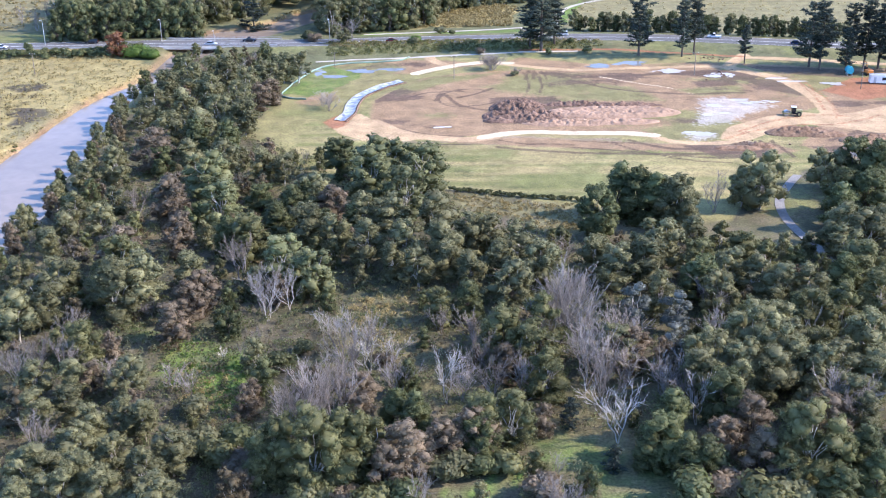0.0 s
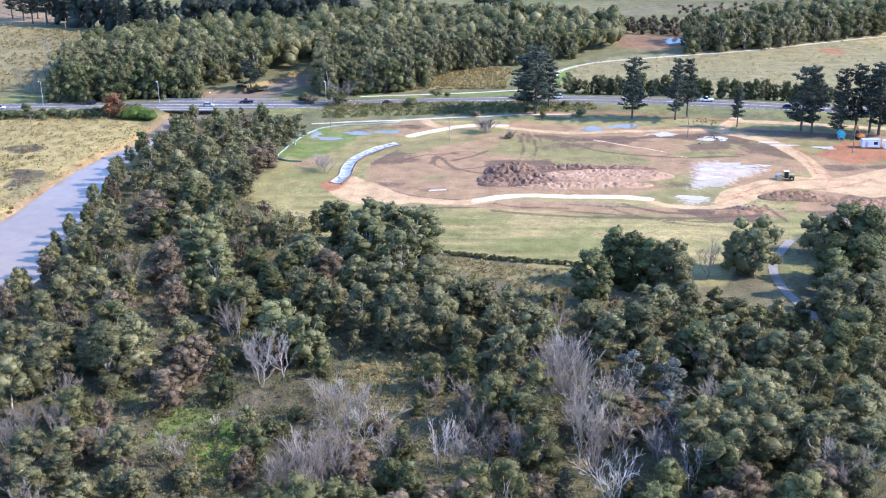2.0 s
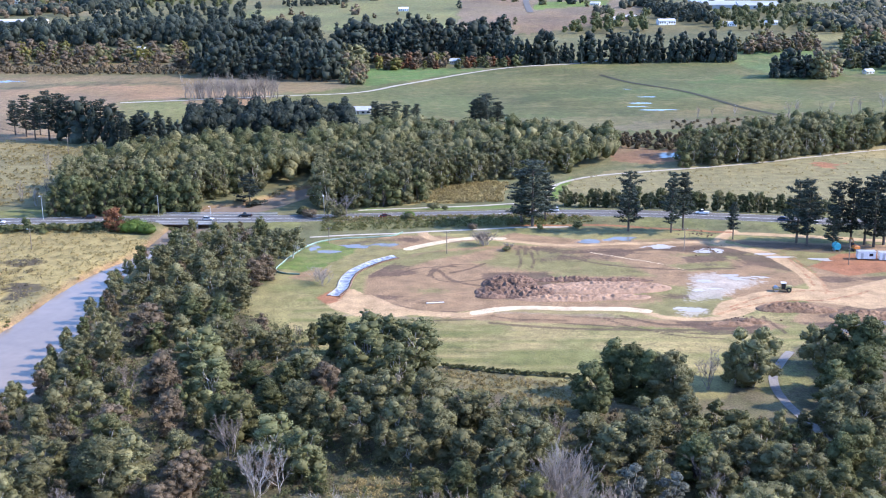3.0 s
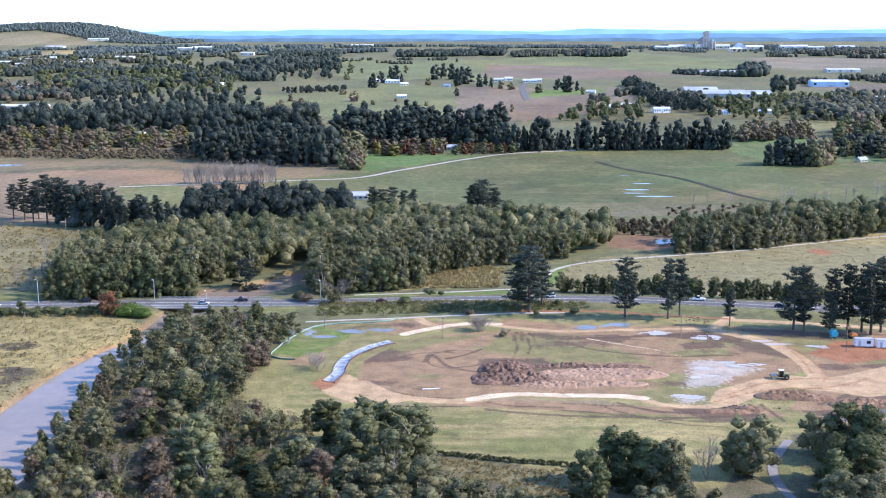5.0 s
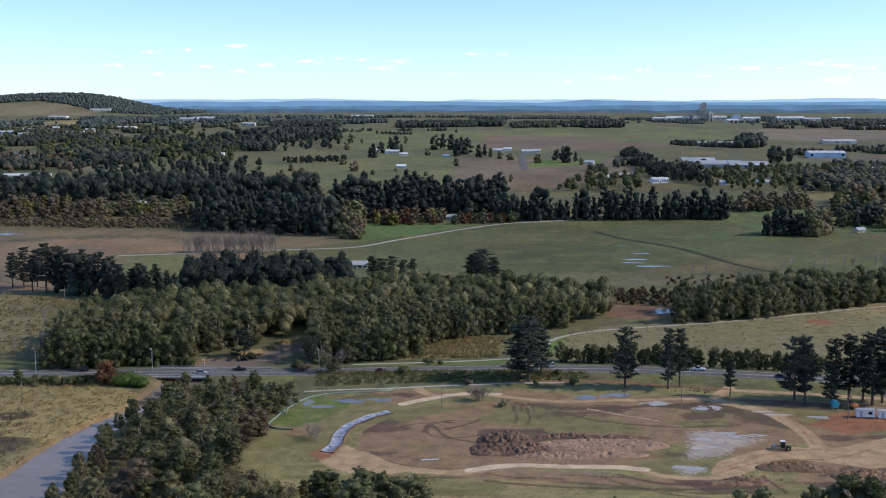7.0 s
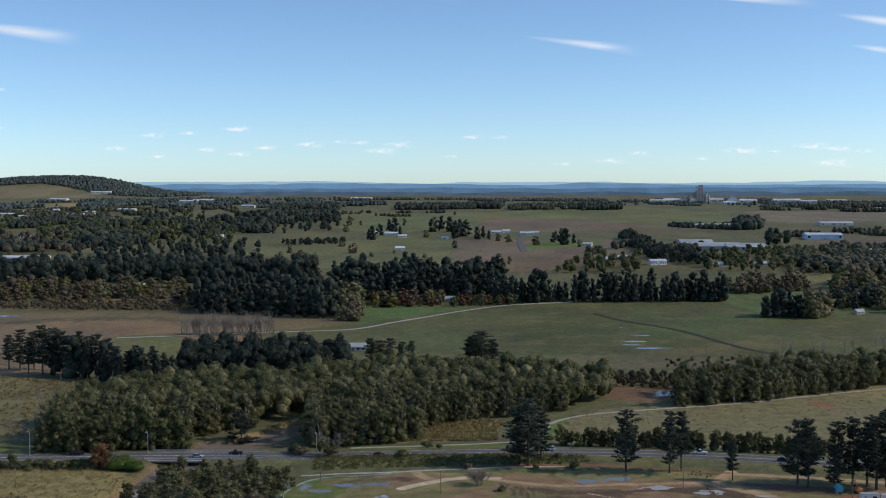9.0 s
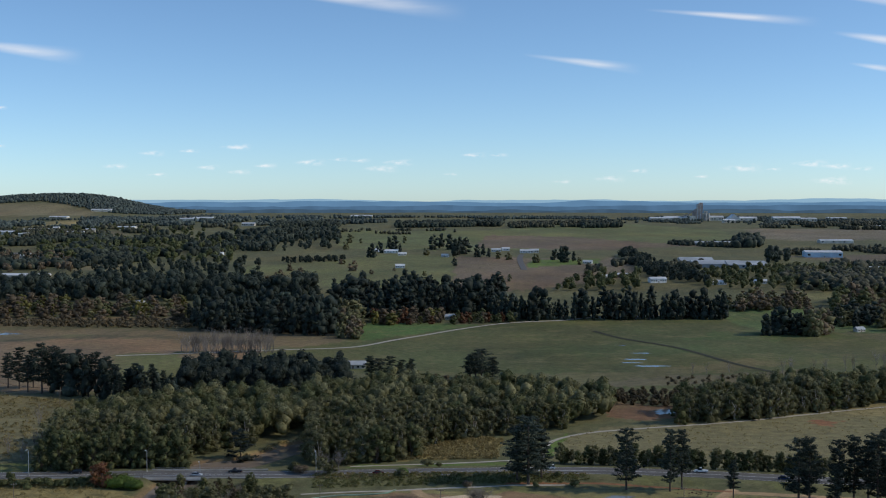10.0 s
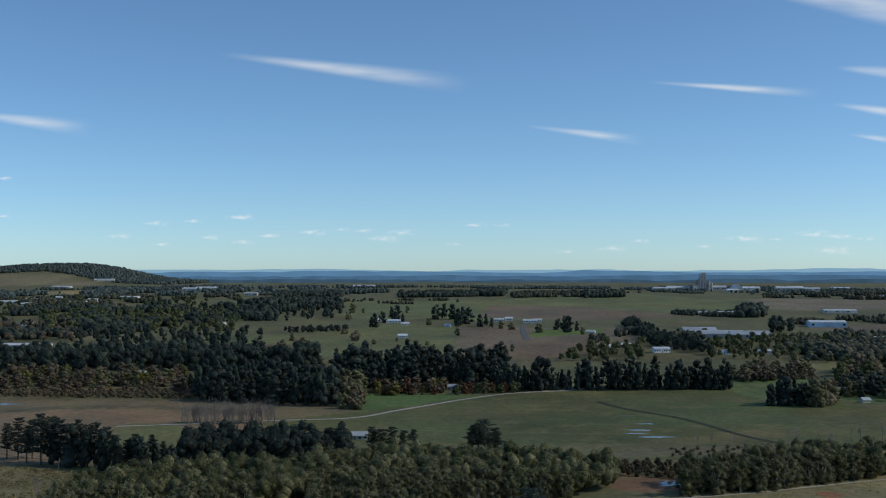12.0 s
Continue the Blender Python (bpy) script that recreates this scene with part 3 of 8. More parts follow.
WAYS = [    # layer, line, half its width
    ("ochre", [
    (-24, 335.3), (-14.9, 323.2), (-6.6, 319.1), (3.2, 316.9), (11.4, 318.8),
], 2.4),
    ("cream", [
    (8.9, 318.8), (16.5, 322.1), (23.2, 323.6), (36.4, 322.8), (49.4, 321.7), (58.9, 319.5),
], 1.9),
    ("ochre", [
    (57.3, 319.5), (64.3, 313.3), (75.2, 311.9), (84.2, 315.8), (92.8, 323.6),
], 1.5),
    ("ochre", [
    (115.4, 334.2), (117, 347.1), (117, 358.5), (115.4, 370.2), (111.7, 381.9), (104.8, 389), (98.4, 395.3),
], 2.8),
    ("ochre", [
    (102.1, 394), (96.8, 397.2), (84.9, 398.1), (64.5, 397.2), (44.2, 395.8), (30.4, 399), (18.4, 404.1), (10.3, 405.9),
], 1.6),
    ("ochre", [
    (97.2, 397.2), (102.1, 406.4), (107.3, 414.9),
], 2.3),
    ("ochre", [
    (106.5, 411.6), (128.2, 407.3), (147, 402.2), (165.5, 397.2),
], 2.2),
    ("rust", [
    (25.8, 424.6), (58.1, 425.1), (88.7, 416.8), (106.8, 413),
], 1.1),
    ("cream", [
    (-13, 392.6), (-4.1, 399.4), (4.1, 404.1), (11.3, 406.4), (20.6, 405.5),
], 2.0),
    ("ochre", [
    (-2.1, 402.7), (-7.3, 411.1), (-8.4, 414.4),
], 2.0),
    ("cream", [
    (50.9, 385), (61.5, 378), (72.6, 370.2),
], 0.5),
    ("cream", [
    (72.6, 370.2), (80.8, 360.1),
], 0.25),
    ("rut", [
    (12.7, 309.7), (34.4, 304.8), (65.2, 302), (87.6, 304.4),
], 0.88),
    ("rut", [
    (-5.5, 357.6), (-2.8, 363.9), (1.8, 353.1), (7.1, 347.9), (14.1, 345.5),
], 0.79),
    ("rut", [
    (1.8, 360.5), (9.3, 367.2), (13.3, 372.8),
], 0.70),
    ("rut", [
    (-23.3, 336.5), (-15.1, 326.6), (-6.6, 321), (3.2, 319.5),
], 0.88),
    ("rut", [
    (24.9, 392.2), (26.1, 379.7), (24.7, 367.2),
], 0.56),
    ("rut", [
    (28.9, 392.2), (30.3, 377.5), (28.9, 366.8),
], 0.56),
    ("rut", [
    (118.1, 350.3), (118.7, 361), (117.4, 373.2), (113.4, 384.6),
], 0.61),
    ("rut", [
    (-14.7, 361), (-7.5, 367.2), (3.7, 368.5),
], 0.56),
    ("rut", [
    (93.1, 324.7), (109.4, 334.2), (120.5, 336.5),
], 0.56),
    ("rut", [
    (96.3, 330), (111.9, 336.5), (137.9, 345.9),
], 0.56),
    ("rut", [(-4.3, 366.9), (-4.8, 360.2), (-2.9, 353.6), (2.1, 350.3), (9.4, 352.1), (15.0, 356.4)], 0.56),
    ("rut", [(-4.3, 363.5), (0.4, 368.8), (6.1, 371.5), (10.8, 370.0)], 0.56),
    ("rut", [(13.0, 350.1), (20.0, 346.8), (26.8, 354.9)], 0.70),
    ("rut", [(51.0, 315.0), (58.1, 308.8), (68.7, 306.1), (81.7, 306.8), (89.7, 310.1)], 0.96),
    ("rut", [(34.0, 309.2), (46.4, 306.0), (61.4, 300.9), (73.4, 298.7), (84.5, 299.5)], 0.70),
    ("rut", [(44.3, 314.1), (54.0, 303.9), (63.8, 297.1), (75.7, 295.0)], 0.56),
    ("rut", [(34.6, 315.3), (44.2, 313.6), (55.3, 311.8)], 0.56),
    ("rut", [(91.6, 314.2), (92.8, 306.6), (93.9, 299.3)], 0.70),
    ("rut", [(88.4, 314.2), (88.8, 306.6), (87.7, 299.4)], 0.70),
    ("rust", [(118.6, 378.0), (120.0, 363.9), (119.5, 347.7), (117.4, 335.6)], 0.35),
    ("rust", [(116.7, 381.8), (117.5, 362.0), (115.9, 344.6)], 0.3),
    ("rut", [(41.8, 385.1), (61.8, 386.9), (78.3, 390.3), (94.1, 389.9)], 1.40),
    ("rut", [(39.6, 382.2), (55.3, 368.9), (76.8, 362.9), (95.9, 364.5)], 0.88),
    ("rut", [(26.7, 394.7), (24.9, 382.6)], 0.56),
    ("rut", [(28.7, 394.7), (27.5, 382.5)], 0.56),
    ("rut", [(31.1, 394.6), (30.0, 382.4)], 0.56),
    ("rut", [(33.1, 394.6), (32.5, 383.9)], 0.56),
    ("rust", [(79.1, 316.5), (91.2, 324.8), (104.2, 329.0), (116.4, 329.9), (131.3, 338.3)], 0.35),
    ("rust", [(83.8, 322.3), (96.8, 333.2), (110.5, 338.7), (120.5, 337.3)], 0.3),
    ("mud", [(108.7, 313.8), (118.6, 321.5), (136.2, 338.2)], 1.2),
    ("rut", [(13.4, 315.8), (23.0, 312.5), (34.3, 311.8)], 0.61),
    ("rut", [(-21.1, 316.5), (-7.9, 312.6), (8.4, 312.8)], 0.56),
]
DITCH = [
    (-0.3, 275.1), (14, 270.7), (34.6, 266.1),
]

xs = lines(-4900, 4900, [(-170, -48, 2.2), (-48, 172, 1.1), (172, 190, 2.2)], 0.03)
ys = lines(-3000, 4950, [(120, 285, 2.2), (285, 425, 1.1), (425, 520, 2.0)], 0.02)
gx, gy = np.meshgrid(xs, ys)
gz = height(gx, gy)
wob = (patches(gx, gy, 9, 31) - 0.5) * 2, (patches(gx, gy, 9, 47) - 0.5) * 2
cover = np.empty(gx.shape + (3,))
cover[:] = (0.122, 0.124, 0.055)
mottle = patches(gx, gy, 14, 3)[..., None]
woodland = gy < 345
cover[woodland] = (np.array(LITTER) * (1 - mottle) + np.array(SCRUB) * mottle)[woodland]
wood_only = woodland.copy()
for outline, tint, ragged in FIELDS:
    hit = inside(outline, gx + wob[0] * ragged, gy + wob[1] * ragged * 1.5)
    cover[hit] = tint
    wood_only &= ~hit
for outline, tint in CLEARINGS:
    hit = inside(outline, gx + wob[0] * 2.5, gy + wob[1] * 3.5)
    k = np.clip(0.35 + 1.3 * patches(gx, gy, 5, 19, 3), 0, 1)[..., None]
    cover[hit] = (cover * (1 - k) + np.array(tint) * (0.7 + 0.6 * mottle) * k)[hit]
thatch = np.clip((patches(gx, gy, 4, 151, 3) - 0.45) * 3, 0, 0.7)[..., None] * wood_only[..., None]
cover = cover * (1 - thatch) + np.array((0.15, 0.12, 0.075)) * thatch

# layers with crisp edges: metres inside (+) or outside (-) their edges
site = (gx > -70) & (gx < 210) & (gy > 255) & (gy < 450)
sx, sy = gx[site], gy[site]
LAYERS = {name: np.full(gx.shape, -6.0) for name in ("bare", "sprout", "mud", "rut", "clay", "ochre", "rust", "cream")}


def lay(name, metres):
    LAYERS[name][site] = np.maximum(LAYERS[name][site], np.clip(metres, -6, 6))


def lay_patch(name, outline):
    d = off_line(outline + outline[:1], sx, sy)
    lay(name, np.where(inside(outline, sx, sy), d, -d))


def lay_way(name, way, half):
    lay(name, half - off_line(smooth(way, 5), sx, sy))


for name, outline in PATCHES:
    lay_patch(name, outline)
for name, way, half in WAYS:
    lay_way(name, way, half)
lay("sprout", np.where(LAYERS["bare"][site] > 0, (patches(sx * 0.6, sy, 20, 77) - 0.60) * 22, -6))
lay("sprout", np.where(LAYERS["bare"][site] <= 0, (patches(sx, sy, 16, 78) - 0.66) * 14, -6))
lay("mud", np.where(LAYERS["bare"][site] > 0, (patches(sx * 0.5, sy, 9, 91) - 0.67) * 14, -6))
near = (gy < 640) & (gy > 80) & (gx < 40) & (gx > -320)
bank = np.zeros(gx.shape)
bank[near] = np.clip(1 - off_line(BANK_L, gx[near], gy[near]) / 2.5, 0, 1)
bank = bank[..., None]
cover = cover * (1 - bank) + np.array((0.27, 0.16, 0.09)) * bank
tone = (gy > 560)
cover *= (0.82 + 0.36 * patches(gx, gy, 60, 12))[..., None]
cover *= np.where(tone, 0.62 + 0.76 * patches(gx * 0.6, gy * 0.5, 34, 15, 4), 1.0)[..., None]
yellowing = np.clip((patches(gx * 0.5, gy * 0.4, 50, 83, 3) - 0.5) * 2.5, 0, 0.6)[..., None] * tone[..., None]
cover = cover * (1 - yellowing) + cover * np.array((1.35, 1.1, 0.9)) * yellowing
mowing = np.clip((patches(gx * 0.1, gy, 2.8, 61, 2) - 0.5) * 1.9, -0.36, 0.36) * ((gy < 345) & (gy > 270) & (gx > -45) & (gx < 110))
cover *= np.stack([1 + mowing * 0.9, 1 + mowing * 0.6, 1 + mowing], -1)

rows_n, cols_n = gx.shape
corner = np.arange(rows_n * cols_n).reshape(rows_n, cols_n)
quads = np.stack([corner[:-1, :-1], corner[:-1, 1:], corner[1:, 1:], corner[1:, :-1]], -1).reshape(-1, 4)


def quick_mesh(name, verts, faces, mat, soft=False):
    """A mesh from arrays of corners and of equal-sided faces."""
    verts, faces = np.asarray(verts, np.float32), np.asarray(faces, np.int32)
    me = bpy.data.meshes.new(name)
    me.vertices.add(len(verts))
    me.vertices.foreach_set("co", verts.ravel())
    me.loops.add(faces.size)
    me.loops.foreach_set("vertex_index", faces.ravel())
    me.polygons.add(len(faces))
    me.polygons.foreach_set("loop_start", np.arange(len(faces), dtype=np.int32) * faces.shape[1])
    me.polygons.foreach_set("loop_total", np.full(len(faces), faces.shape[1], np.int32))
    if soft:
        me.polygons.foreach_set("use_smooth", np.ones(len(faces), bool))
    me.update(calc_edges=True)
    if mat:
        me.materials.append(mat)
    return me


ground_mesh = quick_mesh("ground", np.stack([gx, gy, gz], -1).reshape(-1, 3), quads, SOIL, True)
paint = ground_mesh.color_attributes.new("cover", "FLOAT_COLOR", "POINT")
paint.data.foreach_set("color", np.concatenate([cover, np.ones(gx.shape + (1,))], -1).astype(np.float32).ravel())
for name, metres in LAYERS.items():
    layer = ground_mesh.attributes.new(name, "FLOAT", "POINT")
    layer.data.foreach_set("value", metres.astype(np.float32).ravel())
tagged(new("ground", ground_mesh), "grass, bare soil and leaf litter over flat and rising land", "ground", kind="structure")


def strip(name, left, right, z, mat, label, category, kind="structure"):
    """A flat band between two lines with as many points each."""
    verts = [(x, y, z if not callable(z) else z(x, y)) for x, y in left] + [(x, y, z if not callable(z) else z(x, y)) for x, y in right]
    n = len(left)
    faces = [(i, i + n, i + n + 1, i + 1) for i in range(n - 1)]
    return tagged(new(name, quick_mesh(name, verts, faces, mat)), label, category, kind=kind)


def beside(line, offset):
    """The line moved sideways, to its right for a positive offset."""
    p = np.array([q[:2] for q in line], float)
    d = np.gradient(p, axis=0)
    d /= np.maximum(np.hypot(d[:, 0], d[:, 1]), 1e-6)[:, None]
    return [tuple(q) for q in p + np.stack([d[:, 1], -d[:, 0]], -1) * offset]


def resample(line, count):
    p = np.array(line, float)
    s = np.concatenate([[0], np.cumsum(np.hypot(*np.diff(p, axis=0).T))])
    u = np.linspace(0, s[-1], count)
    return list(zip(np.interp(u, s, p[:, 0]), np.interp(u, s, p[:, 1])))


# river between its banks
strip("water", resample(beside(BANK_L, -2.0), 90), resample(beside(BANK_R, 2.0), 90), -1.3, RIVER, "silty brown river water between grassy banks", "river")


def pool(name, cx, cy, rx, ry, mat, label, seed, turn=0.0, ragged=0.35):
    """Standing water with an uneven shore, a little above the soil."""
    n = 84
    a = np.linspace(0, 2 * np.pi, n, endpoint=False)
    r = 1 + ragged * 2 * (patches(np.cos(a) * 3 + seed * 7, np.sin(a) * 3, 0.9, seed, 4) - 0.5)
    u, v = np.cos(a) * rx * r, np.sin(a) * ry * r
    c, s = math.cos(turn), math.sin(turn)
    x, y = cx + u * c - v * s, cy + u * s + v * c
    z = float(np.mean(height(x, y))) + 0.03
    me = bpy.data.meshes.new(name)
    me.from_pydata([(p, q, z) for p, q in zip(x, y)], [], [tuple(range(n))])
    me.materials.append(mat)
    return tagged(new(name, me), label, "puddle", "puddles on the ground", "structure")


# ---- trees ----
def part(name, mesh, parent, label=""):
    ob = new(name, mesh)
    ob.parent = parent
    return tagged(ob, label) if label else ob


def leaf_cloud(clumps, count, size, rng, up=-0.35, shell=0.72, tumble=0.3):
    """Leaf blades round clumps (x, y, z, radius, flatness): corners of one triangle a blade."""
    c = np.asarray(clumps, float)
    pick = rng.choice(len(c), count, p=c[:, 3] ** 2 / np.sum(c[:, 3] ** 2))
    u = rng.normal(size=(count, 3))
    u /= np.linalg.norm(u, axis=1)[:, None]
    low = u[:, 2] < up
    u[low, 2] *= -1
    r = c[pick, 3] * (shell + (1.08 - shell) * rng.random(count) ** 0.7)
    at = c[pick, :3] + u * r[:, None] * np.stack([np.ones(count), np.ones(count), c[pick, 4]], -1)
    n = u + tumble * rng.normal(size=(count, 3))
    n /= np.linalg.norm(n, axis=1)[:, None]
    t = np.cross(n, rng.normal(size=(count, 3)))
    t /= np.linalg.norm(t, axis=1)[:, None]
    b = np.cross(n, t)
    s = size * (0.6 + 0.8 * rng.random(count))[:, None]
    v = np.stack([at + t * s * 0.8, at - t * s * 0.45 + b * s * 0.42, at - t * s * 0.45 - b * s * 0.42], 1)
    return v.reshape(-1, 3)


def blades_mesh(name, corners, mat):
    return quick_mesh(name, corners, np.arange(len(corners)).reshape(-1, 3), mat)


def ball(level):
    """Corners and faces of a unit ball of triangles."""
    bm = bmesh.new()
    bmesh.ops.create_icosphere(bm, subdivisions=level, radius=1.0)
    bm.verts.ensure_lookup_table()
    out = np.array([v.co[:] for v in bm.verts]), np.array([[v.index for v in f.verts] for f in bm.faces])
    bm.free()
    return out


BALLS = {level: ball(level) for level in (1, 2)}


def hearts(clumps, rng, fill=0.8, level=1, rough=0.16):
    """The dense, dented inside of leafy clumps (x, y, z, radius, flatness): corners and faces."""
    c = np.asarray(clumps, float)
    v, f = BALLS[level]
    n = len(c)
    r = c[:, 3, None] * fill * (1 + rough * rng.normal(size=(n, len(v))))
    at = c[:, None, :3] + v[None] * r[..., None] * np.stack([np.ones(n), np.ones(n), c[:, 4]], -1)[:, None, :]
    faces = f[None] + np.arange(n)[:, None, None] * len(v)
    return at.reshape(-1, 3), faces.reshape(-1, 3)


def crown_mesh(name, corners, clumps, mat, rng, fill=0.8, level=1, rough=0.16):
    """Leaf blades over the dense insides of their clumps, as one mesh."""
    hv, hf = hearts(clumps, rng, fill, level, rough)
    bf = np.arange(len(corners)).reshape(-1, 3) + len(hv)
    return quick_mesh(name, np.concatenate([hv, corners]), np.concatenate([hf, bf]), mat)


class Tubes:
    """Tapered limbs gathered into one mesh."""

    def __init__(self):
        self.v, self.f = [], []

    def limb(self, points, r0, r1, sides=5):
        pts = [Vector(p) for p in points]
        first = len(self.v)
        for i, p in enumerate(pts):
            way = (pts[min(i + 1, len(pts) - 1)] - pts[max(i - 1, 0)]).normalized()
            a = way.orthogonal().normalized()
            b = way.cross(a)
            r = r0 + (r1 - r0) * i / (len(pts) - 1)
            for k in range(sides):
                w = 2 * math.pi * k / sides
                self.v.append(tuple(p + (a * math.cos(w) + b * math.sin(w)) * r))
        for i in range(len(pts) - 1):
            for k in range(sides):
                p, q = first + i * sides + k, first + i * sides + (k + 1) % sides
                self.f.append((p, q, q + sides, p + sides))

    def mesh(self, name, mat):
        return quick_mesh(name, self.v, self.f, mat, True)


def bent(a, b, rng, sway, steps=4):
    a, b = np.array(a, float), np.array(b, float)
    out = []
    for k in np.linspace(0, 1, steps + 1):
        p = a + (b - a) * k
        if 0 < k < 1:
            p = p + rng.normal(size=3) * sway
        out.append(tuple(p))
    return out


def broadleaf(seed, tall, wide, foliage, bark, q=1.0, leaf=0.225, count=8800, bare_stem=0.27, clump=0.15, lobes=40, flat=0.85, lean=0.03, low=0.42):
    """Trunk and crown of a broad-leaved tree: forked limbs that carry billowing masses of foliage, each broken into
    small leafy sprays. q: how finely the leaves are built."""
    rng = np.random.default_rng(seed)
    wood = Tubes()
    masses, sprays = [], []
    fork = np.array([rng.normal() * lean * tall, rng.normal() * lean * tall, tall * (bare_stem + 0.08)])
    wood.limb(bent((0, 0, -0.3), fork, rng, 0.06 * tall / 10), 0.020 * tall, 0.013 * tall, 7)
    main = max(9, int(lobes * 0.42))
    for k in range(main):
        h = (k + rng.random()) / main
        reach = wide / 2 * math.sqrt(max(0.04, 1 - ((h - low) / 0.64) ** 2))
        a = 2 * math.pi * (k * 0.381966 + 0.15 * rng.random())
        r = clump * wide * (0.95 + 0.75 * rng.random() ** 1.5) * (1.1 - 0.25 * h)
        d = max(0.0, reach - r * 0.75) * (0.3 + 0.7 * math.sqrt(rng.random()))
        z = tall * (bare_stem + (1 - bare_stem) * h) - r * 0.7 * flat
        masses.append((math.cos(a) * d + fork[0], math.sin(a) * d + fork[1], max(z, r * flat * 0.8), r, flat * (0.9 + 0.4 * rng.random())))
    each = 3 if leaf > 0.6 else 7 if leaf > 0.4 or tall < 7 else 10
    for x, y, z, r, f in masses:
        out = np.array([x - fork[0], y - fork[1], 0.0])
        out /= max(np.linalg.norm(out), 1e-6)
        for _ in range(each):
            u = rng.normal(size=3) + out * 0.5 + np.array([0, 0, 0.35])
            u /= np.linalg.norm(u)
            s = r * (0.24 + 0.26 * rng.random())
            at = np.array([x, y, z]) + u * np.array([1, 1, f]) * r * (0.72 + 0.36 * rng.random())
            sprays.append((*at, s, 0.65 + 0.4 * rng.random()))
    for x, y, z, r, f in masses:
        start = fork * min(1.0, 0.55 + 0.45 * rng.random())
        wood.limb(bent(start, (x, y, z), rng, 0.025 * tall), 0.008 * tall, 0.0025 * tall, 4)
    n = int(count * q)
    crown = np.concatenate([leaf_cloud(sprays, int(n * 0.78), leaf * 0.78 / math.sqrt(q), rng, up=-0.4, shell=0.6, tumble=0.55),
                            leaf_cloud(masses, int(n * 0.22), leaf * 0.85 / math.sqrt(q), rng, up=-0.5, shell=0.8, tumble=0.5)])
    hv, hf = hearts(masses, rng, 0.74 if leaf < 0.6 else 0.86, 2 if leaf < 0.4 and q > 0.4 and tall > 7 else 1, 0.17 if leaf < 0.6 else 0.28)
    sv, sf = hearts(sprays, rng, 0.52 if leaf < 0.6 else 0.7, 1, 0.34)
    bf = np.arange(len(crown)).reshape(-1, 3) + len(hv) + len(sv)
    return wood.mesh("trunk", bark), quick_mesh("crown", np.concatenate([hv, sv, crown]), np.concatenate([hf, sf + len(hv), bf]), foliage)


def bare_tree(seed, tall, wide, mat, upright=0.6, order=3, stems=1):
    """A leafless tree: trunk and limbs that fork again and again into twigs."""
    rng = np.random.default_rng(seed)
    wood, fine = Tubes(), Tubes()

    forks = (5, 4, 4)

    def grow(start, way, length, r, level):
        way = way / np.linalg.norm(way)
        end = start + way * length
        (wood if level < 2 else fine).limb(bent(start, end, rng, length * 0.05, 3) if level < 2 else [tuple(start), tuple(end)], r, max(r * 0.5, 0.018), 6 if level == 0 else 4 if level < 2 else 3)
        if level >= order:
            return
        for k in range(forks[level]):
            s = 0.3 + 0.7 * (k + 1) / forks[level]
            turn = way * (0.8 + 0.5 * upright) + rng.normal(size=3) * (0.75 - 0.4 * upright) + np.array([0, 0, 0.3 * upright])
            grow(start + (end - start) * s, turn, length * (0.45 + 0.25 * rng.random()), max(r * 0.48 * (1.15 - 0.3 * s), 0.024), level + 1)

    for k in range(stems):
        a = 2 * math.pi * k / stems + rng.random()
        out = np.array([math.cos(a), math.sin(a), 0]) * (0.0 if stems == 1 else wide / tall * 0.55 * (0.4 + 0.6 * rng.random()))
        grow(np.array([0, 0, -0.3]) + out * 0.4, np.array([0, 0, 1.0]) + out + rng.normal(size=3) * 0.06, tall * 0.55, tall * (0.018 if stems == 1 else 0.009), 0)
    return wood.mesh("trunk", mat), fine.mesh("twig_crown", mat)


def pine_tree(seed, tall, wide, count=3600, leaf=0.55, ragged=0.5, bare_stem=0.16, foliage=None, tip=0.42):
    """A tall conifer: whorls of level boughs with needle tufts on a straight stem."""
    rng = np.random.default_rng(seed)
    wood, tufts = Tubes(), []
    wood.limb([(0, 0, -0.4), (0.1, 0, tall * 0.5), (0, 0.1, tall * 0.97)], 0.019 * tall, 0.003 * tall, 7)
    whorls = int(tall * 0.75)
    for w in range(whorls):
        k = bare_stem + (1 - bare_stem) * (w + 0.4 * rng.random()) / whorls
        reach = wide / 2 * (1 - k ** 2.0 * (1 - tip)) * (1 - ragged * rng.random()) * min(1, 0.7 + 2.2 * (k - bare_stem))
        for b in range(6):
            if rng.random() < 0.3:
                continue
            a = 2 * math.pi * (b / 6 + w * 0.23) + rng.normal() * 0.35
            far = reach * (0.45 + 0.75 * rng.random())
            z = k * tall
            end = (math.cos(a) * far, math.sin(a) * far, min(z + far * (0.1 + 0.2 * rng.random()) * (0.5 + k), tall))
            wood.limb([(0, 0, z), end], 0.006 * tall * (1.1 - k), 0.02, 3)
            for s in (0.45, 0.75, 1.0):
                tufts.append((end[0] * s, end[1] * s, z + (end[2] - z) * s, 0.45 + 0.2 * far * (1.2 - 0.5 * s) + 0.3 * rng.random(), 0.5))
    tufts.append((0, 0, tall * 0.96, 0.6, 1.4))
    return wood.mesh("trunk", DARK_BARK), crown_mesh("crown", leaf_cloud(tufts, count, leaf * 0.8, rng, up=-0.6, shell=0.7), tufts, foliage or PINE, rng, 0.5, 1, 0.3)


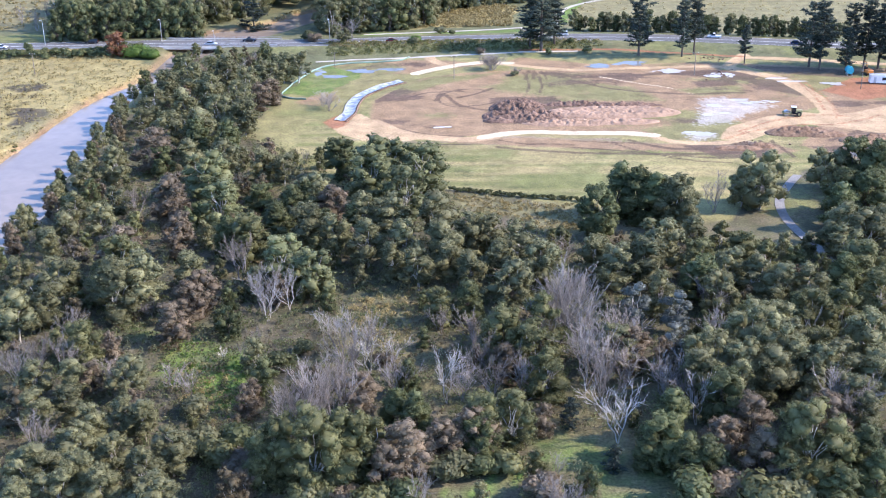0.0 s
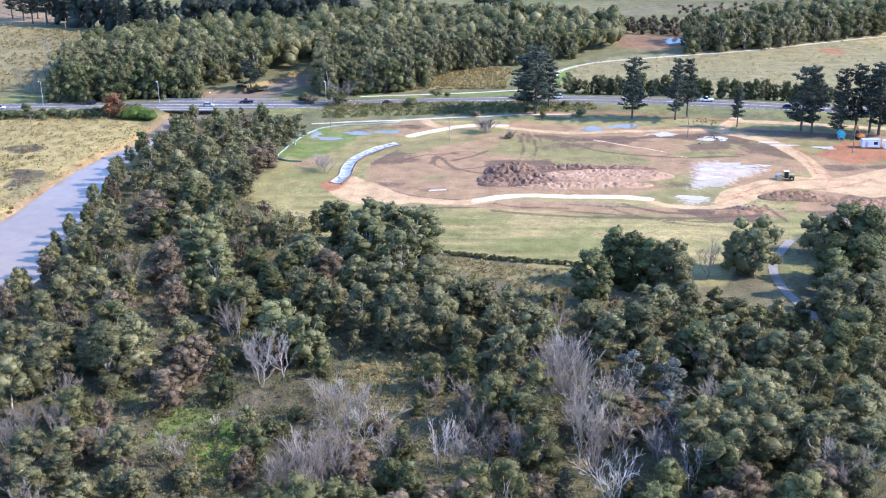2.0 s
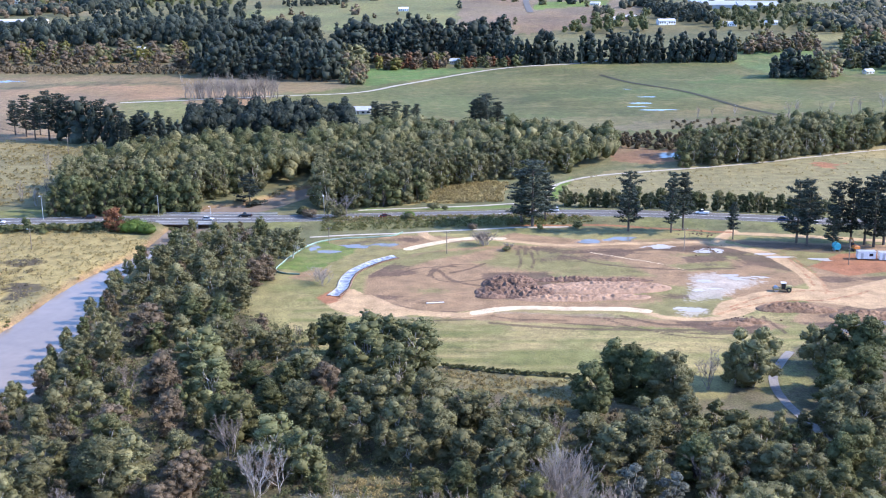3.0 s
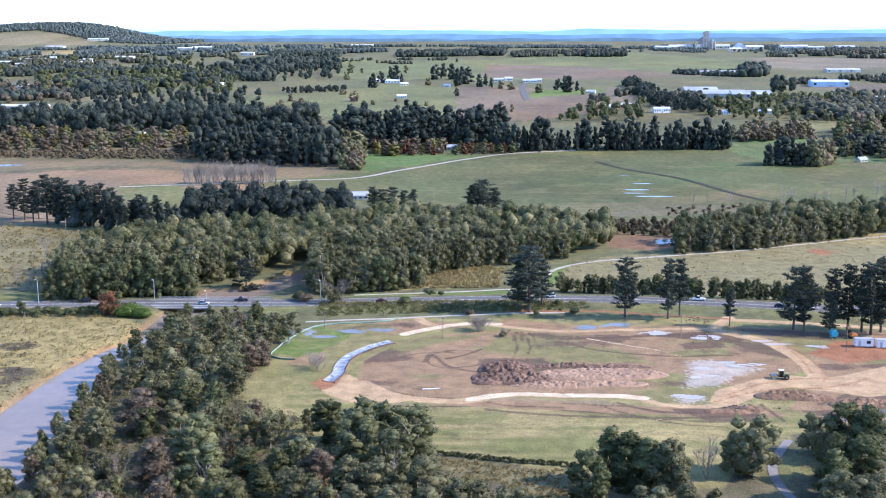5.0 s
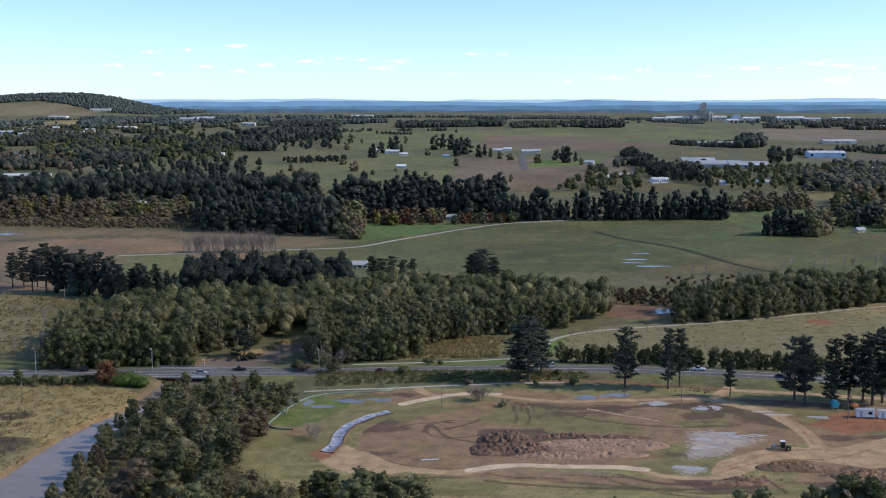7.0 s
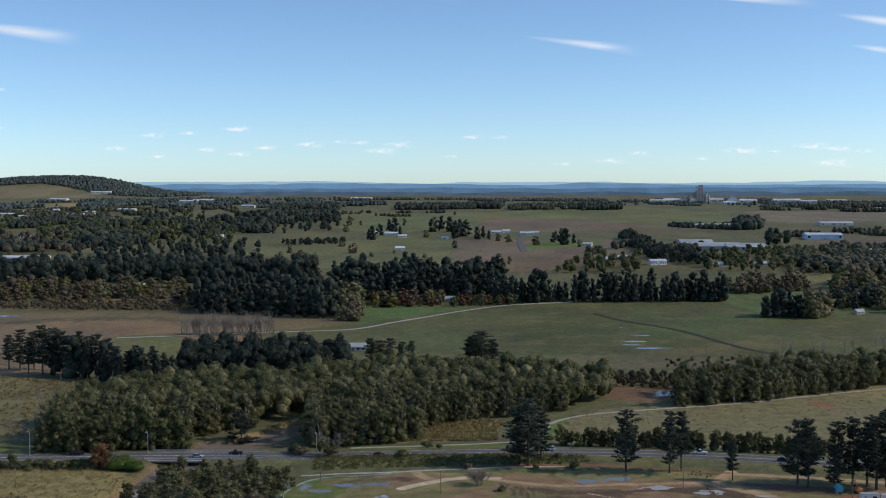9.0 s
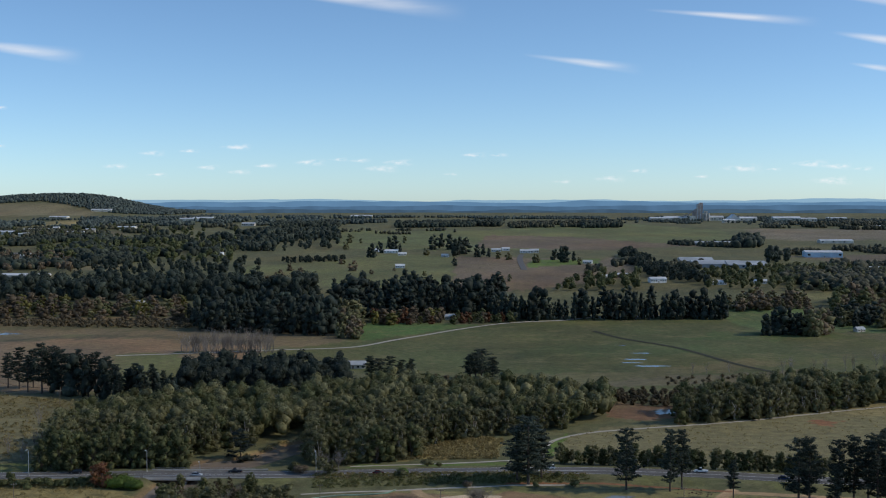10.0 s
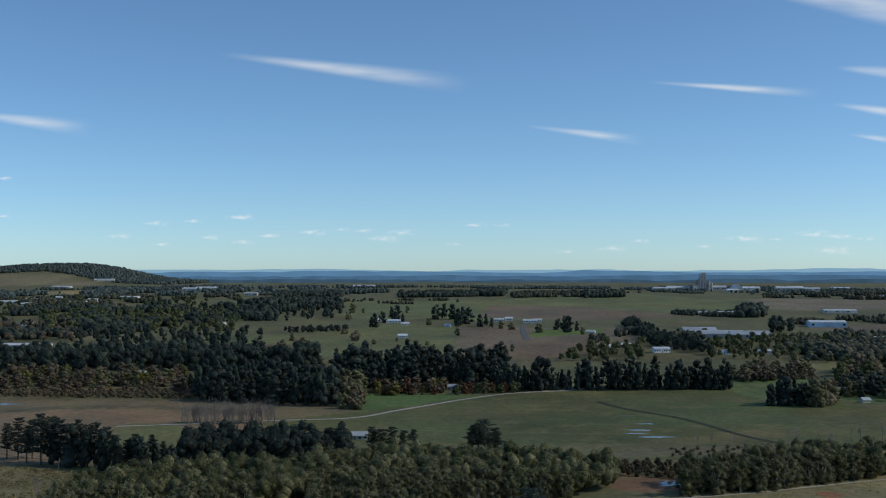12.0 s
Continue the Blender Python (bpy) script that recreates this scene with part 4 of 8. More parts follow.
def bush(seed, tall, wide, foliage, count=700, leaf=0.3):
    rng = np.random.default_rng(seed)
    wood = Tubes()
    lumps = []
    for k in range(7):
        a = rng.random() * 6.28
        d = wide * 0.3 * rng.random() ** 0.5
        r = wide * (0.20 + 0.12 * rng.random())
        z = max(r * 0.7, (tall - r * 0.9) * (0.45 + 0.55 * rng.random()))
        lumps.append((math.cos(a) * d, math.sin(a) * d, z, r, 0.9))
        wood.limb([(0, 0, -0.2), (math.cos(a) * d * 0.8, math.sin(a) * d * 0.8, z)], 0.05, 0.02, 4)
    return wood.mesh("stems", DARK_BARK), crown_mesh("foliage", leaf_cloud(lumps, count, leaf, rng, up=-0.7), lumps, foliage, rng, 0.82)


# each kind: name, label, category, makers of its variants with their height
KINDS = {}


def kind(code, name, label, tall, makers, parts=("trunk", "crown")):
    KINDS[code] = dict(name=name, label=label, tall=tall, makers=makers, parts=parts, first={}, turn=0)


kind("g", "eucalyptus_tree", "grey-green eucalyptus tree with an open clumped crown", 12, [
    lambda q: broadleaf(11, 12, 8.0, GUM, BARK, q), lambda q: broadleaf(12, 12, 7.0, GUM, BARK, q, lobes=32, bare_stem=0.28),
    lambda q: broadleaf(13, 12, 8.6, GUM, BARK, q, lobes=48, clump=0.13), lambda q: broadleaf(14, 12, 6.2, GUM, BARK, q, lobes=30, clump=0.18),
    lambda q: broadleaf(15, 12, 7.6, GUM, BARK, q, lobes=26, bare_stem=0.36, count=4800), lambda q: broadleaf(16, 12, 7.2, GUM, BARK, q, lobes=36, low=0.3)])
kind("o", "wattle_tree", "olive-green wattle tree with dense rounded foliage", 11, [
    lambda q: broadleaf(21, 11, 8.0, OLIVE, BARK, q, bare_stem=0.12, lobes=44, clump=0.16),
    lambda q: broadleaf(22, 11, 7.0, OLIVE, BARK, q, bare_stem=0.18, lobes=36),
    lambda q: broadleaf(23, 11, 6.4, OLIVE, BARK, q, bare_stem=0.1, lobes=34, low=0.3)])
kind("u", "spreading_wattle", "large spreading olive-green wattle with domed foliage", 13, [
    lambda q: broadleaf(24, 13, 13.5, OLIVE, BARK, q, bare_stem=0.1, lobes=70, clump=0.115, count=15000, leaf=0.22),
    lambda q: broadleaf(25, 13, 11.5, OLIVE, BARK, q, bare_stem=0.12, lobes=60, clump=0.12, count=13000, leaf=0.22)])
kind("q", "spreading_eucalyptus", "broad grey-green eucalyptus with a domed crown on a pale trunk", 14, [
    lambda q: broadleaf(17, 14, 13, GUM, BARK, q, bare_stem=0.26, lobes=56, clump=0.115, count=14000, low=0.45),
    lambda q: broadleaf(18, 14, 11.5, GUM, BARK, q, bare_stem=0.22, lobes=50, clump=0.12, count=13000)])
kind("d", "evergreen_tree", "dark green dense evergreen tree", 12, [
    lambda q: broadleaf(31, 12, 7.4, DARK, DARK_BARK, q, bare_stem=0.08, lobes=44, clump=0.17, low=0.3),
    lambda q: broadleaf(32, 12, 6.2, DARK, DARK_BARK, q, bare_stem=0.1, lobes=36, clump=0.18, low=0.3),
    lambda q: broadleaf(33, 12, 8.0, DARK, DARK_BARK, q, bare_stem=0.14, lobes=46)])
kind("p", "pale_eucalyptus_tree", "large pale green eucalyptus with a broad billowing crown", 14, [
    lambda q: broadleaf(41, 14, 11.5, PALE, BARK, q, count=9000, lobes=60, clump=0.12, bare_stem=0.16),
    lambda q: broadleaf(42, 14, 10, PALE, BARK, q, count=8500, lobes=52, clump=0.13, bare_stem=0.18)])
kind("r", "casuarina_tree", "brownish grey-green casuarina tree with fine foliage", 12, [
    lambda q: broadleaf(51, 12, 8.6, RUSSET, DARK_BARK, q, leaf=0.20, count=10000, lobes=50, bare_stem=0.12, clump=0.13),
    lambda q: broadleaf(52, 12, 7.2, RUSSET, DARK_BARK, q, leaf=0.20, count=9500, lobes=40, bare_stem=0.1)])
kind("v", "silver_tree", "silvery grey-leaved tree with thin pale stems", 10, [
    lambda q: broadleaf(61, 10, 5.2, SILVER, BARK, q, count=3200, lobes=22, bare_stem=0.3)])
kind("y", "young_tree", "young grey-green tree in the undergrowth", 6, [
    lambda q: broadleaf(161, 6, 4.6, GUM, BARK, q, leaf=0.21, count=3000, lobes=22, bare_stem=0.08, clump=0.18),
    lambda q: broadleaf(162, 6, 4.0, RUSSET, BARK, q, leaf=0.21, count=2800, lobes=20, bare_stem=0.06, clump=0.19),
    lambda q: broadleaf(163, 6, 4.4, DARK, DARK_BARK, q, leaf=0.21, count=2900, lobes=22, bare_stem=0.06, clump=0.18),
    lambda q: broadleaf(164, 6, 3.6, OLIVE, BARK, q, leaf=0.21, count=2500, lobes=18, bare_stem=0.1, clump=0.2),
    lambda q: broadleaf(165, 6, 4.2, BRACKEN, BARK, q, leaf=0.2, count=2500, lobes=20, bare_stem=0.06, clump=0.18)])
kind("b", "bare_tree", "leafless grey tree with fine upright branches", 10, [
    lambda q: bare_tree(71, 10, 7, TWIGS, 0.9, 3, 4), lambda q: bare_tree(72, 10, 8, TWIGS, 0.75, 3, 4), lambda q: bare_tree(73, 10, 6, TWIGS, 0.95, 3, 5)],
    ("trunk", "twig_crown"))
kind("w", "dead_tree", "dead tree with bleached white branches", 11, [
    lambda q: bare_tree(81, 11, 7, DEAD_WOOD, 0.75, 3, 2), lambda q: bare_tree(82, 11, 7, DEAD_WOOD, 0.65, 3, 3)], ("trunk", "twig_crown"))
kind("c", "pine_tree", "tall dark pine with level boughs", 24, [
    lambda q: pine_tree(91, 24, 14), lambda q: pine_tree(92, 24, 12.5, ragged=0.5), lambda q: pine_tree(93, 24, 11, ragged=0.5, bare_stem=0.26, count=3000)])
kind("f", "fir_tree", "small dark conical conifer beside the clearing", 12, [lambda q: pine_tree(95, 12, 7.5, leaf=0.35, ragged=0.1, bare_stem=0.04, tip=0.02, count=2600)])
kind("s", "shrub", "dense grey-green shrub in the undergrowth", 3, [
    lambda q: bush(101, 3, 3.6, GUM), lambda q: bush(102, 3, 3.2, DARK), lambda q: bush(103, 3, 4.0, OLIVE), lambda q: bush(104, 3, 3.4, RUSSET)], ("stems", "foliage"))
kind("t", "red_leaved_tree", "small tree with rusty red autumn leaves", 8, [
    lambda q: broadleaf(111, 8, 7, RED_LEAF, DARK_BARK, q, bare_stem=0.08, count=3000, leaf=0.32, lobes=30)])
kind("l", "green_bush", "rounded fresh green bush", 4, [lambda q: bush(121, 4, 7, LIME, 1800, 0.3)], ("stems", "foliage"))
PLANTED = []
plant_rng = np.random.default_rng(5)


def plant(code, x, y, tall, group="trees of the riverside wood", z=None, stretch=1.0):
    k = KINDS[code]
    which = k["turn"] % len(k["makers"])
    k["turn"] += 1
    s = tall / k["tall"]
    wide = s * stretch * (0.92 + 0.16 * plant_rng.random())
    m = pose(x, y, (h_at(x, y) if z is None else z) - 0.1, 0, 0, 360 * plant_rng.random()) @ Matrix.Diagonal((wide, wide, s, 1))
    PLANTED.append((x, y, tall * 0.36))
    fine = 1.0 if y < 205 else 0.5 if y < 290 else 0.34
    which = (which, fine)
    if which not in k["first"]:
        root = new(k["name"])
        for name, mesh in zip(k["parts"], k["makers"][which[0]](fine)):
            part(name, mesh, root)
        root.matrix_basis = m
        tagged(root, k["label"], "shrub" if code in "sl" else "tree", group)
        k["first"][which] = (root, wide, s)
        return root
    root, w0, s0 = k["first"][which]
    return tagged(copy_thing(root, m @ Matrix.Diagonal((1 / w0, 1 / w0, 1 / s0, 1))), group=group)


def plant_all(code, spots, group="trees of the riverside wood", stretch=1.32):
    for x, y, tall in spots:
        plant(code, x, y, tall, group, stretch=stretch)


# the wood along the river and in front
plant_all("g", [
    (-86.7, 365.9, 13), (-74.3, 369.3, 13), (-75.9, 344.2, 13), (-91.7, 355.1, 12), (-65.1, 358, 12), (-90.3, 334.8, 13),
    (-68.3, 321.9, 13), (-71.8, 310.6, 12), (-79.3, 308.1, 12), (-61, 321.9, 12), (-92.2, 323.8, 9), (-99.8, 330.6, 7),
    (-65.8, 340.7, 12), (-81.2, 331.7, 12), (-62, 372.7, 10), (-57.3, 380.1, 11), (-52.5, 380.1, 11),
])
plant_all("g", [
    (-88, 281.2, 11), (-93.9, 275.5, 9), (-70.5, 288.5, 10), (-58.8, 282.2, 12), (-49.9, 280.9, 10), (-43.9, 279, 9),
    (-89.9, 252.9, 9), (-81.3, 255.8, 9), (-88.1, 238.4, 9), (-81.6, 244.8, 9), (-89.5, 232.4, 8), (-80.3, 210.4, 11),
    (-67.3, 202.3, 14), (-63.2, 207.3, 13), (-83.4, 193.4, 11), (-78.6, 198.9, 12), (-54.7, 213.6, 10), (-91.1, 217.1, 8),
])
plant_all("d", [
    (-71, 302.5, 12), (-61.9, 299.7, 12), (-46.5, 257.9, 9), (-40.8, 242.3, 10), (-38.3, 253.2, 10), (-29.6, 283.9, 12),
    (-35.4, 257, 10), (-23.5, 242.6, 9), (-76.9, 286.5, 9), (-50.2, 233.8, 10),
])
plant_all("p", [
    (-60.4, 268.2, 13), (-55, 250.3, 12), (-17.3, 274.8, 15), (-8.3, 270.1, 15), (-19.7, 266.7, 14), (-35.4, 217.6, 12),
    (-29.6, 212.4, 11), (-11.7, 256.7, 13),
])
plant_all("r", [
    (-80, 291.8, 13), (-67.4, 252.9, 13), (-70.9, 224, 12), (-60.7, 233.8, 11), (-57.6, 354.3, 9), (-61.1, 347.8, 9),
    (-28.3, 252.9, 10),
])
plant_all("g", [
    (-20.9, 244, 12), (-14.3, 242, 12), (-4.1, 239.2, 13), (-32.8, 258.5, 11), (-33, 237, 12), (-26.3, 232.7, 11),
    (-18.5, 226.9, 12), (-10, 226.6, 12), (-2.7, 224.8, 12), (3.4, 230.3, 11), (8.3, 231.4, 11), (15.3, 224.5, 12),
    (9.1, 217.6, 11), (18.1, 213.1, 12), (3.1, 213.1, 10), (13.1, 206.1, 11), (-1.5, 218.6, 10), (-7.3, 215.6, 10),
    (-13.4, 220.9, 9),
])
plant_all("d", [
    (39.3, 256.7, 14), (33.8, 244, 13), (43.6, 253.8, 14), (48, 252, 13), (102.3, 273.6, 14), (105.7, 269.5, 15),
    (89.4, 247.4, 12), (98.1, 254.4, 13), (93.8, 257, 12), (-5.9, 159.4, 9), (49.2, 208.3, 11), (78.7, 209.2, 11),
    (2.9, 201.2, 9),
])
plant_all("g", [
    (52.3, 250.6, 13), (52.8, 231.9, 10), (45.1, 224, 12), (40.1, 214.9, 12), (55.5, 211.2, 11), (61, 208.3, 11),
    (34.3, 214.4, 11), (64.9, 204, 11), (51.7, 203.5, 10), (29.4, 221.2, 10), (70.4, 204, 11), (40.7, 203.7, 10),
    (28.7, 180.2, 10), (87.4, 236.5, 11), (89.6, 230.6, 12), (94.1, 233, 12), (84.4, 224.8, 10), (82.8, 232.7, 8),
])
plant_all("o", [
    (-44.6, 230.3, 11), (-68, 214.6, 13), (59, 231.6, 9), (62.4, 225.3, 9), (50.3, 219.1, 10), (65.5, 218.9, 10),
    (84.1, 212.2, 12), (83.6, 202.3, 11), (16.2, 187.9, 13), (9.8, 184.5, 11), (14.2, 180.9, 11), (15.7, 170.9, 11),
    (-2.6, 200.7, 8),
])
plant_all("u", [
    (-21.8, 145.5, 14), (-27.7, 146.9, 11), (-16.4, 146.9, 12), (53.9, 146.7, 14),
], stretch=1.0)
plant_all("o", [
    (-12.9, 148.4, 11), (-29.4, 146.3, 10), (5, 157.2, 10), (9.6, 156.3, 10), (50.8, 146.5, 11), (-67.7, 184.7, 9),
    (67.1, 189.2, 12), (73.8, 194.1, 12), (65.1, 178.4, 10), (29.4, 162.2, 3), (49.8, 143.3, 8),
], stretch=1.25)
plant_all("r", [
    (-7.1, 147, 11), (2.7, 154.7, 9), (47.2, 157.1, 9), (-15.8, 169.3, 7), (46.3, 146.3, 9), (42.3, 152.7, 8), (-10.5, 143.8, 9),
    (-2.2, 152.4, 8),
])
plant_all("q", [
    (75, 260.6, 15), (70.8, 262.1, 10), (94, 274.2, 11), (52.8, 249.4, 13), (53.4, 179.8, 14), (56.8, 176.1, 13),
    (43.7, 173.9, 12), (49.7, 170.7, 12), (18.1, 213.1, 12), (63.2, 170.9, 11),
], stretch=1.0)
plant_all("v", [
    (35, 197.2, 10), (42.5, 195.4, 9), (40.1, 184.5, 8),
])
plant_all("g", [
    (58.6, 184.7, 12), (41.3, 168.5, 11), (60.3, 179.4, 11), (58.8, 173.1, 11), (67, 172.3, 11), (62.9, 170.9, 11),
    (47.2, 169.5, 11), (53.8, 169.5, 11), (73.3, 180, 12), (71.7, 169.3, 11), (65.2, 163.4, 10), (66.2, 157.8, 9),
])
plant_all("g", [
    (-72.4, 172.1, 8), (-66.1, 172.1, 8), (-55.7, 173.5, 8), (-64.1, 163.9, 8), (-69.1, 162.2, 8), (-54.2, 160.2, 8),
    (-59.2, 156.9, 8), (-50.5, 158.5, 8), (-59.8, 150.1, 8), (-56.5, 142.5, 9), (-64.9, 142.5, 9), (-46.8, 143.8, 9),
    (-52.4, 148.6, 8), (-62.9, 144, 9), (-43.8, 148.7, 8), (-51.9, 138.1, 9), (-58.5, 138.1, 9), (-63.3, 135.4, 9),
    (-43.3, 136.5, 9),
])
plant_all("s", [
    (-44.4, 166.6, 4), (-35.8, 156.1, 5), (-37.6, 151.5, 5), (-32.6, 148.2, 5), (-40.9, 154.9, 5), (35.8, 139.6, 6),
    (44.7, 138.9, 6), (40.8, 143.2, 5), (49.7, 141.7, 5), (-8.8, 140.7, 5), (-12.9, 139.2, 5), (-16.4, 140.7, 4),
    (-21.6, 142.2, 4), (3.9, 149.4, 4), (8.3, 149.4, 4), (12.9, 141.8, 5), (-0.5, 148, 5), (-31.2, 182.8, 4), (-27.9, 188.8, 3),
    (-12.8, 184.2, 3),
], "undergrowth of the wood")
plant_all("b", [
    (-45.5, 220.9, 10), (-38.2, 204.4, 10), (21.4, 199.3, 12), (23.6, 189.4, 12), (-21, 186.8, 10), (-15.9, 186.8, 9),
    (-24.4, 166.2, 10), (-20.4, 163.9, 10), (-28.2, 161.8, 8), (25.1, 175.7, 10), (-78.4, 178, 8), (-75.1, 180, 8),
    (-70, 180, 8), (62.6, 161.3, 11), (65.4, 159.4, 9), (-66.2, 153.5, 8), (14.2, 137.5, 7), (17.4, 137, 6), (-38.8, 185.1, 4),
    (63.4, 258.2, 10),
], stretch=1.1)
plant_all("b", [
    (19.8, 198.9, 10), (24.9, 182.5, 11), (30, 175.3, 9), (3.8, 188.3, 8), (6.4, 171.3, 8), (1.5, 171.3, 8), (-18.5, 180, 9),
    (-10.1, 171.5, 8), (-60.9, 175.5, 6), (-50, 175.1, 5), (-26.3, 162.4, 9), (-22.2, 158.7, 9), (48.5, 187.9, 8),
    (50.5, 202.6, 8), (35.8, 169.1, 9),
])
plant_all("b", [
    (19.7, 191.8, 11), (23, 199.3, 11), (23.2, 175.9, 11), (25.4, 169.3, 9), (30.9, 188.6, 9), (17.2, 186.4, 9),
    (12.1, 171.1, 8), (4.6, 179.4, 8), (44.5, 165.3, 9), (38.7, 168.9, 8), (-22.6, 162.2, 9), (-19.6, 169.9, 9),
    (-75.2, 173.9, 7), (-46.5, 172.9, 5),
])
plant_all("d", [
    (32.7, 151, 9), (30.1, 150.3, 7), (34.9, 146.5, 9), (37.9, 146.3, 8), (59.6, 147.7, 8), (62.9, 147.9, 9), (56.5, 140.2, 7),
    (63.1, 143.2, 8), (34.8, 158.1, 10), (44.5, 161.8, 11), (-9.7, 162, 8), (-8.2, 173.1, 7), (4, 153.1, 8),
])
plant_all("r", [
    (-63.3, 173.7, 7), (-52.3, 201.9, 9), (-53.4, 192.1, 9), (-51.2, 207.3, 9), (9.5, 177.3, 8), (32, 181.7, 9),
    (-15.2, 161.8, 7), (59.9, 157.8, 9),
])
plant_all("w", [
    (-1.3, 170.1, 11), (26.4, 157.2, 11), (-32.7, 204.9, 10), (-36.8, 201.6, 9), (40.1, 162.6, 10), (-11.7, 183.6, 7),
    (-15.5, 179.8, 8), (-42.7, 185.7, 3),
], stretch=0.9)
plant_all("f", [
    (24.8, 149.4, 5), (19.1, 162.2, 6),
])

# trees that overhang the water
bank_trees = [q for q in resample(beside(BANK_R, 2.5), 60) if 150 < q[1] < 380]
for k, (x, y) in enumerate(bank_trees):
    plant("gdrg"[k % 4], x + plant_rng.normal() * 0.8, y, plant_rng.uniform(5.0, 8.5))

# lesser growth between them
wood_edge = [
    (-105.1, 204.9), (-100, 239.2), (-95.9, 263.9), (-98.8, 293.5), (-97.3, 323.4), (-100.8, 373.2), (-97.6, 411.6),
    (-68, 423.2), (-57.9, 379.3), (-64.2, 325.7), (-37.8, 299.3), (-31.1, 278.7), (-0.3, 272), (3.7, 251.1), (25.8, 243.7),
    (32, 240.4), (51.8, 243.1), (57.7, 239.8), (81.1, 236.2), (114, 256.1), (106.5, 217.9), (74.1, 138.3), (-80.4, 139.4),
]
fill_rng = np.random.default_rng(77)


def spots_in(outline, count, rng, away=()):
    """Random places inside an outline, but not in the outlines given as away."""
    px, py = np.array([q[0] for q in outline]), np.array([q[1] for q in outline])
    x, y = rng.uniform(px.min(), px.max(), count), rng.uniform(py.min(), py.max(), count)
    keep = inside(outline, x, y)
    for other in away:
        keep &= ~inside(other, x, y)
    return x[keep], y[keep]


def spaced(x, y, gap, limit, taken=()):
    """Thins places out so that none stand closer than gap."""
    out = [(p, q, r) for p, q, r in taken]
    kept = []
    for p, q in zip(x, y):
        o = np.array(out) if out else np.zeros((0, 3))
        if len(o) == 0 or np.all(np.hypot(o[:, 0] - p, o[:, 1] - q) > gap + o[:, 2]):
            out.append((p, q, 0.0))
            kept.append((p, q))
            if len(kept) >= limit:
                break
    return kept


path_sides = beside(GREY_PATH, -5.0) + beside(GREY_PATH, 4.0)[::-1]
fx, fy = spots_in(wood_edge, 3000, fill_rng, [WATER_EDGE, path_sides] + [c for c, _ in CLEARINGS])
for k, (x, y) in enumerate(spaced(fx, fy, 2.6, 330, [(p, q, r * 0.45) for p, q, r in PLANTED])):
    plant("b" if k % 9 == 0 else "y", x, y, fill_rng.uniform(3.5, 7.5), "undergrowth of the wood")


def scatter_leaves(name, spots, mat, per, leaf, label, category, spread=0.5, solid=False):
    """Uncountable growth as one mesh: spots are x, y, z, height, width."""
    rng = np.random.default_rng(len(spots) * 7 + per)
    s = np.asarray(spots, float)
    n = len(s)
    lobes = 5
    out = []
    for k in range(lobes):
        a = rng.random(n) * 6.283
        off = s[:, 4] * 0.28 * rng.random(n) ** 0.5
        r = s[:, 4] * (0.26 + 0.12 * rng.random(n))
        z = s[:, 2] + s[:, 3] * (spread + (0.9 - spread) * rng.random(n)) - r * 0.4
        out.append(np.stack([s[:, 0] + np.cos(a) * off, s[:, 1] + np.sin(a) * off, np.maximum(z, s[:, 2] + r * 0.5), r, np.clip(s[:, 3] * 0.30 / r, 0.5, 1.15)], -1))
    lumps = np.concatenate(out)
    count = per * n
    pick = np.arange(count) % len(lumps)
    c = lumps[pick]
    u = rng.normal(size=(count, 3))
    u /= np.linalg.norm(u, axis=1)[:, None]
    u[u[:, 2] < -0.15, 2] *= -1
    at = c[:, :3] + u * (c[:, 3] * (0.78 + 0.3 * rng.random(count)))[:, None] * np.stack([np.ones(count), np.ones(count), c[:, 4]], -1)
    nrm = u + 0.38 * rng.normal(size=(count, 3))
    nrm /= np.linalg.norm(nrm, axis=1)[:, None]
    t = np.cross(nrm, rng.normal(size=(count, 3)))
    t /= np.linalg.norm(t, axis=1)[:, None]
    b = np.cross(nrm, t)
    size = (leaf * (0.6 + 0.8 * rng.random(count)))[:, None]
    v = np.stack([at + t * size * 0.8, at - t * size * 0.45 + b * size * 0.5, at - t * size * 0.45 - b * size * 0.5], 1).reshape(-1, 3)
    mesh = crown_mesh(name, v, lumps, mat, rng, 0.8, 1, 0.3) if solid else blades_mesh(name, v, mat)
    return tagged(new(name, mesh), label, category, kind="stuff")


lx, ly = spots_in(wood_edge, 30000, fill_rng, [WATER_EDGE, path_sides] + [c for c, _ in CLEARINGS[1:4]])
lz = height(lx, ly)
sort = fill_rng.integers(0, 4, len(lx))
low = {}
for name, codes in (("bracken", (0,)), ("scrub", (1, 2)), ("sedge", (3,))):
    k = np.isin(sort, codes)
    low[name] = np.stack([lx[k], ly[k], lz[k], fill_rng.uniform(0.6, 2.7, k.sum()), fill_rng.uniform(0.9, 2.8, k.sum())], -1)
scatter_leaves("bracken", low["bracken"], BRACKEN, 24, 0.24, "dry brown bracken and twigs under the trees", "undergrowth")
scatter_leaves("scrub", low["scrub"], DARK, 24, 0.24, "low dark green scrub under the trees", "undergrowth")
scatter_leaves("sedge", low["sedge"], GUM, 24, 0.22, "grey-green sedge and seedlings under the trees", "undergrowth")


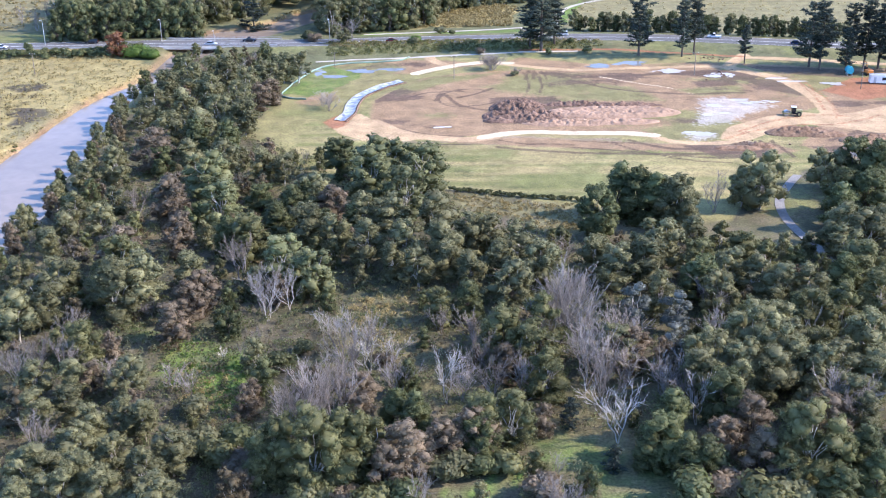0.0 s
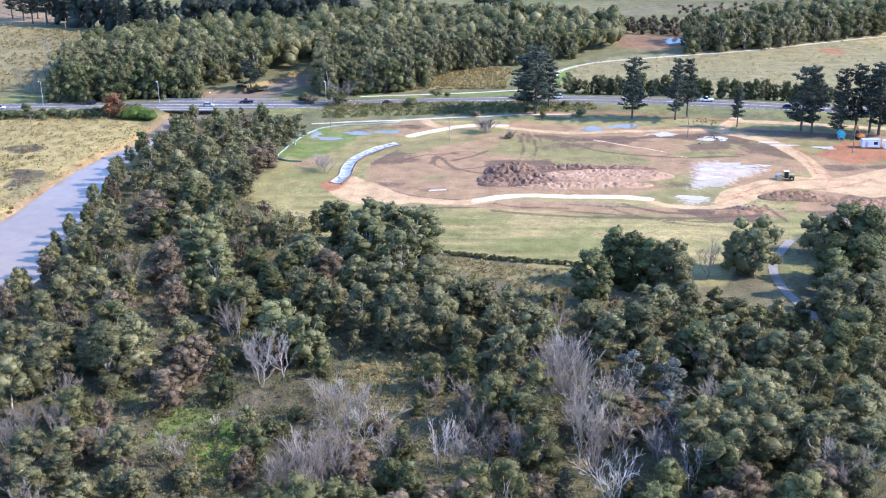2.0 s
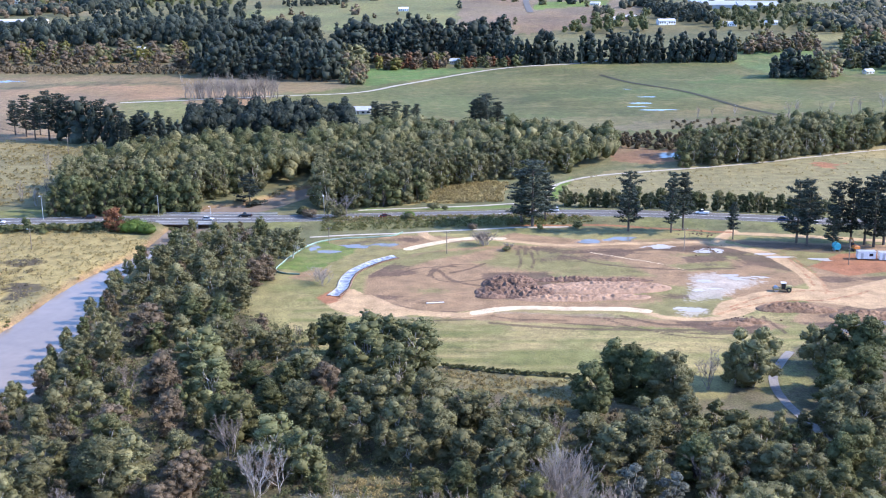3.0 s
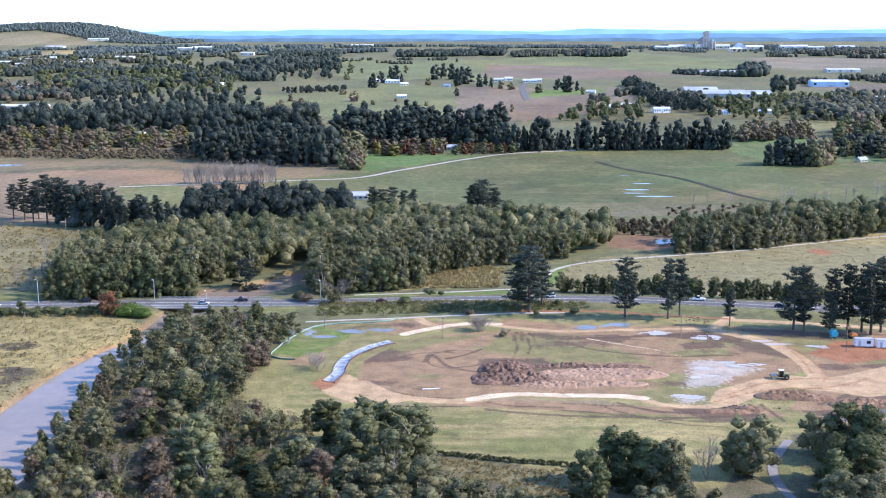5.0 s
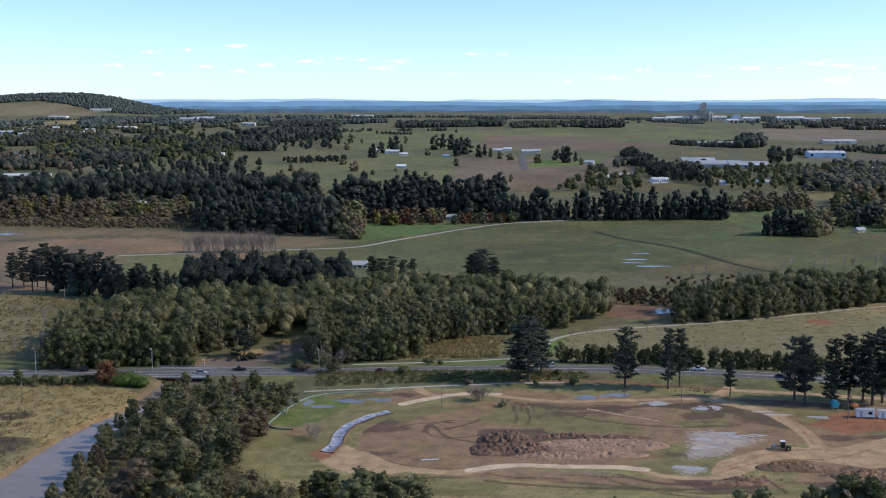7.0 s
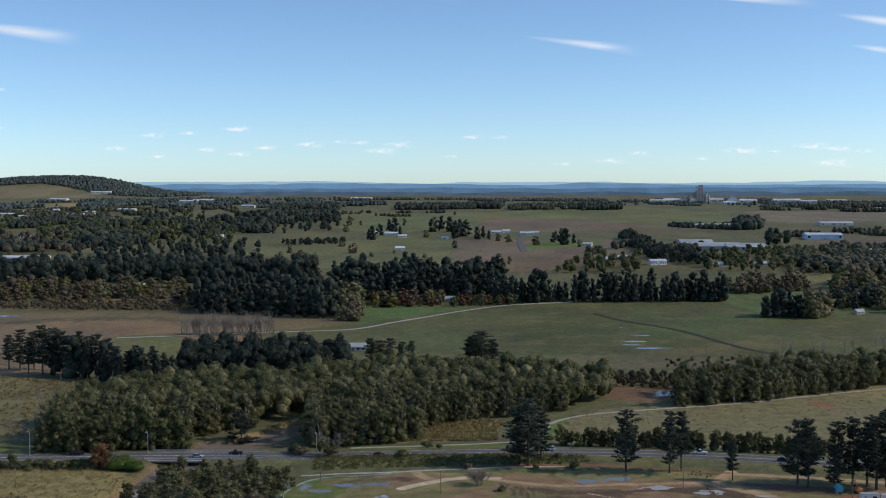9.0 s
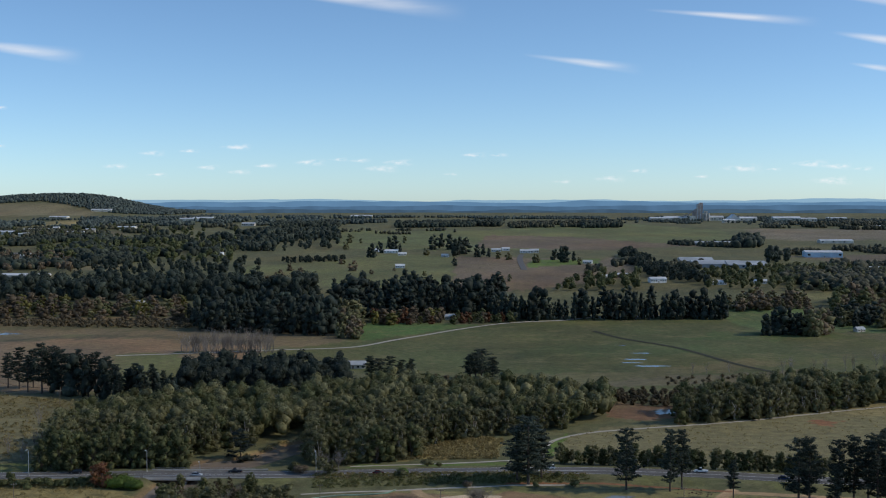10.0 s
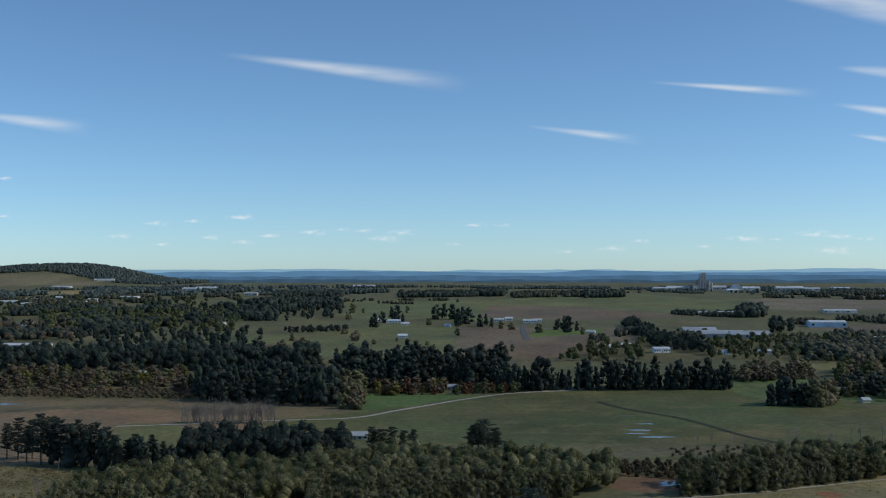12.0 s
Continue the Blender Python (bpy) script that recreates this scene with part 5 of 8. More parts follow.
# ---- highway, bridge and paths ----
def boxes(name, rows, mat, bevel=0.0):
    """One mesh of boxes, each x, y, z of its middle and its three sizes; edges rounded off."""
    bm = bmesh.new()
    for x, y, z, a, b, c in rows:
        bmesh.ops.create_cube(bm, size=1, matrix=Matrix.Translation((x, y, z)) @ Matrix.Diagonal((a, b, c, 1)))
    if bevel:
        bmesh.ops.bevel(bm, geom=bm.edges[:], offset=bevel, segments=1, affect="EDGES")
    me = bpy.data.meshes.new(name)
    bm.to_mesh(me)
    bm.free()
    me.materials.append(mat)
    return me


def cylinder(name, radius, depth, mat, axis="Z", sides=16, at=(0, 0, 0), radius2=None):
    bm = bmesh.new()
    turn = {"Z": pose(0, 0, 0), "X": pose(0, 0, 0, 0, 90, 0), "Y": pose(0, 0, 0, 90, 0, 0)}[axis]
    bmesh.ops.create_cone(bm, cap_ends=True, segments=sides, radius1=radius, radius2=radius if radius2 is None else radius2, depth=depth,
                          matrix=Matrix.Translation(at) @ turn)
    me = bpy.data.meshes.new(name)
    bm.to_mesh(me)
    bm.free()
    me.materials.append(mat)
    return me


def swept(name, line, profile, mat):
    """A profile of (sideways, height) corners swept along a line on the plan with heights."""
    p = np.array(line, float)
    d = np.gradient(p[:, :2], axis=0)
    d /= np.maximum(np.hypot(d[:, 0], d[:, 1]), 1e-6)[:, None]
    side = np.stack([d[:, 1], -d[:, 0]], -1)
    n = len(profile)
    verts = [(p[i, 0] + side[i, 0] * s, p[i, 1] + side[i, 1] * s, p[i, 2] + h) for i in range(len(p)) for s, h in profile]
    faces = [(i * n + k, i * n + (k + 1) % n, (i + 1) * n + (k + 1) % n, (i + 1) * n + k) for i in range(len(p) - 1) for k in range(n)]
    return quick_mesh(name, verts, faces, mat)


ROAD_LINE = resample(ROAD, 160)
road = tagged(new("road", swept("road", [(x, y, 1.2) for x, y in ROAD_LINE], [(-5.6, 0.06), (5.6, 0.06), (5.9, -0.3), (-5.9, -0.3)], ASPHALT)),
              "worn grey two-way asphalt highway with painted lines", "road", kind="structure")
for offset, wide in ((-5.0, 0.15), (5.0, 0.15), (-0.15, 0.12), (0.15, 0.12)):
    part("road_marking", swept("road_marking", [(x, y, 1.264) for x, y in beside(ROAD_LINE, offset)],
                               [(-wide / 2, 0.0), (wide / 2, 0.0), (wide / 2, -0.01), (-wide / 2, -0.01)], LINE_PAINT), road, "white painted line")


def along(x):
    """The place on the highway at that x, and its heading in degrees."""
    i = min(range(len(ROAD_LINE) - 1), key=lambda k: abs(ROAD_LINE[k][0] - x))
    (ax, ay), (bx, by) = ROAD_LINE[i], ROAD_LINE[i + 1]
    return ax, ay, math.degrees(math.atan2(by - ay, bx - ax))


# bridge over the river
deck = [(x, y, 1.2) for x, y in resample(ROAD, 400) if -112 < x < -66]
bridge = tagged(new("bridge"), "low concrete road bridge over the river", "bridge", kind="structure")
part("deck", swept("deck", deck, [(-6.6, -0.02), (6.6, -0.02), (6.6, -0.95), (-6.6, -0.95)], CONCRETE), bridge)
for offset in (-6.4, 6.4):
    side = [(x, y, 1.2) for x, y in beside(deck, offset)]
    part("parapet", swept("parapet", side, [(-0.15, 0.5), (0.15, 0.5), (0.15, -0.03), (-0.15, -0.03)], CONCRETE), bridge, "low concrete parapet")
    part("rail", swept("rail", [(x, y, z + 0.95) for x, y, z in side], [(-0.05, 0.05), (0.05, 0.05), (0.05, -0.05), (-0.05, -0.05)], STEEL), bridge, "steel hand rail")
    for x, y, z in side[::6]:
        part("rail_post", boxes("rail_post", [(x, y, z + 0.72, 0.08, 0.08, 0.46)], STEEL), bridge)
for k in (0.04, 0.35, 0.66, 0.97):
    x, y, _ = deck[int(k * (len(deck) - 1))]
    part("pier", boxes("pier", [(x, y, -1.8, 0.9, 11.5, 4.1)], CONCRETE, 0.1), bridge, "concrete wall pier")

# guard rail on the river side of the highway
rail = tagged(new("guard_rail"), "galvanised steel guard rail beside the highway", "guard rail", kind="structure")
run = [(x, y, 1.2) for x, y in beside([q for q in resample(ROAD, 300) if -240 < q[0] < -113], 6.6)]
part("beam", swept("beam", run, [(-0.04, 0.75), (0.04, 0.68), (-0.02, 0.60), (0.04, 0.52), (-0.04, 0.45), (-0.07, 0.6)], STEEL), rail)
for x, y, z in run[::2]:
    part("post", boxes("post", [(x, y + 0.1, z + 0.3, 0.12, 0.12, 0.75)], STEEL), rail)


def path_strip(line, half, mat, label, lift=0.05):
    """A path that lies on the ground."""
    c = smooth(line, 8)
    c = resample(c, max(12, int(np.sum(np.hypot(*np.diff(np.array(c), axis=0).T)) / 2.5)))
    verts, faces = [], []
    for k, o in enumerate((-half, 0, half)):
        verts += [(x, y, h_at(x, y) + lift) for x, y in beside(c, o)]
    n = len(c)
    faces = [(i + k * n, i + (k + 1) * n, i + 1 + (k + 1) * n, i + 1 + k * n) for k in range(2) for i in range(n - 1)]
    return tagged(new("path", quick_mesh("path", verts, faces, mat)), label, "path", kind="structure")


path_strip([
    (-49.9, 409.7), (-33.5, 413.5), (-12.6, 415.4), (8.5, 418.3), (25.6, 421.7), (47.1, 423.1),
], 0.9, GRAVEL, "narrow pale gravel path beside the highway")
path_strip([
    (40.7, 457.8), (44.3, 479.9), (49.3, 499.6), (59.6, 513), (73.6, 522), (107.1, 533.5), (141.8, 544.7), (180.5, 563.8),
    (230.5, 585.6), (278.1, 605.5),
], 1.1, GRAVEL, "winding pale gravel path across dry grass")
path_strip([
    (-35.3, 452.5), (-17.4, 455.1), (5.3, 458.3), (19.1, 460.9), (28.4, 463.1), (29.3, 458.3),
], 0.9, GRAVEL, "pale gravel path beyond the highway")
path_strip([
    (110.7, 298.9), (118.9, 304.4), (127.7, 310.8), (141.7, 321.3),
], 3.0, ASPHALT, "grey asphalt side road", 0.07)

path_strip([
    (-221.7, 782.7), (-175.9, 794.5), (-119.6, 813), (-64.3, 828.1), (-33.2, 873.1), (-7.6, 910.1), (20.3, 950.8), (60.8, 995.6),
    (112, 1012.9), (144.4, 1029.4), (260.8, 1046.1),
], 2.0, GRAVEL, "pale farm track across the paddock", 0.25)
path_strip(GREY_PATH, 1.15, PATH_GREY, "worn grey gravel path that curves through the trees", 0.12)
TURF = material("dark_ditch_turf", (0.045, 0.045, 0.025), size=1.0, grain=0.4)
path_strip([
    (126.5, 934.5), (141.5, 883.3), (173.1, 824.3), (193.1, 743.2), (207.9, 705.7),
], 2.2, TURF, "dark overgrown ditch across the paddock", 0.2)
path_strip([
    (108, 1445.7), (111.5, 1554.5), (116.5, 1646.6), (123.8, 1714.3),
], 4.0, ASPHALT, "grey driveway up to the houses", 0.4)

# ---- building site ----
for k, (x, y, rx, ry) in enumerate([
    (83.1, 349.3, 3, 1.6), (91.1, 355.6, 4, 1.4), (78.5, 339.9, 2, 1.4), (95.3, 352.3, 4, 1.6), (100.1, 353.6, 4, 1.2),
    (73.1, 320.6, 4, 1.8), (70.1, 322.1, 2.5, 1.4), (84.1, 341.6, 2, 1), (74.6, 391.7, 5, 2), (78, 394, 4, 2), (93.3, 386.3, 4, 3),
    (90, 385, 3, 2), (114.4, 378, 5, 1), (110.7, 381.9, 4, 0.9), (130.6, 374.5, 5, 1.8), (126.3, 375.8, 3, 1),
]):
    pool("puddle", x, y, rx, ry, CLAY_WATER, "milky grey puddle of clay water on the site", k + 3, ragged=0.55)
for k, (x, y, rx, ry) in enumerate([
    (-48.7, 394.4, 3.5, 5), (-41.5, 389, 5, 2), (-28.2, 396.7, 9, 3), (-22.2, 398.1, 6, 2), (59.3, 402.7, 9, 3),
    (52.8, 399.9, 5, 2), (64.8, 405.5, 5, 2),
]):
    pool("puddle", x, y, rx, ry, POND, "shallow pool of rain water in the grass", k + 33, ragged=0.4)
for k, (x, y, rx, ry) in enumerate([
    (136.5, 733, 12, 3), (126.7, 748.3, 6, 2), (132.2, 764.9, 7, 3), (141.5, 796.3, 7, 2), (117.1, 569.7, 11, 6),
    (114.1, 576.3, 6, 4), (148.6, 585.6, 3.5, 8), (134.7, 840.6, 3, 2), (-347.3, 915.3, 14, 8),
]):
    pool("pond", x, y, rx, ry, POND, "small pond that mirrors the sky", k + 53, ragged=0.8)

SPOIL = material("dug_brown_earth", (0.115, 0.072, 0.05), size=0.6, grain=0.5, bump=0.3, coarse=0.25, second=(0.20, 0.125, 0.085))
RED_SPOIL = material("dug_reddish_earth", (0.17, 0.10, 0.06), size=0.6, grain=0.45, bump=0.2, coarse=0.25, second=(0.27, 0.17, 0.10))
PINK_SOIL = material("pinkish_subsoil", (0.34, 0.22, 0.14), size=0.5, grain=0.25, bump=0.08)
LINER = material("blue_white_plastic_liner", (0.07, 0.09, 0.15), rough=0.4, size=0.14, grain=0.5, coarse=0.3, second=(0.50, 0.52, 0.56))
SHADE_CLOTH = material("green_silt_fence_cloth", (0.22, 0.33, 0.26), size=0.6, grain=0.15)


def heap(cx, cy, rx, ry, tall, seed, mat, label, lumpy=0.6, turn=0.0, flat=False):
    """A heap of loose earth: a mound broken into clods."""
    nx, ny = max(20, int(rx * 6)), max(18, int(ry * 6))
    u, v = np.meshgrid(np.linspace(-1, 1, nx), np.linspace(-1, 1, ny))
    r = np.clip(1 - (np.abs(u) ** 2.4 + np.abs(v) ** 2.2), 0, 1)
    c, s = math.cos(turn), math.sin(turn)
    x, y = cx + u * rx * c - v * ry * s, cy + u * rx * s + v * ry * c
    rough = np.clip((patches(x, y, 0.95, seed, 3) - 0.5) * 1.6 + 0.5, 0, 1.2)
    z = (np.minimum(r * 2.2, 1) if flat else r ** 0.8) * tall * (1 - lumpy + 2 * lumpy * rough)
    z = z + height(x, y) - 0.25 * (r <= 0.02)
    k = np.arange(nx * ny).reshape(ny, nx)
    faces = np.stack([k[:-1, :-1], k[:-1, 1:], k[1:, 1:], k[1:, :-1]], -1).reshape(-1, 4)
    return tagged(new("earth_heap", quick_mesh("earth_heap", np.stack([x, y, z], -1).reshape(-1, 3), faces, mat)), label, "earth heap", "heaps of dug earth")


for k, (x, y, rx, ry, tall) in enumerate([
    (20.3, 346.7, 9, 9, 1.7), (15.9, 339.2, 7, 6, 1.3), (25.1, 338.8, 9, 7, 1.4), (14, 334.9, 5, 3, 0.9),
    (21.6, 352.7, 7, 5, 1.2),
]):
    heap(x, y, rx, ry, tall, k + 5, SPOIL, "dark brown heap of lumpy dug earth", 0.62)
for k, (x, y, rx, ry, tall) in enumerate([
    (39.5, 351.9, 13, 1.9, 1), (52.8, 350.7, 14, 1.7, 0.9),
]):
    heap(x, y, rx, ry, tall, k + 25, SPOIL, "long low ridge of dug brown earth", 0.8)
x, y = [
    (49, 342.3),
][0]
heap(x, y, 22, 6, 1.1, 61, PINK_SOIL, "flat pinkish mound of subsoil", 0.3, flat=True)
heap(34.5, 332.5, 14, 3.4, 0.8, 62, PINK_SOIL, "low pinkish ridge of subsoil", 0.7)
heap(50, 333.2, 13, 3.2, 0.7, 63, PINK_SOIL, "low pinkish ridge of subsoil", 0.7)
for k, (x, y, rx, ry, tall) in enumerate([
    (101.3, 321.3, 10, 4, 1.5), (108, 319.1, 7, 3, 1), (80.5, 307.2, 7, 2.5, 0.7), (87.4, 309.4, 4, 2, 0.9),
    (121.3, 312.9, 11, 4, 1.5),
]):
    heap(x, y, rx, ry, tall, k + 41, RED_SPOIL, "heap of reddish brown earth beside the haul road", 0.4)

# lined drain that curves round the site
drain = resample(smooth([
    (-34.5, 336.6), (-32.3, 343.7), (-32.0, 352.4), (-30.8, 360.8), (-27.1, 369.5), (-22.7, 376.4), (-17.1, 381.4),
], 8), 60)
verts, across = [], 7
for k in range(across):
    o = (k / (across - 1) - 0.5) * 3.2
    for i, (x, y) in enumerate(beside(drain, o)):
        verts.append((x, y, h_at(x, y) + 0.12 + 0.25 * (abs(o) / 1.6) ** 2 + 0.3 * (float(patches(x, y, 1.3, 9)) - 0.5)))
n = len(drain)
faces = [(i + k * n, i + (k + 1) * n, i + 1 + (k + 1) * n, i + 1 + k * n) for k in range(across - 1) for i in range(n - 1)]
tagged(new("lined_drain", quick_mesh("lined_drain", verts, faces, LINER)), "shallow drain lined with crumpled blue and white plastic", "drain", kind="structure")
for o in (-1.95, 1.95):
    edge = [(x, y, h_at(x, y)) for x, y in beside(drain, o)]
    tagged(new("drain_kerb", swept("drain_kerb", edge, [(-0.3, 0.05), (-0.1, 0.35), (0.2, 0.3), (0.35, 0.02)], CONCRETE if o < 0 else SPOIL)),
           "low edge of the lined drain", "kerb", kind="structure")

silt = resample(smooth([
    (-47.7, 359.7), (-53.4, 361), (-56.3, 365.6), (-54.9, 374.5), (-51.4, 389), (-46.4, 400.8), (-37.1, 406.4), (-20.8, 410.2),
    (-15.8, 415.4),
], 8), 70)
fence = tagged(new("silt_fence"), "low green and white silt fence of woven cloth on posts", "fence")
part("cloth", swept("cloth", [(x, y, h_at(x, y)) for x, y in silt], [(-0.04, 0.6), (0.04, 0.6), (0.05, 0.0), (-0.05, 0.0)], SHADE_CLOTH), fence)
part("band", swept("band", [(x, y, h_at(x, y)) for x, y in silt], [(-0.05, 0.62), (0.05, 0.62), (0.05, 0.56), (-0.05, 0.56)], CONCRETE), fence, "pale top band")
for x, y in silt[::4]:
    part("post", boxes("post", [(x + 0.1, y, h_at(x, y) + 0.35, 0.07, 0.07, 0.9)], TIMBER), fence)

(ax, ay), (bx, by) = [
    (-5.7, 327.7), (-0.4, 328.4),
]
pipe = tagged(new("pipe", swept("pipe", [(ax, ay, 0.32), ((ax + bx) / 2, (ay + by) / 2, 0.32), (bx, by, 0.32)],
                                [(0.2 * math.cos(a), 0.2 * math.sin(a)) for a in np.arange(10) * 0.628], WHITE_PAINT)), "long white pipe lying on bare soil", "pipe")


def light_pole(x, y, tall, arm=2.0):
    root = tagged(new("street_lamp"), "tall galvanised street lamp beside the highway", "street lamp", "street lamps of the highway")
    root.matrix_basis = pose(x, y, h_at(x, y))
    wood = Tubes()
    wood.limb([(0, 0, -0.2), (0, 0, tall * 0.6), (0, 0, tall)], 0.14, 0.09, 8)
    part("pole", wood.mesh("pole", STEEL), root)
    reach = Tubes()
    reach.limb([(0, 0, tall - 0.1), (0, -arm * 0.5, tall + 0.35), (0, -arm, tall + 0.4)], 0.07, 0.05, 6)
    part("arm", reach.mesh("arm", STEEL), root)
    part("lamp_head", boxes("lamp_head", [(0, -arm - 0.3, tall + 0.38, 0.34, 0.8, 0.16)], WHITE_PAINT, 0.04), root)
    part("base", boxes("base", [(0, 0, 0.1, 0.6, 0.6, 0.4)], CONCRETE, 0.05), root)
    return root


for x, y, tall in [
    (-156.9, 435, 9.5), (-112.7, 439, 8.5), (-92.3, 439, 8.5), (-47.3, 437.5, 8.5),
]:
    light_pole(x, y, tall)


def power_pole(x, y, tall):
    root = tagged(new("power_pole"), "weathered timber power pole with a cross-arm", "power pole", "power poles")
    root.matrix_basis = pose(x, y, h_at(x, y))
    wood = Tubes()
    wood.limb([(0, 0, -0.3), (0, 0, tall)], 0.17, 0.11, 8)
    part("pole", wood.mesh("pole", TIMBER), root)
    part("cross_arm", boxes("cross_arm", [(0, 0.15, tall - 0.5, 2.2, 0.12, 0.14)], TIMBER, 0.02), root)
    for o in (-0.9, 0, 0.9):
        part("insulator", cylinder("insulator", 0.06, 0.25, WHITE_PAINT, at=(o, 0.15, tall - 0.3), sides=8), root)
    return root


POLES = [
    (-188.7, 567.7, 12),
]
for x, y, tall in POLES:
    power_pole(x, y, tall)
    for k, o in enumerate((-0.9, 0, 0.9)):
        far = Vector((x - 70, y + 60 + o, 10.5))
        mid = Vector((x - 35, y + 30 + o, 9.6))
        wire = Tubes()
        wire.limb([(x + o, y, h_at(x, y) + tall - 0.15), tuple(mid), tuple(far)], 0.035, 0.035, 3)
        wire.limb([(x + o, y, h_at(x, y) + tall - 0.15), (x + 40, y + 18, 10.0), (x + 85, y + 40, 11.0)], 0.035, 0.035, 3)
        tagged(new("power_line", wire.mesh("power_line", RUBBER)), "thin black overhead power line", "power line")
for x, y, tall in [
    (-147.2, 393.5, 8), (0.6, 385.4, 8), (83.7, 387.2, 8), (-41.9, 400.4, 6),
]:
    power_pole(x, y, tall)


CAR_PAINTS = {}


def car_paint(name, colour):
    if name not in CAR_PAINTS:
        CAR_PAINTS[name] = material(name + "_car_paint", colour, rough=0.25, grain=0.04, size=1.0, coarse=0.05)
    return CAR_PAINTS[name]


def car(x, y, z, heading, name, colour, style="sedan"):
    """A car with a shaped body, glazed cabin, wheels and lights."""
    long_, wide, tall = {"sedan": (4.6, 1.8, 1.45), "ute": (5.2, 1.85, 1.8), "van": (4.9, 1.85, 1.75)}[style]
    root = tagged(new("car"), f"{name} {'pickup' if style == 'ute' else style} on the highway", "car", "cars on the highway")
    root.matrix_basis = pose(x, y, z, 0, 0, heading)
    lower = tall * 0.56
    side = [(-long_ / 2, 0.32), (-long_ / 2, lower * 0.95), (-long_ * 0.3, lower), (long_ * 0.22, lower), (long_ * 0.46, lower * 0.82), (long_ / 2, lower * 0.6), (long_ / 2, 0.3)]
    cabin = {"sedan": [(-0.40, 0), (-0.26, 1), (0.06, 1), (0.24, 0)], "ute": [(-0.08, 0), (-0.05, 1), (0.12, 1), (0.26, 0)], "van": [(-0.46, 0), (-0.43, 1), (0.08, 1), (0.26, 0)]}[style]

    def slab(pname, outline, half, inset, mat):
        bm = bmesh.new()
        a = [bm.verts.new((px, -half + (inset if pz > lower + 0.1 else 0), pz)) for px, pz in outline]
        b = [bm.verts.new((px, half - (inset if pz > lower + 0.1 else 0), pz)) for px, pz in outline]
        bm.faces.new(a)
        bm.faces.new(b[::-1])
        for k in range(len(outline)):
            bm.faces.new((a[k], b[k], b[(k + 1) % len(outline)], a[(k + 1) % len(outline)]))
        bmesh.ops.recalc_face_normals(bm, faces=bm.faces[:])
        bmesh.ops.bevel(bm, geom=bm.edges[:], offset=0.05, segments=2, affect="EDGES")
        me = bpy.data.meshes.new(pname)
        bm.to_mesh(me)
        bm.free()
        me.materials.append(mat)
        return part(pname, me, root)

    slab("body", side, wide / 2, 0, car_paint(name, colour))
    slab("window_glass", [(k * long_, lower - 0.06 + h * (tall - lower - 0.02)) for k, h in cabin], wide / 2 - 0.06, 0.16, GLASS)
    slab("roof", [(cabin[1][0] * long_ - 0.05, tall - 0.06), (cabin[1][0] * long_, tall), (cabin[2][0] * long_, tall), (cabin[2][0] * long_ + 0.08, tall - 0.06)], wide / 2 - 0.16, 0.02, car_paint(name, colour))
    for px in (-long_ * 0.31, long_ * 0.31):
        for py in (-wide / 2 + 0.1, wide / 2 - 0.1):
            wheel = part("wheel", cylinder("wheel", 0.33, 0.22, RUBBER, "Y", 14, (px, py, 0.33)), root)
            part("rim", cylinder("rim", 0.2, 0.24, STEEL, "Y", 10, (px, py, 0.33)), wheel)
    for py in (-0.62, 0.62):
        part("headlight", boxes("headlight", [(long_ / 2 - 0.05, py, 0.62, 0.12, 0.34, 0.14)], WHITE_PAINT, 0.02), root)
        part("tail_light", boxes("tail_light", [(-long_ / 2 + 0.02, py, 0.75, 0.08, 0.3, 0.14)], car_paint("red", (0.45, 0.03, 0.02)), 0.02), root)
    return root


for px, lane, name, colour, style in ((-172, 1, "white", (0.8, 0.8, 0.8), "sedan"), (-138, -1, "black", (0.02, 0.02, 0.025), "van"), (-92, 1, "silver", (0.5, 0.51, 0.53), "sedan"),
                                      (-78, -1, "black", (0.02, 0.02, 0.025), "ute"), (-22, 1, "maroon", (0.16, 0.02, 0.02), "sedan"), (44, -1, "white", (0.8, 0.8, 0.8), "van"),
                                      (101, -1, "white", (0.8, 0.8, 0.8), "ute"), (129, 1, "dark blue", (0.02, 0.04, 0.12), "sedan")):
    x, y, a = along(px)
    car(x + math.sin(radians(a)) * 2.6 * lane, y - math.cos(radians(a)) * 2.6 * lane, 1.262, a if lane > 0 else a + 180, name, colour, style)

YELLOW = material("faded_yellow_machine_paint", (0.30, 0.27, 0.12), rough=0.5, size=0.5, grain=0.25)
ORANGE = material("orange_machine_paint", (0.55, 0.20, 0.05), rough=0.5, size=0.5, grain=0.2)
TURQUOISE = material("turquoise_tank_plastic", (0.05, 0.30, 0.38), rough=0.5, size=0.5, grain=0.15)


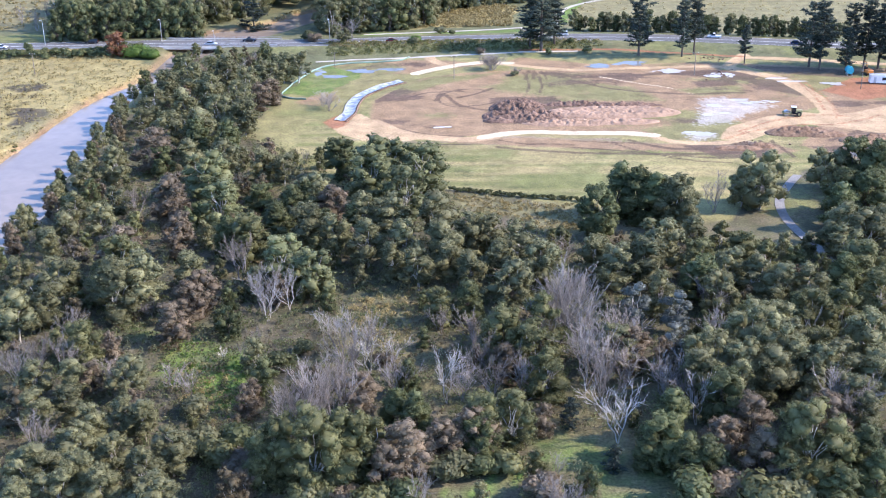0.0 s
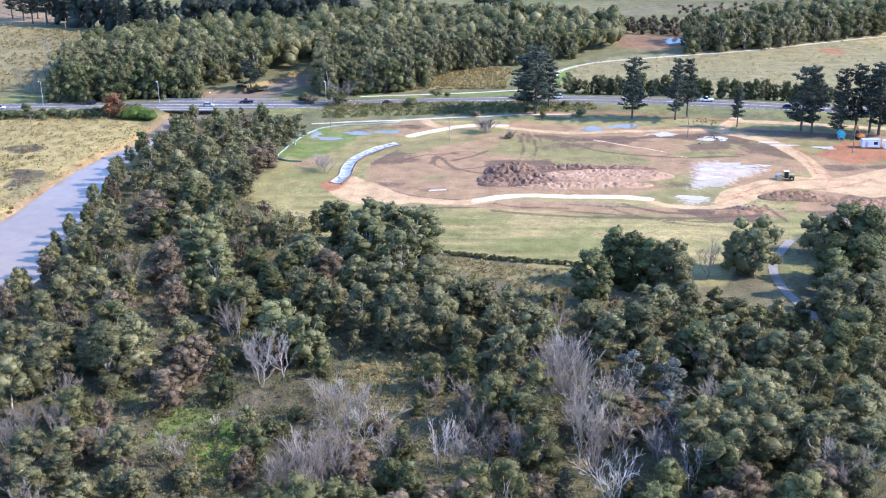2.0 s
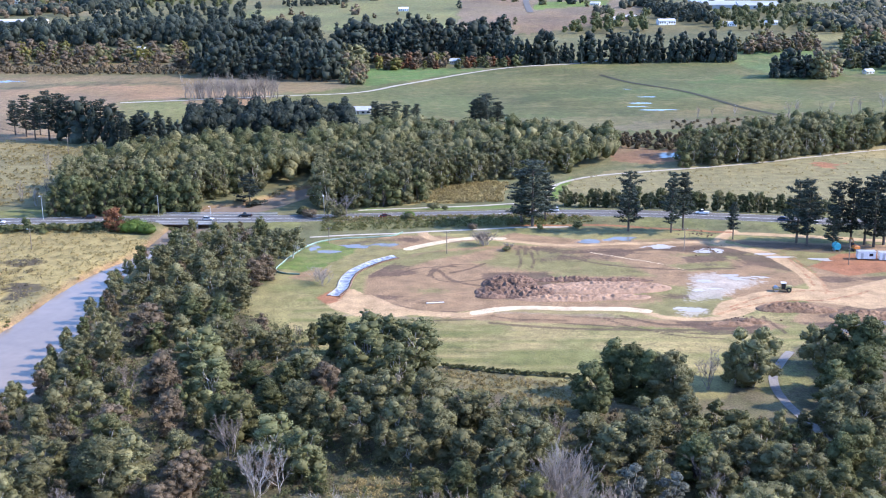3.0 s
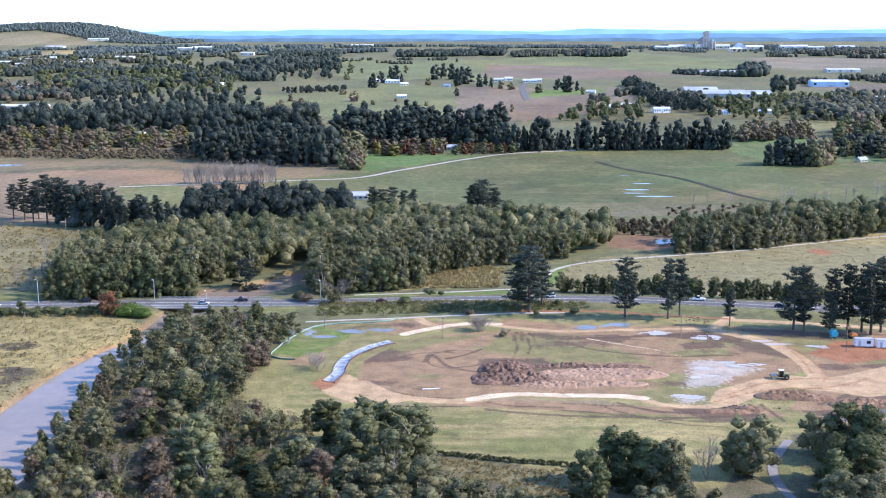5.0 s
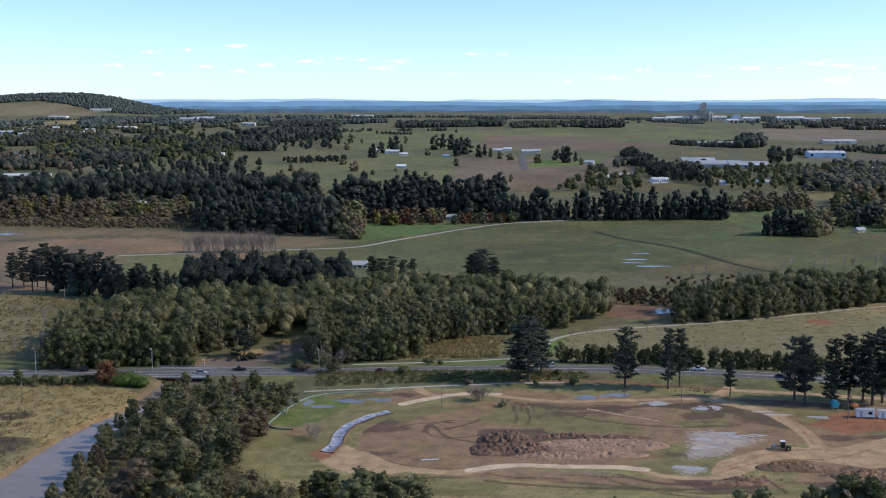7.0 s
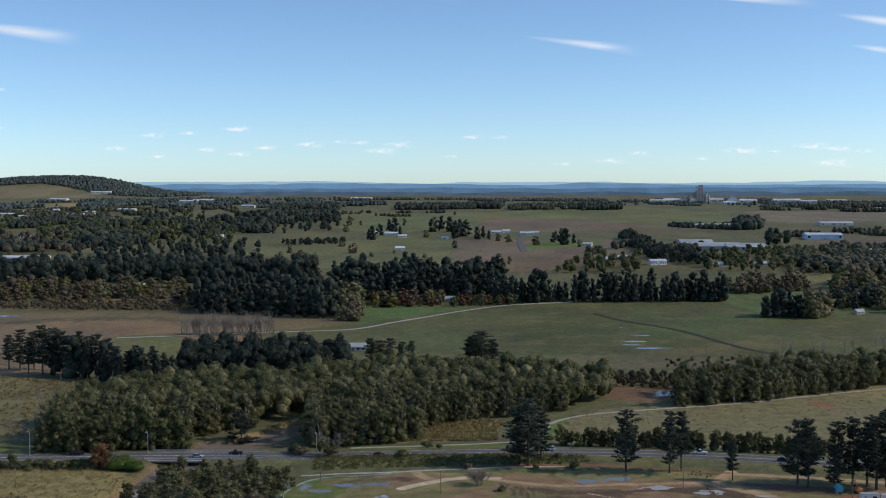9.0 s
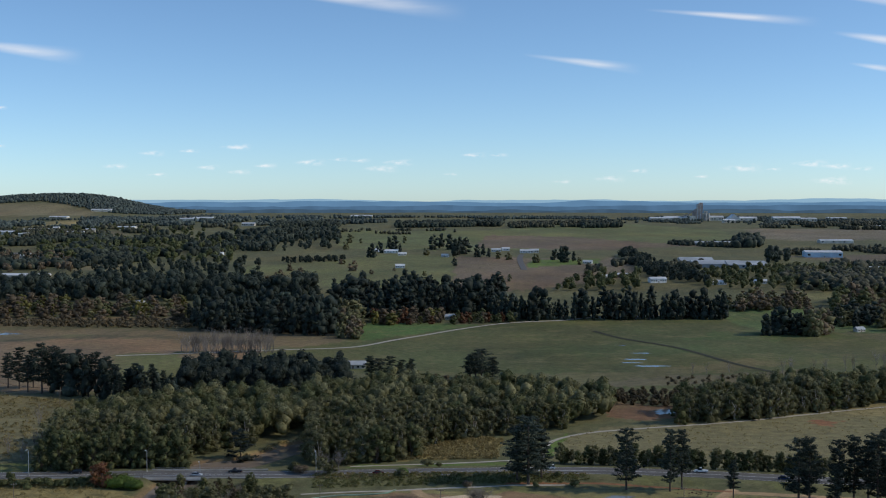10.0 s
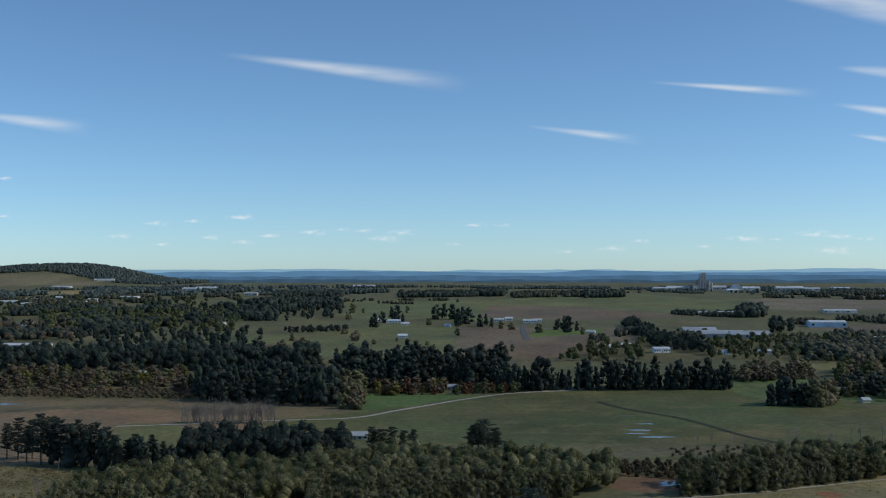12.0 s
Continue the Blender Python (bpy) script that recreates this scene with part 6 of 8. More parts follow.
def roller(x, y, heading):
    """A road roller: smooth drum in front, two tyres behind, cab between."""
    root = tagged(new("road_roller"), "olive-green road roller with a steel drum on ochre soil", "road roller")
    root.matrix_basis = pose(x, y, h_at(x, y), 0, 0, heading)
    part("drum", cylinder("drum", 0.78, 2.1, STEEL, "Y", 28, (2.0, 0, 0.78)), root, "smooth steel drum")
    part("drum_frame", boxes("drum_frame", [(2.0, -1.2, 0.85, 2.2, 0.18, 0.4), (2.0, 1.2, 0.85, 2.2, 0.18, 0.4), (3.05, 0, 0.85, 0.2, 2.5, 0.4), (0.85, 0, 0.95, 0.35, 2.5, 0.5)], YELLOW, 0.03), root)
    part("engine_hood", boxes("engine_hood", [(-1.7, 0, 1.45, 2.1, 1.7, 0.95)], YELLOW, 0.14), root)
    part("chassis", boxes("chassis", [(-0.7, 0, 0.85, 3.4, 1.3, 0.4)], RUBBER, 0.05), root)
    cab = part("cab", boxes("cab", [(-0.1, 0, 1.95, 1.35, 1.5, 1.5)], GLASS, 0.08), root, "dark glazed cab")
    part("cab_roof", boxes("cab_roof", [(-0.1, 0, 2.78, 1.6, 1.7, 0.14)], WHITE_PAINT, 0.04), cab)
    for px in (-0.75, 0.55):
        for py in (-0.74, 0.74):
            part("cab_post", boxes("cab_post", [(px, py, 1.95, 0.1, 0.1, 1.55)], YELLOW), cab)
    for py in (-0.95, 0.95):
        wheel = part("wheel", cylinder("wheel", 0.75, 0.55, RUBBER, "Y", 20, (-1.7, py, 0.75)), root)
        part("rim", cylinder("rim", 0.38, 0.58, YELLOW, "Y", 14, (-1.7, py, 0.75)), wheel)
    return root


x, y = [
    (104.3, 338.4),
][0]
roller(x, y, 172)


def site_hut(x, y, heading):
    root = tagged(new("site_hut"), "white portable site office with a dark window", "site hut", "site huts")
    root.matrix_basis = pose(x, y, h_at(x, y), 0, 0, heading)
    part("wall", boxes("wall", [(0, 0, 1.55, 6.0, 2.5, 2.5)], WHITE_PAINT, 0.05), root)
    part("roof", boxes("roof", [(0, 0, 2.86, 6.2, 2.7, 0.14)], GREY_SHEET, 0.03), root)
    part("window", boxes("window", [(1.4, -1.26, 1.75, 1.3, 0.06, 0.95)], GLASS), root)
    part("door", boxes("door", [(-1.6, -1.26, 1.35, 0.85, 0.06, 2.0)], GREY_SHEET), root)
    for px in (-2.6, 2.6):
        part("foot", boxes("foot", [(px, 0, 0.15, 0.3, 2.3, 0.4)], TIMBER), root)
    return root


for x, y in [
    (142.8, 374.5), (149.8, 373.6),
]:
    site_hut(x, y, -3)


def water_tank(x, y):
    root = tagged(new("water_tank"), "round turquoise plastic water tank on a frame", "water tank")
    root.matrix_basis = pose(x, y, h_at(x, y))
    part("tank", cylinder("tank", 1.25, 2.4, TURQUOISE, "Y", 24, (0, 0, 1.75)), root)
    part("hatch", cylinder("hatch", 0.3, 0.2, RUBBER, "Z", 12, (0, 0, 3.05)), root)
    part("frame", boxes("frame", [(-0.8, 0, 0.3, 0.2, 2.6, 0.7), (0.8, 0, 0.3, 0.2, 2.6, 0.7), (0, 0, 0.45, 1.8, 0.2, 0.2)], STEEL), root)
    return root


def digger(x, y, heading):
    root = tagged(new("excavator"), "orange excavator with a folded boom", "excavator")
    root.matrix_basis = pose(x, y, h_at(x, y), 0, 0, heading)
    for py in (-1.0, 1.0):
        part("track", boxes("track", [(0, py, 0.42, 3.6, 0.5, 0.84)], RUBBER, 0.25), root)
    part("body", boxes("body", [(-0.5, 0, 1.45, 2.9, 2.3, 1.0)], ORANGE, 0.12), root)
    part("cab", boxes("cab", [(0.55, 0.65, 1.95, 1.3, 1.0, 1.7)], GLASS, 0.08), root)
    boom = Tubes()
    boom.limb([(0.9, -0.3, 1.5), (2.0, -0.3, 3.8), (3.6, -0.3, 3.9)], 0.24, 0.2, 4)
    part("boom", boom.mesh("boom", ORANGE), root)
    arm = Tubes()
    arm.limb([(3.5, -0.3, 4.0), (3.0, -0.3, 1.2)], 0.2, 0.14, 4)
    part("arm", arm.mesh("arm", ORANGE), root)
    part("bucket", boxes("bucket", [(2.8, -0.3, 0.75, 0.9, 0.9, 0.8)], STEEL, 0.15), root)
    return root


x, y = [
    (136.6, 385.9),
][0]
water_tank(x, y)
x, y = [
    (142.9, 385.9),
][0]
digger(x, y, 100)
for x, y in [
    (134.7, 367.7),
]:
    power_pole(x, y, 9)

# rocks and rubble on the site
rng = np.random.default_rng(8)
bits = []
for cx, cy, spread, count in [
    (93.2, 410.2, 3, 26), (87.4, 309.4, 4, 16), (93.6, 387.7, 3, 14),
]:
    for _ in range(int(count)):
        x, y = cx + rng.normal() * spread, cy + rng.normal() * spread
        s = rng.uniform(0.2, 0.55)
        bits.append((x, y, h_at(x, y) + s * 0.25, s * rng.uniform(0.8, 1.6), s, s * 0.8))
tagged(new("rubble", boxes("rubble", bits, SPOIL, 0.04)), "brown rubble and clods scattered over the site", "rubble", kind="stuff")


# ---- trees along the highway and beyond ----
ROADSIDE = "trees along the highway"
plant_all("c", [
    (33.4, 423.8, 26), (29.5, 428.2, 21), (38.8, 429.7, 19),
], ROADSIDE, 1.3)
plant_all("c", [
    (68.6, 415.1, 23), (84.1, 412.7, 23), (89.1, 416.1, 22),
    (125.9, 396.9, 23), (128.4, 392.8, 24),
], ROADSIDE, 0.98)
plant_all("c", [
    (104.5, 402.4, 14), (140.9, 399.6, 22), (145.3, 396.9, 24), (149.1, 393.7, 23), (151.3, 390.6, 26), (156, 393.7, 27),
    (158.5, 390.1, 26), (136.8, 390.6, 15),
], ROADSIDE, 0.98)
row_a, row_b = [
    (47.5, 457.8), (151.5, 438.2),
]
for k in range(46):
    s = k / 45
    x, y = row_a[0] + (row_b[0] - row_a[0]) * s + rng.normal() * 0.8, row_a[1] + (row_b[1] - row_a[1]) * s + rng.normal() * 1.2
    plant("d" if k % 3 else "g", x, y, rng.uniform(6.0, 9.5), ROADSIDE, stretch=1.0)
plant_all("t", [
    (-125.2, 420.7, 9),
], ROADSIDE)
plant_all("l", [
    (-117.7, 418.8, 5), (-113, 416.8, 4), (-14.3, 436, 2.5),
], ROADSIDE)
plant_all("s", [
    (-14.2, 432, 3), (44.8, 431.5, 2.5), (-55.6, 440, 4), (-52.9, 436, 4), (21.7, 388.6, 2), (36.1, 419.2, 2.5),
    (50.7, 420.7, 3), (10.6, 419.2, 3), (-4.6, 451.3, 3.5), (0, 449.2, 2),
], ROADSIDE)
plant_all("b", [
    (13.7, 396.2, 5.5), (13.3, 397.6, 5), (12.2, 396.6, 4.6), (14.9, 397, 5), (13.9, 395.4, 4.4), (21.8, 389.9, 3), (22, 390.2, 2.6), (-39.6, 349.5, 5), (-41.3, 351.9, 5), (-38.7, 347.1, 4),
    (-40, 439.5, 8),
], ROADSIDE, 2.0)
plant_all("g", [
    (-43.5, 434, 7), (-40.6, 434, 6),
], ROADSIDE)
plant_all("f", [
    (-81.7, 469.5, 15),
], ROADSIDE)

kind("m", "woodland_eucalyptus", "grey-green eucalyptus at the edge of the far wood", 14, [
    lambda q: broadleaf(131, 14, 8.6, GUM, BARK, leaf=0.45, count=1500, lobes=36, bare_stem=0.12, flat=1.1), lambda q: broadleaf(132, 14, 7.6, GUM, BARK, leaf=0.45, count=1400, lobes=30, bare_stem=0.1, flat=1.2),
    lambda q: broadleaf(133, 14, 7.6, OLIVE, BARK, leaf=0.45, count=1400, lobes=30, bare_stem=0.1, flat=1.1), lambda q: broadleaf(134, 14, 8, DARK, DARK_BARK, leaf=0.45, count=1400, lobes=32, bare_stem=0.06, flat=1.2),
    lambda q: broadleaf(135, 14, 7, GUM, BARK, leaf=0.45, count=1300, lobes=28, bare_stem=0.2, flat=1.2)])
kind("k", "woodland_casuarina", "dark green tree at the edge of the far wood", 14, [
    lambda q: broadleaf(136, 14, 6.6, DARK, DARK_BARK, leaf=0.45, count=1400, lobes=32, bare_stem=0.05, low=0.3, flat=1.3),
    lambda q: broadleaf(137, 14, 7.4, DARK, DARK_BARK, leaf=0.45, count=1400, lobes=32, bare_stem=0.08, flat=1.3)])
kind("n", "bare_poplar", "slender leafless grey poplar", 15, [
    lambda q: bare_tree(141, 15, 3, TWIGS, 1.0, 2, 2), lambda q: bare_tree(142, 15, 3, TWIGS, 1.0, 2, 3)], ("trunk", "twig_crown"))
BEYOND = "trees of the wood beyond the highway"
wood_a = [
    (-155.6, 437.7), (-141.3, 439.2), (-101.3, 450.5), (-101.5, 472.8), (-90.6, 483.8), (-82.3, 491.6), (-61.8, 525),
    (-64.2, 570.3), (-109.2, 583.6), (-168.9, 542.8), (-166.9, 503.7),
]
wood_b = [
    (-51.5, 452.5), (-40.1, 456.2), (-13, 462), (-6.4, 482.7), (18.6, 509.5), (31.6, 515.4), (58.7, 528.6), (82.6, 556.7),
    (85.7, 587.6), (37.5, 613.2), (-23.7, 622.5), (-64.2, 596.5), (-60.2, 522.6),
]
wood_c = [
    (112.2, 539), (150.8, 547.8), (181.3, 566.4), (233.7, 593.8), (301.4, 616), (316.2, 646.6), (251.5, 639.2), (193.3, 623.9),
    (122, 573),
]
wood_rng = np.random.default_rng(41)
rest = []
for outline, limit in ((wood_a, 420), (wood_b, 700), (wood_c, 260)):
    wx, wy = spots_in(outline, 9000, wood_rng)
    spots = sorted(spaced(wx, wy, 5.4, limit), key=lambda q: q[1])
    front = len(spots) // 3
    for k, (x, y) in enumerate(spots):
        tall = wood_rng.uniform(11, 17)
        if k < front:
            plant("k" if outline is wood_a and y < 462 and x < -80 else "m", x, y, tall, BEYOND, stretch=1.3)
        else:
            rest.append((x, y, h_at(x, y), tall, wood_rng.uniform(7.5, 11)))
rest = np.array(rest)
turn = wood_rng.integers(0, 8, len(rest))
for codes, mat, label in (((0, 1, 2), GUM, "dense grey-green eucalyptus wood beyond the highway"), ((3, 4), OLIVE, "olive-green trees in the wood beyond the highway"),
                          ((5, 6, 7), DARK, "dark green trees in the wood beyond the highway")):
    scatter_leaves("woodland", rest[np.isin(turn, codes)], mat, 470, 0.66, label, "woodland", spread=0.35, solid=True)

PINES, GARDENS = "dark pines beyond the wood", "trees of the far gardens"
plant_all("c", [
    (-236.4, 642.8, 24), (-218.4, 627.5, 28), (-214.8, 632.6, 26), (-206.8, 625.3, 25), (-197.5, 625.3, 25), (-187.2, 621.7, 24),
    (-179.3, 618.2, 22), (-245, 648.8, 20), (-173.2, 610.4, 19), (-161.7, 606.9, 20), (-153.5, 610.4, 19), (-194, 628.9, 22),
    (-166.2, 606.9, 17), (-228, 632.6, 21), (-204.5, 632.6, 22), (-230.6, 648.8, 22), (-148.3, 613.9, 15), (-156, 604, 16), (-168.5, 600.5, 15),
], PINES, 1.1)
plant_all("c", [
    (-40.5, 671.6, 15), (-28.9, 671.6, 15), (-16.5, 682.5, 12), (18.4, 671.6, 16), (25.5, 682.5, 18), (31.5, 666.2, 15),
    (-58.8, 671.6, 16), (-35.4, 668.5, 14), (-22.2, 670.8, 13), (21.7, 671.6, 17),
], PINES, 1.6)
plant_all("n", [
    (-173.9, 794.5, 16), (-169.3, 800.9, 18), (-163.3, 794.5, 16), (-159.4, 800.9, 19), (-153, 794.5, 17), (-149.5, 800.9, 17),
    (-143.6, 794.5, 19), (-139.6, 800.9, 18), (-133.8, 797.2, 17), (-129.5, 800, 16), (-125.4, 803.7, 18), (-120.6, 806.5, 15),
    (-173.3, 806.5, 14), (-153.8, 813, 15), (-133.6, 813, 14),
], "row of bare poplars", 1.4)
plant_all("n", [
    (-168.2, 475.5, 12), (-164, 473.3, 11), (-169.4, 503.7, 12), (-163.2, 500.2, 12), (-160.6, 507.7, 13), (-155.6, 507.7, 12),
    (-149.4, 503.7, 11), (-180, 475.5, 10), (-170.2, 464.7, 10), (-188.1, 536, 12),
], "bare trees in the reeds", 1.6)
plant_all("n", [
    (155.5, 698.4, 8), (164.1, 698.4, 8), (179.2, 703.2, 8), (209.6, 693.6, 12), (216.2, 698.4, 12), (232.5, 705.7, 10),
    (240.3, 708.1, 10), (254.1, 712.2, 12), (261.2, 717.1, 10), (275.5, 717.1, 13), (282.8, 722.1, 11),
], "bare trees by the ditch", 1.3)


kind("P", "far_pine", "tall dark pine with a dense rounded crown", 24, [
    lambda q: broadleaf(171, 24, 13, PINE, DARK_BARK, leaf=0.75, count=660, lobes=30, bare_stem=0.1, flat=1.1, low=0.4, clump=0.17),
    lambda q: broadleaf(172, 24, 11, PINE, DARK_BARK, leaf=0.75, count=600, lobes=28, bare_stem=0.14, flat=1.3, low=0.35, clump=0.18),
    lambda q: broadleaf(173, 24, 15, PINE, DARK_BARK, leaf=0.75, count=720, lobes=32, bare_stem=0.08, flat=1.0, clump=0.16),
    lambda q: broadleaf(174, 24, 9, PINE, DARK_BARK, leaf=0.75, count=560, lobes=26, bare_stem=0.2, flat=1.5, low=0.3, clump=0.2)])
for code, name, label, mat, shapes in (
        ("B", "garden_tree", "brown half-bare garden tree with fine twigs", RUSSET, ((181, 10), (182, 8))), ("G", "paddock_eucalyptus", "grey-green eucalyptus in the paddocks", GUM, ((183, 9), (184, 7))),
        ("Y", "yellowing_tree", "yellow-green garden tree with thinning leaves", LEMON, ((185, 8), (186, 5))), ("R", "autumn_tree", "rust-red autumn tree in a garden", RED_LEAF, ((187, 8), (188, 9))),
        ("D", "garden_evergreen", "dark green evergreen in a garden", DARK, ((189, 8), (190, 5)))):
    kind(code, name, label, 12, [lambda q, a=a, m=mat: broadleaf(a[0], 12, a[1], m, DARK_BARK, leaf=0.61, count=480, lobes=26, bare_stem=0.08, flat=1.0, clump=0.17) for a in shapes])


def grove(outline, tall, gap, codes, limit, seed, group, stretch=1.25):
    """Single trees of mixed kinds inside an outline."""
    r = np.random.default_rng(seed)
    gx_, gy_ = spots_in(outline, limit * 14, r)
    for x, y in spaced(gx_, gy_, gap, limit):
        plant(codes[r.integers(len(codes))], x, y, tall * r.uniform(0.55, 1.25), group, stretch=stretch * r.uniform(0.9, 1.35))


for k in range(34):
    plant("n", -180 + 62 * k / 33 + wood_rng.normal() * 1.2, 801 + wood_rng.normal() * 5 + 0.12 * k, wood_rng.uniform(12, 18), "row of bare poplars", stretch=1.6)


def belt(outline, tall, gap, mat, per, leaf, label, limit=400, wide=0.55, seed=1, spread=0.3):
    """A far belt of trees as one mesh."""
    r = np.random.default_rng(seed)
    bx_, by_ = spots_in(outline, limit * 12, r)
    s = np.array(spaced(bx_, by_, gap, limit))
    k = r.uniform(0.75, 1.12, len(s)) * tall
    spots = np.stack([s[:, 0], s[:, 1], height(s[:, 0], s[:, 1]), k, k * wide * r.uniform(0.8, 1.25, len(s))], -1)
    return scatter_leaves("tree_belt", spots, mat, per, leaf, label, "woodland", spread=spread, solid=True)


def pine_belt(outline, tall, gap, limit=300, seed=1, per=260, leaf=1.2):
    return belt(outline, tall, gap, PINE, per, leaf, "belt of tall dark pines", limit, 0.62, seed, 0.15)


pine_belt([
    (-145.8, 636.2), (-102.6, 632.6), (-49.8, 639.9), (-57.1, 690.4), (-111.9, 690.4), (-151, 681.7),
], 15.5, 5.5, 120, 2, 330, 0.9)
grove([
    (46.6, 1010.6), (256, 1016.4), (260.7, 1035.3), (47.7, 1033),
], 23, 7.0, "P", 110, 3, PINES, 0.85)
grove([
    (-200, 938), (-148, 916), (-93, 902), (-84, 930), (-109.1, 1016.4), (-225.3, 1030.6),
], 24, 9, "P", 110, 4, PINES, 1.1)
grove([
    (-94.6, 1023.5), (53.5, 1046.1), (58.6, 1148.4), (-104.7, 1132.6),
], 25, 10, "P", 130, 5, PINES, 1.1)
grove([
    (257.3, 901.7), (289.9, 901.7), (295, 924.9), (263.8, 924.9),
], 20, 6, "P", 18, 6, PINES, 1.0)
pine_belt([
    (-487.3, 1124.8), (-189.9, 1140.5), (-206, 1237.6), (-532.2, 1229.1),
], 22, 11, 260, 7)
pine_belt([
    (-189.9, 1140.5), (-125, 1165.7), (-132.6, 1237.6), (-204.4, 1227.7),
], 21, 10, 70, 14)
pine_belt([
    (-450.4, 1368), (-315.2, 1338.4), (-234.4, 1368), (-224.4, 1481.1), (-273.9, 1554.5), (-478.9, 1500),
], 14, 13, 70, 15, 130, 1.3)
pine_belt([
    (-633.4, 1464.1), (-493.6, 1500), (-567.8, 1726.2), (-737, 1704.5),
], 12, 17, 50, 16, 100, 1.5)
pine_belt([
    (264, 1679.1), (250.8, 1358.6), (294.2, 1256.3), (303.8, 1297.4), (280.7, 1462.5), (287.8, 1748.2),
], 15, 9, 90, 10, 90, 1.8)
pine_belt([
    (447.8, 1552.7), (474.7, 1552.7), (493, 1612.8), (465.1, 1612.8),
], 20, 12, 8, 11, 90, 2.0)
pine_belt([
    (-380.6, 1726.2), (-159.4, 1826.4), (-191.8, 2198.4), (-456.3, 2070.6),
], 15, 18, 90, 12, 90, 1.8)
pine_belt([
    (-212.5, 1554.5), (-130.5, 1583.4), (-133.9, 1625.9), (-219.4, 1605.4),
], 8, 6, 40, 13, 70, 1.5)
grove([
    (-441.1, 1017.6), (-222.1, 1004.8), (-241.8, 1094.2), (-474.1, 1094.2),
], 13, 11, "BBBBGYDB", 85, 21, GARDENS)
grove([
    (-451.3, 1041.3), (-227.8, 1030.6), (-243.4, 1101.7), (-477.3, 1101.7),
], 12, 18, "YYDB", 30, 22, GARDENS)
grove([
    (-77.4, 884.3), (-59.2, 873.1), (-70.4, 1040.1), (-91, 1040.1),
], 18, 8, "GGGB", 26, 23, GARDENS, 1.1)
grove([
    (-58.9, 977.4), (1.6, 986.5), (1.6, 1027), (-61.7, 1023.5),
], 10, 8, "BBYR", 30, 24, GARDENS)
grove([
    (-42.8, 996.7), (66.2, 1003.7), (67.5, 1023.5), (-44, 1023.5),
], 8.5, 12, "RRBD", 16, 25, GARDENS)
grove([
    (11.3, 981.9), (66, 1000.2), (67.5, 1023.5), (11.7, 1016.4),
], 8.5, 7, "DDDR", 24, 26, GARDENS)
grove([
    (287.3, 893.5), (302.8, 893.5), (314, 933.4), (300.1, 933.4),
], 18, 6, "GGB", 10, 27, GARDENS, 1.0)
grove([
    (329.5, 958.5), (416.5, 909), (451.2, 985.3), (354.4, 1016.4),
], 18, 9, "PPPG", 40, 28, GARDENS, 1.2)
grove([
    (353.7, 1029.4), (464.9, 1015.3), (508.2, 1110.7), (400.9, 1151),
], 15, 10, "BBGD", 60, 29, GARDENS, 1.2)
grove([
    (262.4, 1063.1), (348.9, 1077.9), (368.6, 1139.2), (284.7, 1131.3),
], 13, 10, "BBGG", 50, 30, GARDENS, 1.2)
belt([
    (285.5, 1231.9), (439.1, 1226.3), (530.5, 1462.5), (400.2, 1462.5), (323.4, 1396.6),
], 10, 12, DARK, 90, 1.5, "trees round the sheds", 150, 0.75, 31)
belt([
    (351.6, 1217.8), (526.6, 1151), (638.3, 1396.6), (443.2, 1437.4),
], 11, 15, GUM, 80, 1.5, "grey-green trees round the sheds", 110, 0.75, 32)
belt([
    (121.6, 1209.4), (212.9, 1217.8), (233.5, 1336.9), (172.2, 1323.1),
], 14, 14, DARK, 100, 1.7, "trees by the railway", 40, 0.7, 33)
belt([
    (-402.1, 1517.3), (-273.9, 1554.5), (-355.4, 2018.8), (-514, 1941.3),
], 14, 13, DARK, 90, 1.9, "mixed dark trees on the slope", 70, 0.8, 36)
belt([
    (-556.8, 1574.3), (-422.4, 1594.4), (-548.2, 2070.6), (-660.7, 1868.9),
], 13, 15, DARK, 80, 2.0, "dark trees on the edge of town", 70, 0.8, 38)
belt([
    (-605.7, 1399.9), (-451.7, 1414.4), (-536.5, 1681.1), (-726.9, 1681.1),
], 11, 17, RUSSET, 80, 1.9, "garden trees on the edge of town", 80, 0.8, 39)
belt([
    (-768.1, 1776.6), (-548.2, 2070.6), (-386.9, 2198.4), (-420.8, 2391.1), (-736.9, 2591.8), (-976.4, 2260),
], 11, 24, DARK, 60, 2.4, "trees among the roofs of the town", 110, 0.9, 40)


plant_all("P", [
    (-190, 618, 21), (-180, 612, 20), (-171, 606, 18), (-159, 604, 19), (-150.5, 607, 17), (-200, 622, 22), (-212, 628, 22), (-144, 612, 14), (-165, 612, 18),
], PINES, 1.0)
SLOPE = "single trees on the far slope"
plant_all("P", [
    (-96, 1659, 20), (-102, 1659, 15), (-90, 1751, 18), (-80, 1826, 22), (-71, 1826, 22), (-60, 1750, 14), (-8, 1824, 24), (5, 1851, 26), (18, 1823, 24),
    (30, 1700, 27), (39, 1723, 26), (25, 1667, 29), (56, 1666, 18), (66, 1699, 17), (163, 1610, 16), (167, 1570, 24), (173, 1570, 22), (187, 1589, 14),
    (21, 1516, 11), (72, 1655, 15),
], SLOPE, 1.35)
plant_all("G", [
    (-155, 2003, 18), (-148, 1828, 13), (-60, 2000, 14), (-19, 1702, 12), (85, 1633, 12), (133, 1561, 13), (188, 1531, 11), (-17, 1369, 6), (-127, 1538, 6),
    (98, 1612, 11), (-207, 2037, 10), (-209, 2258, 7), (-137, 2002, 9), (71, 1287, 8), (80, 1297, 9),
], SLOPE, 1.35)
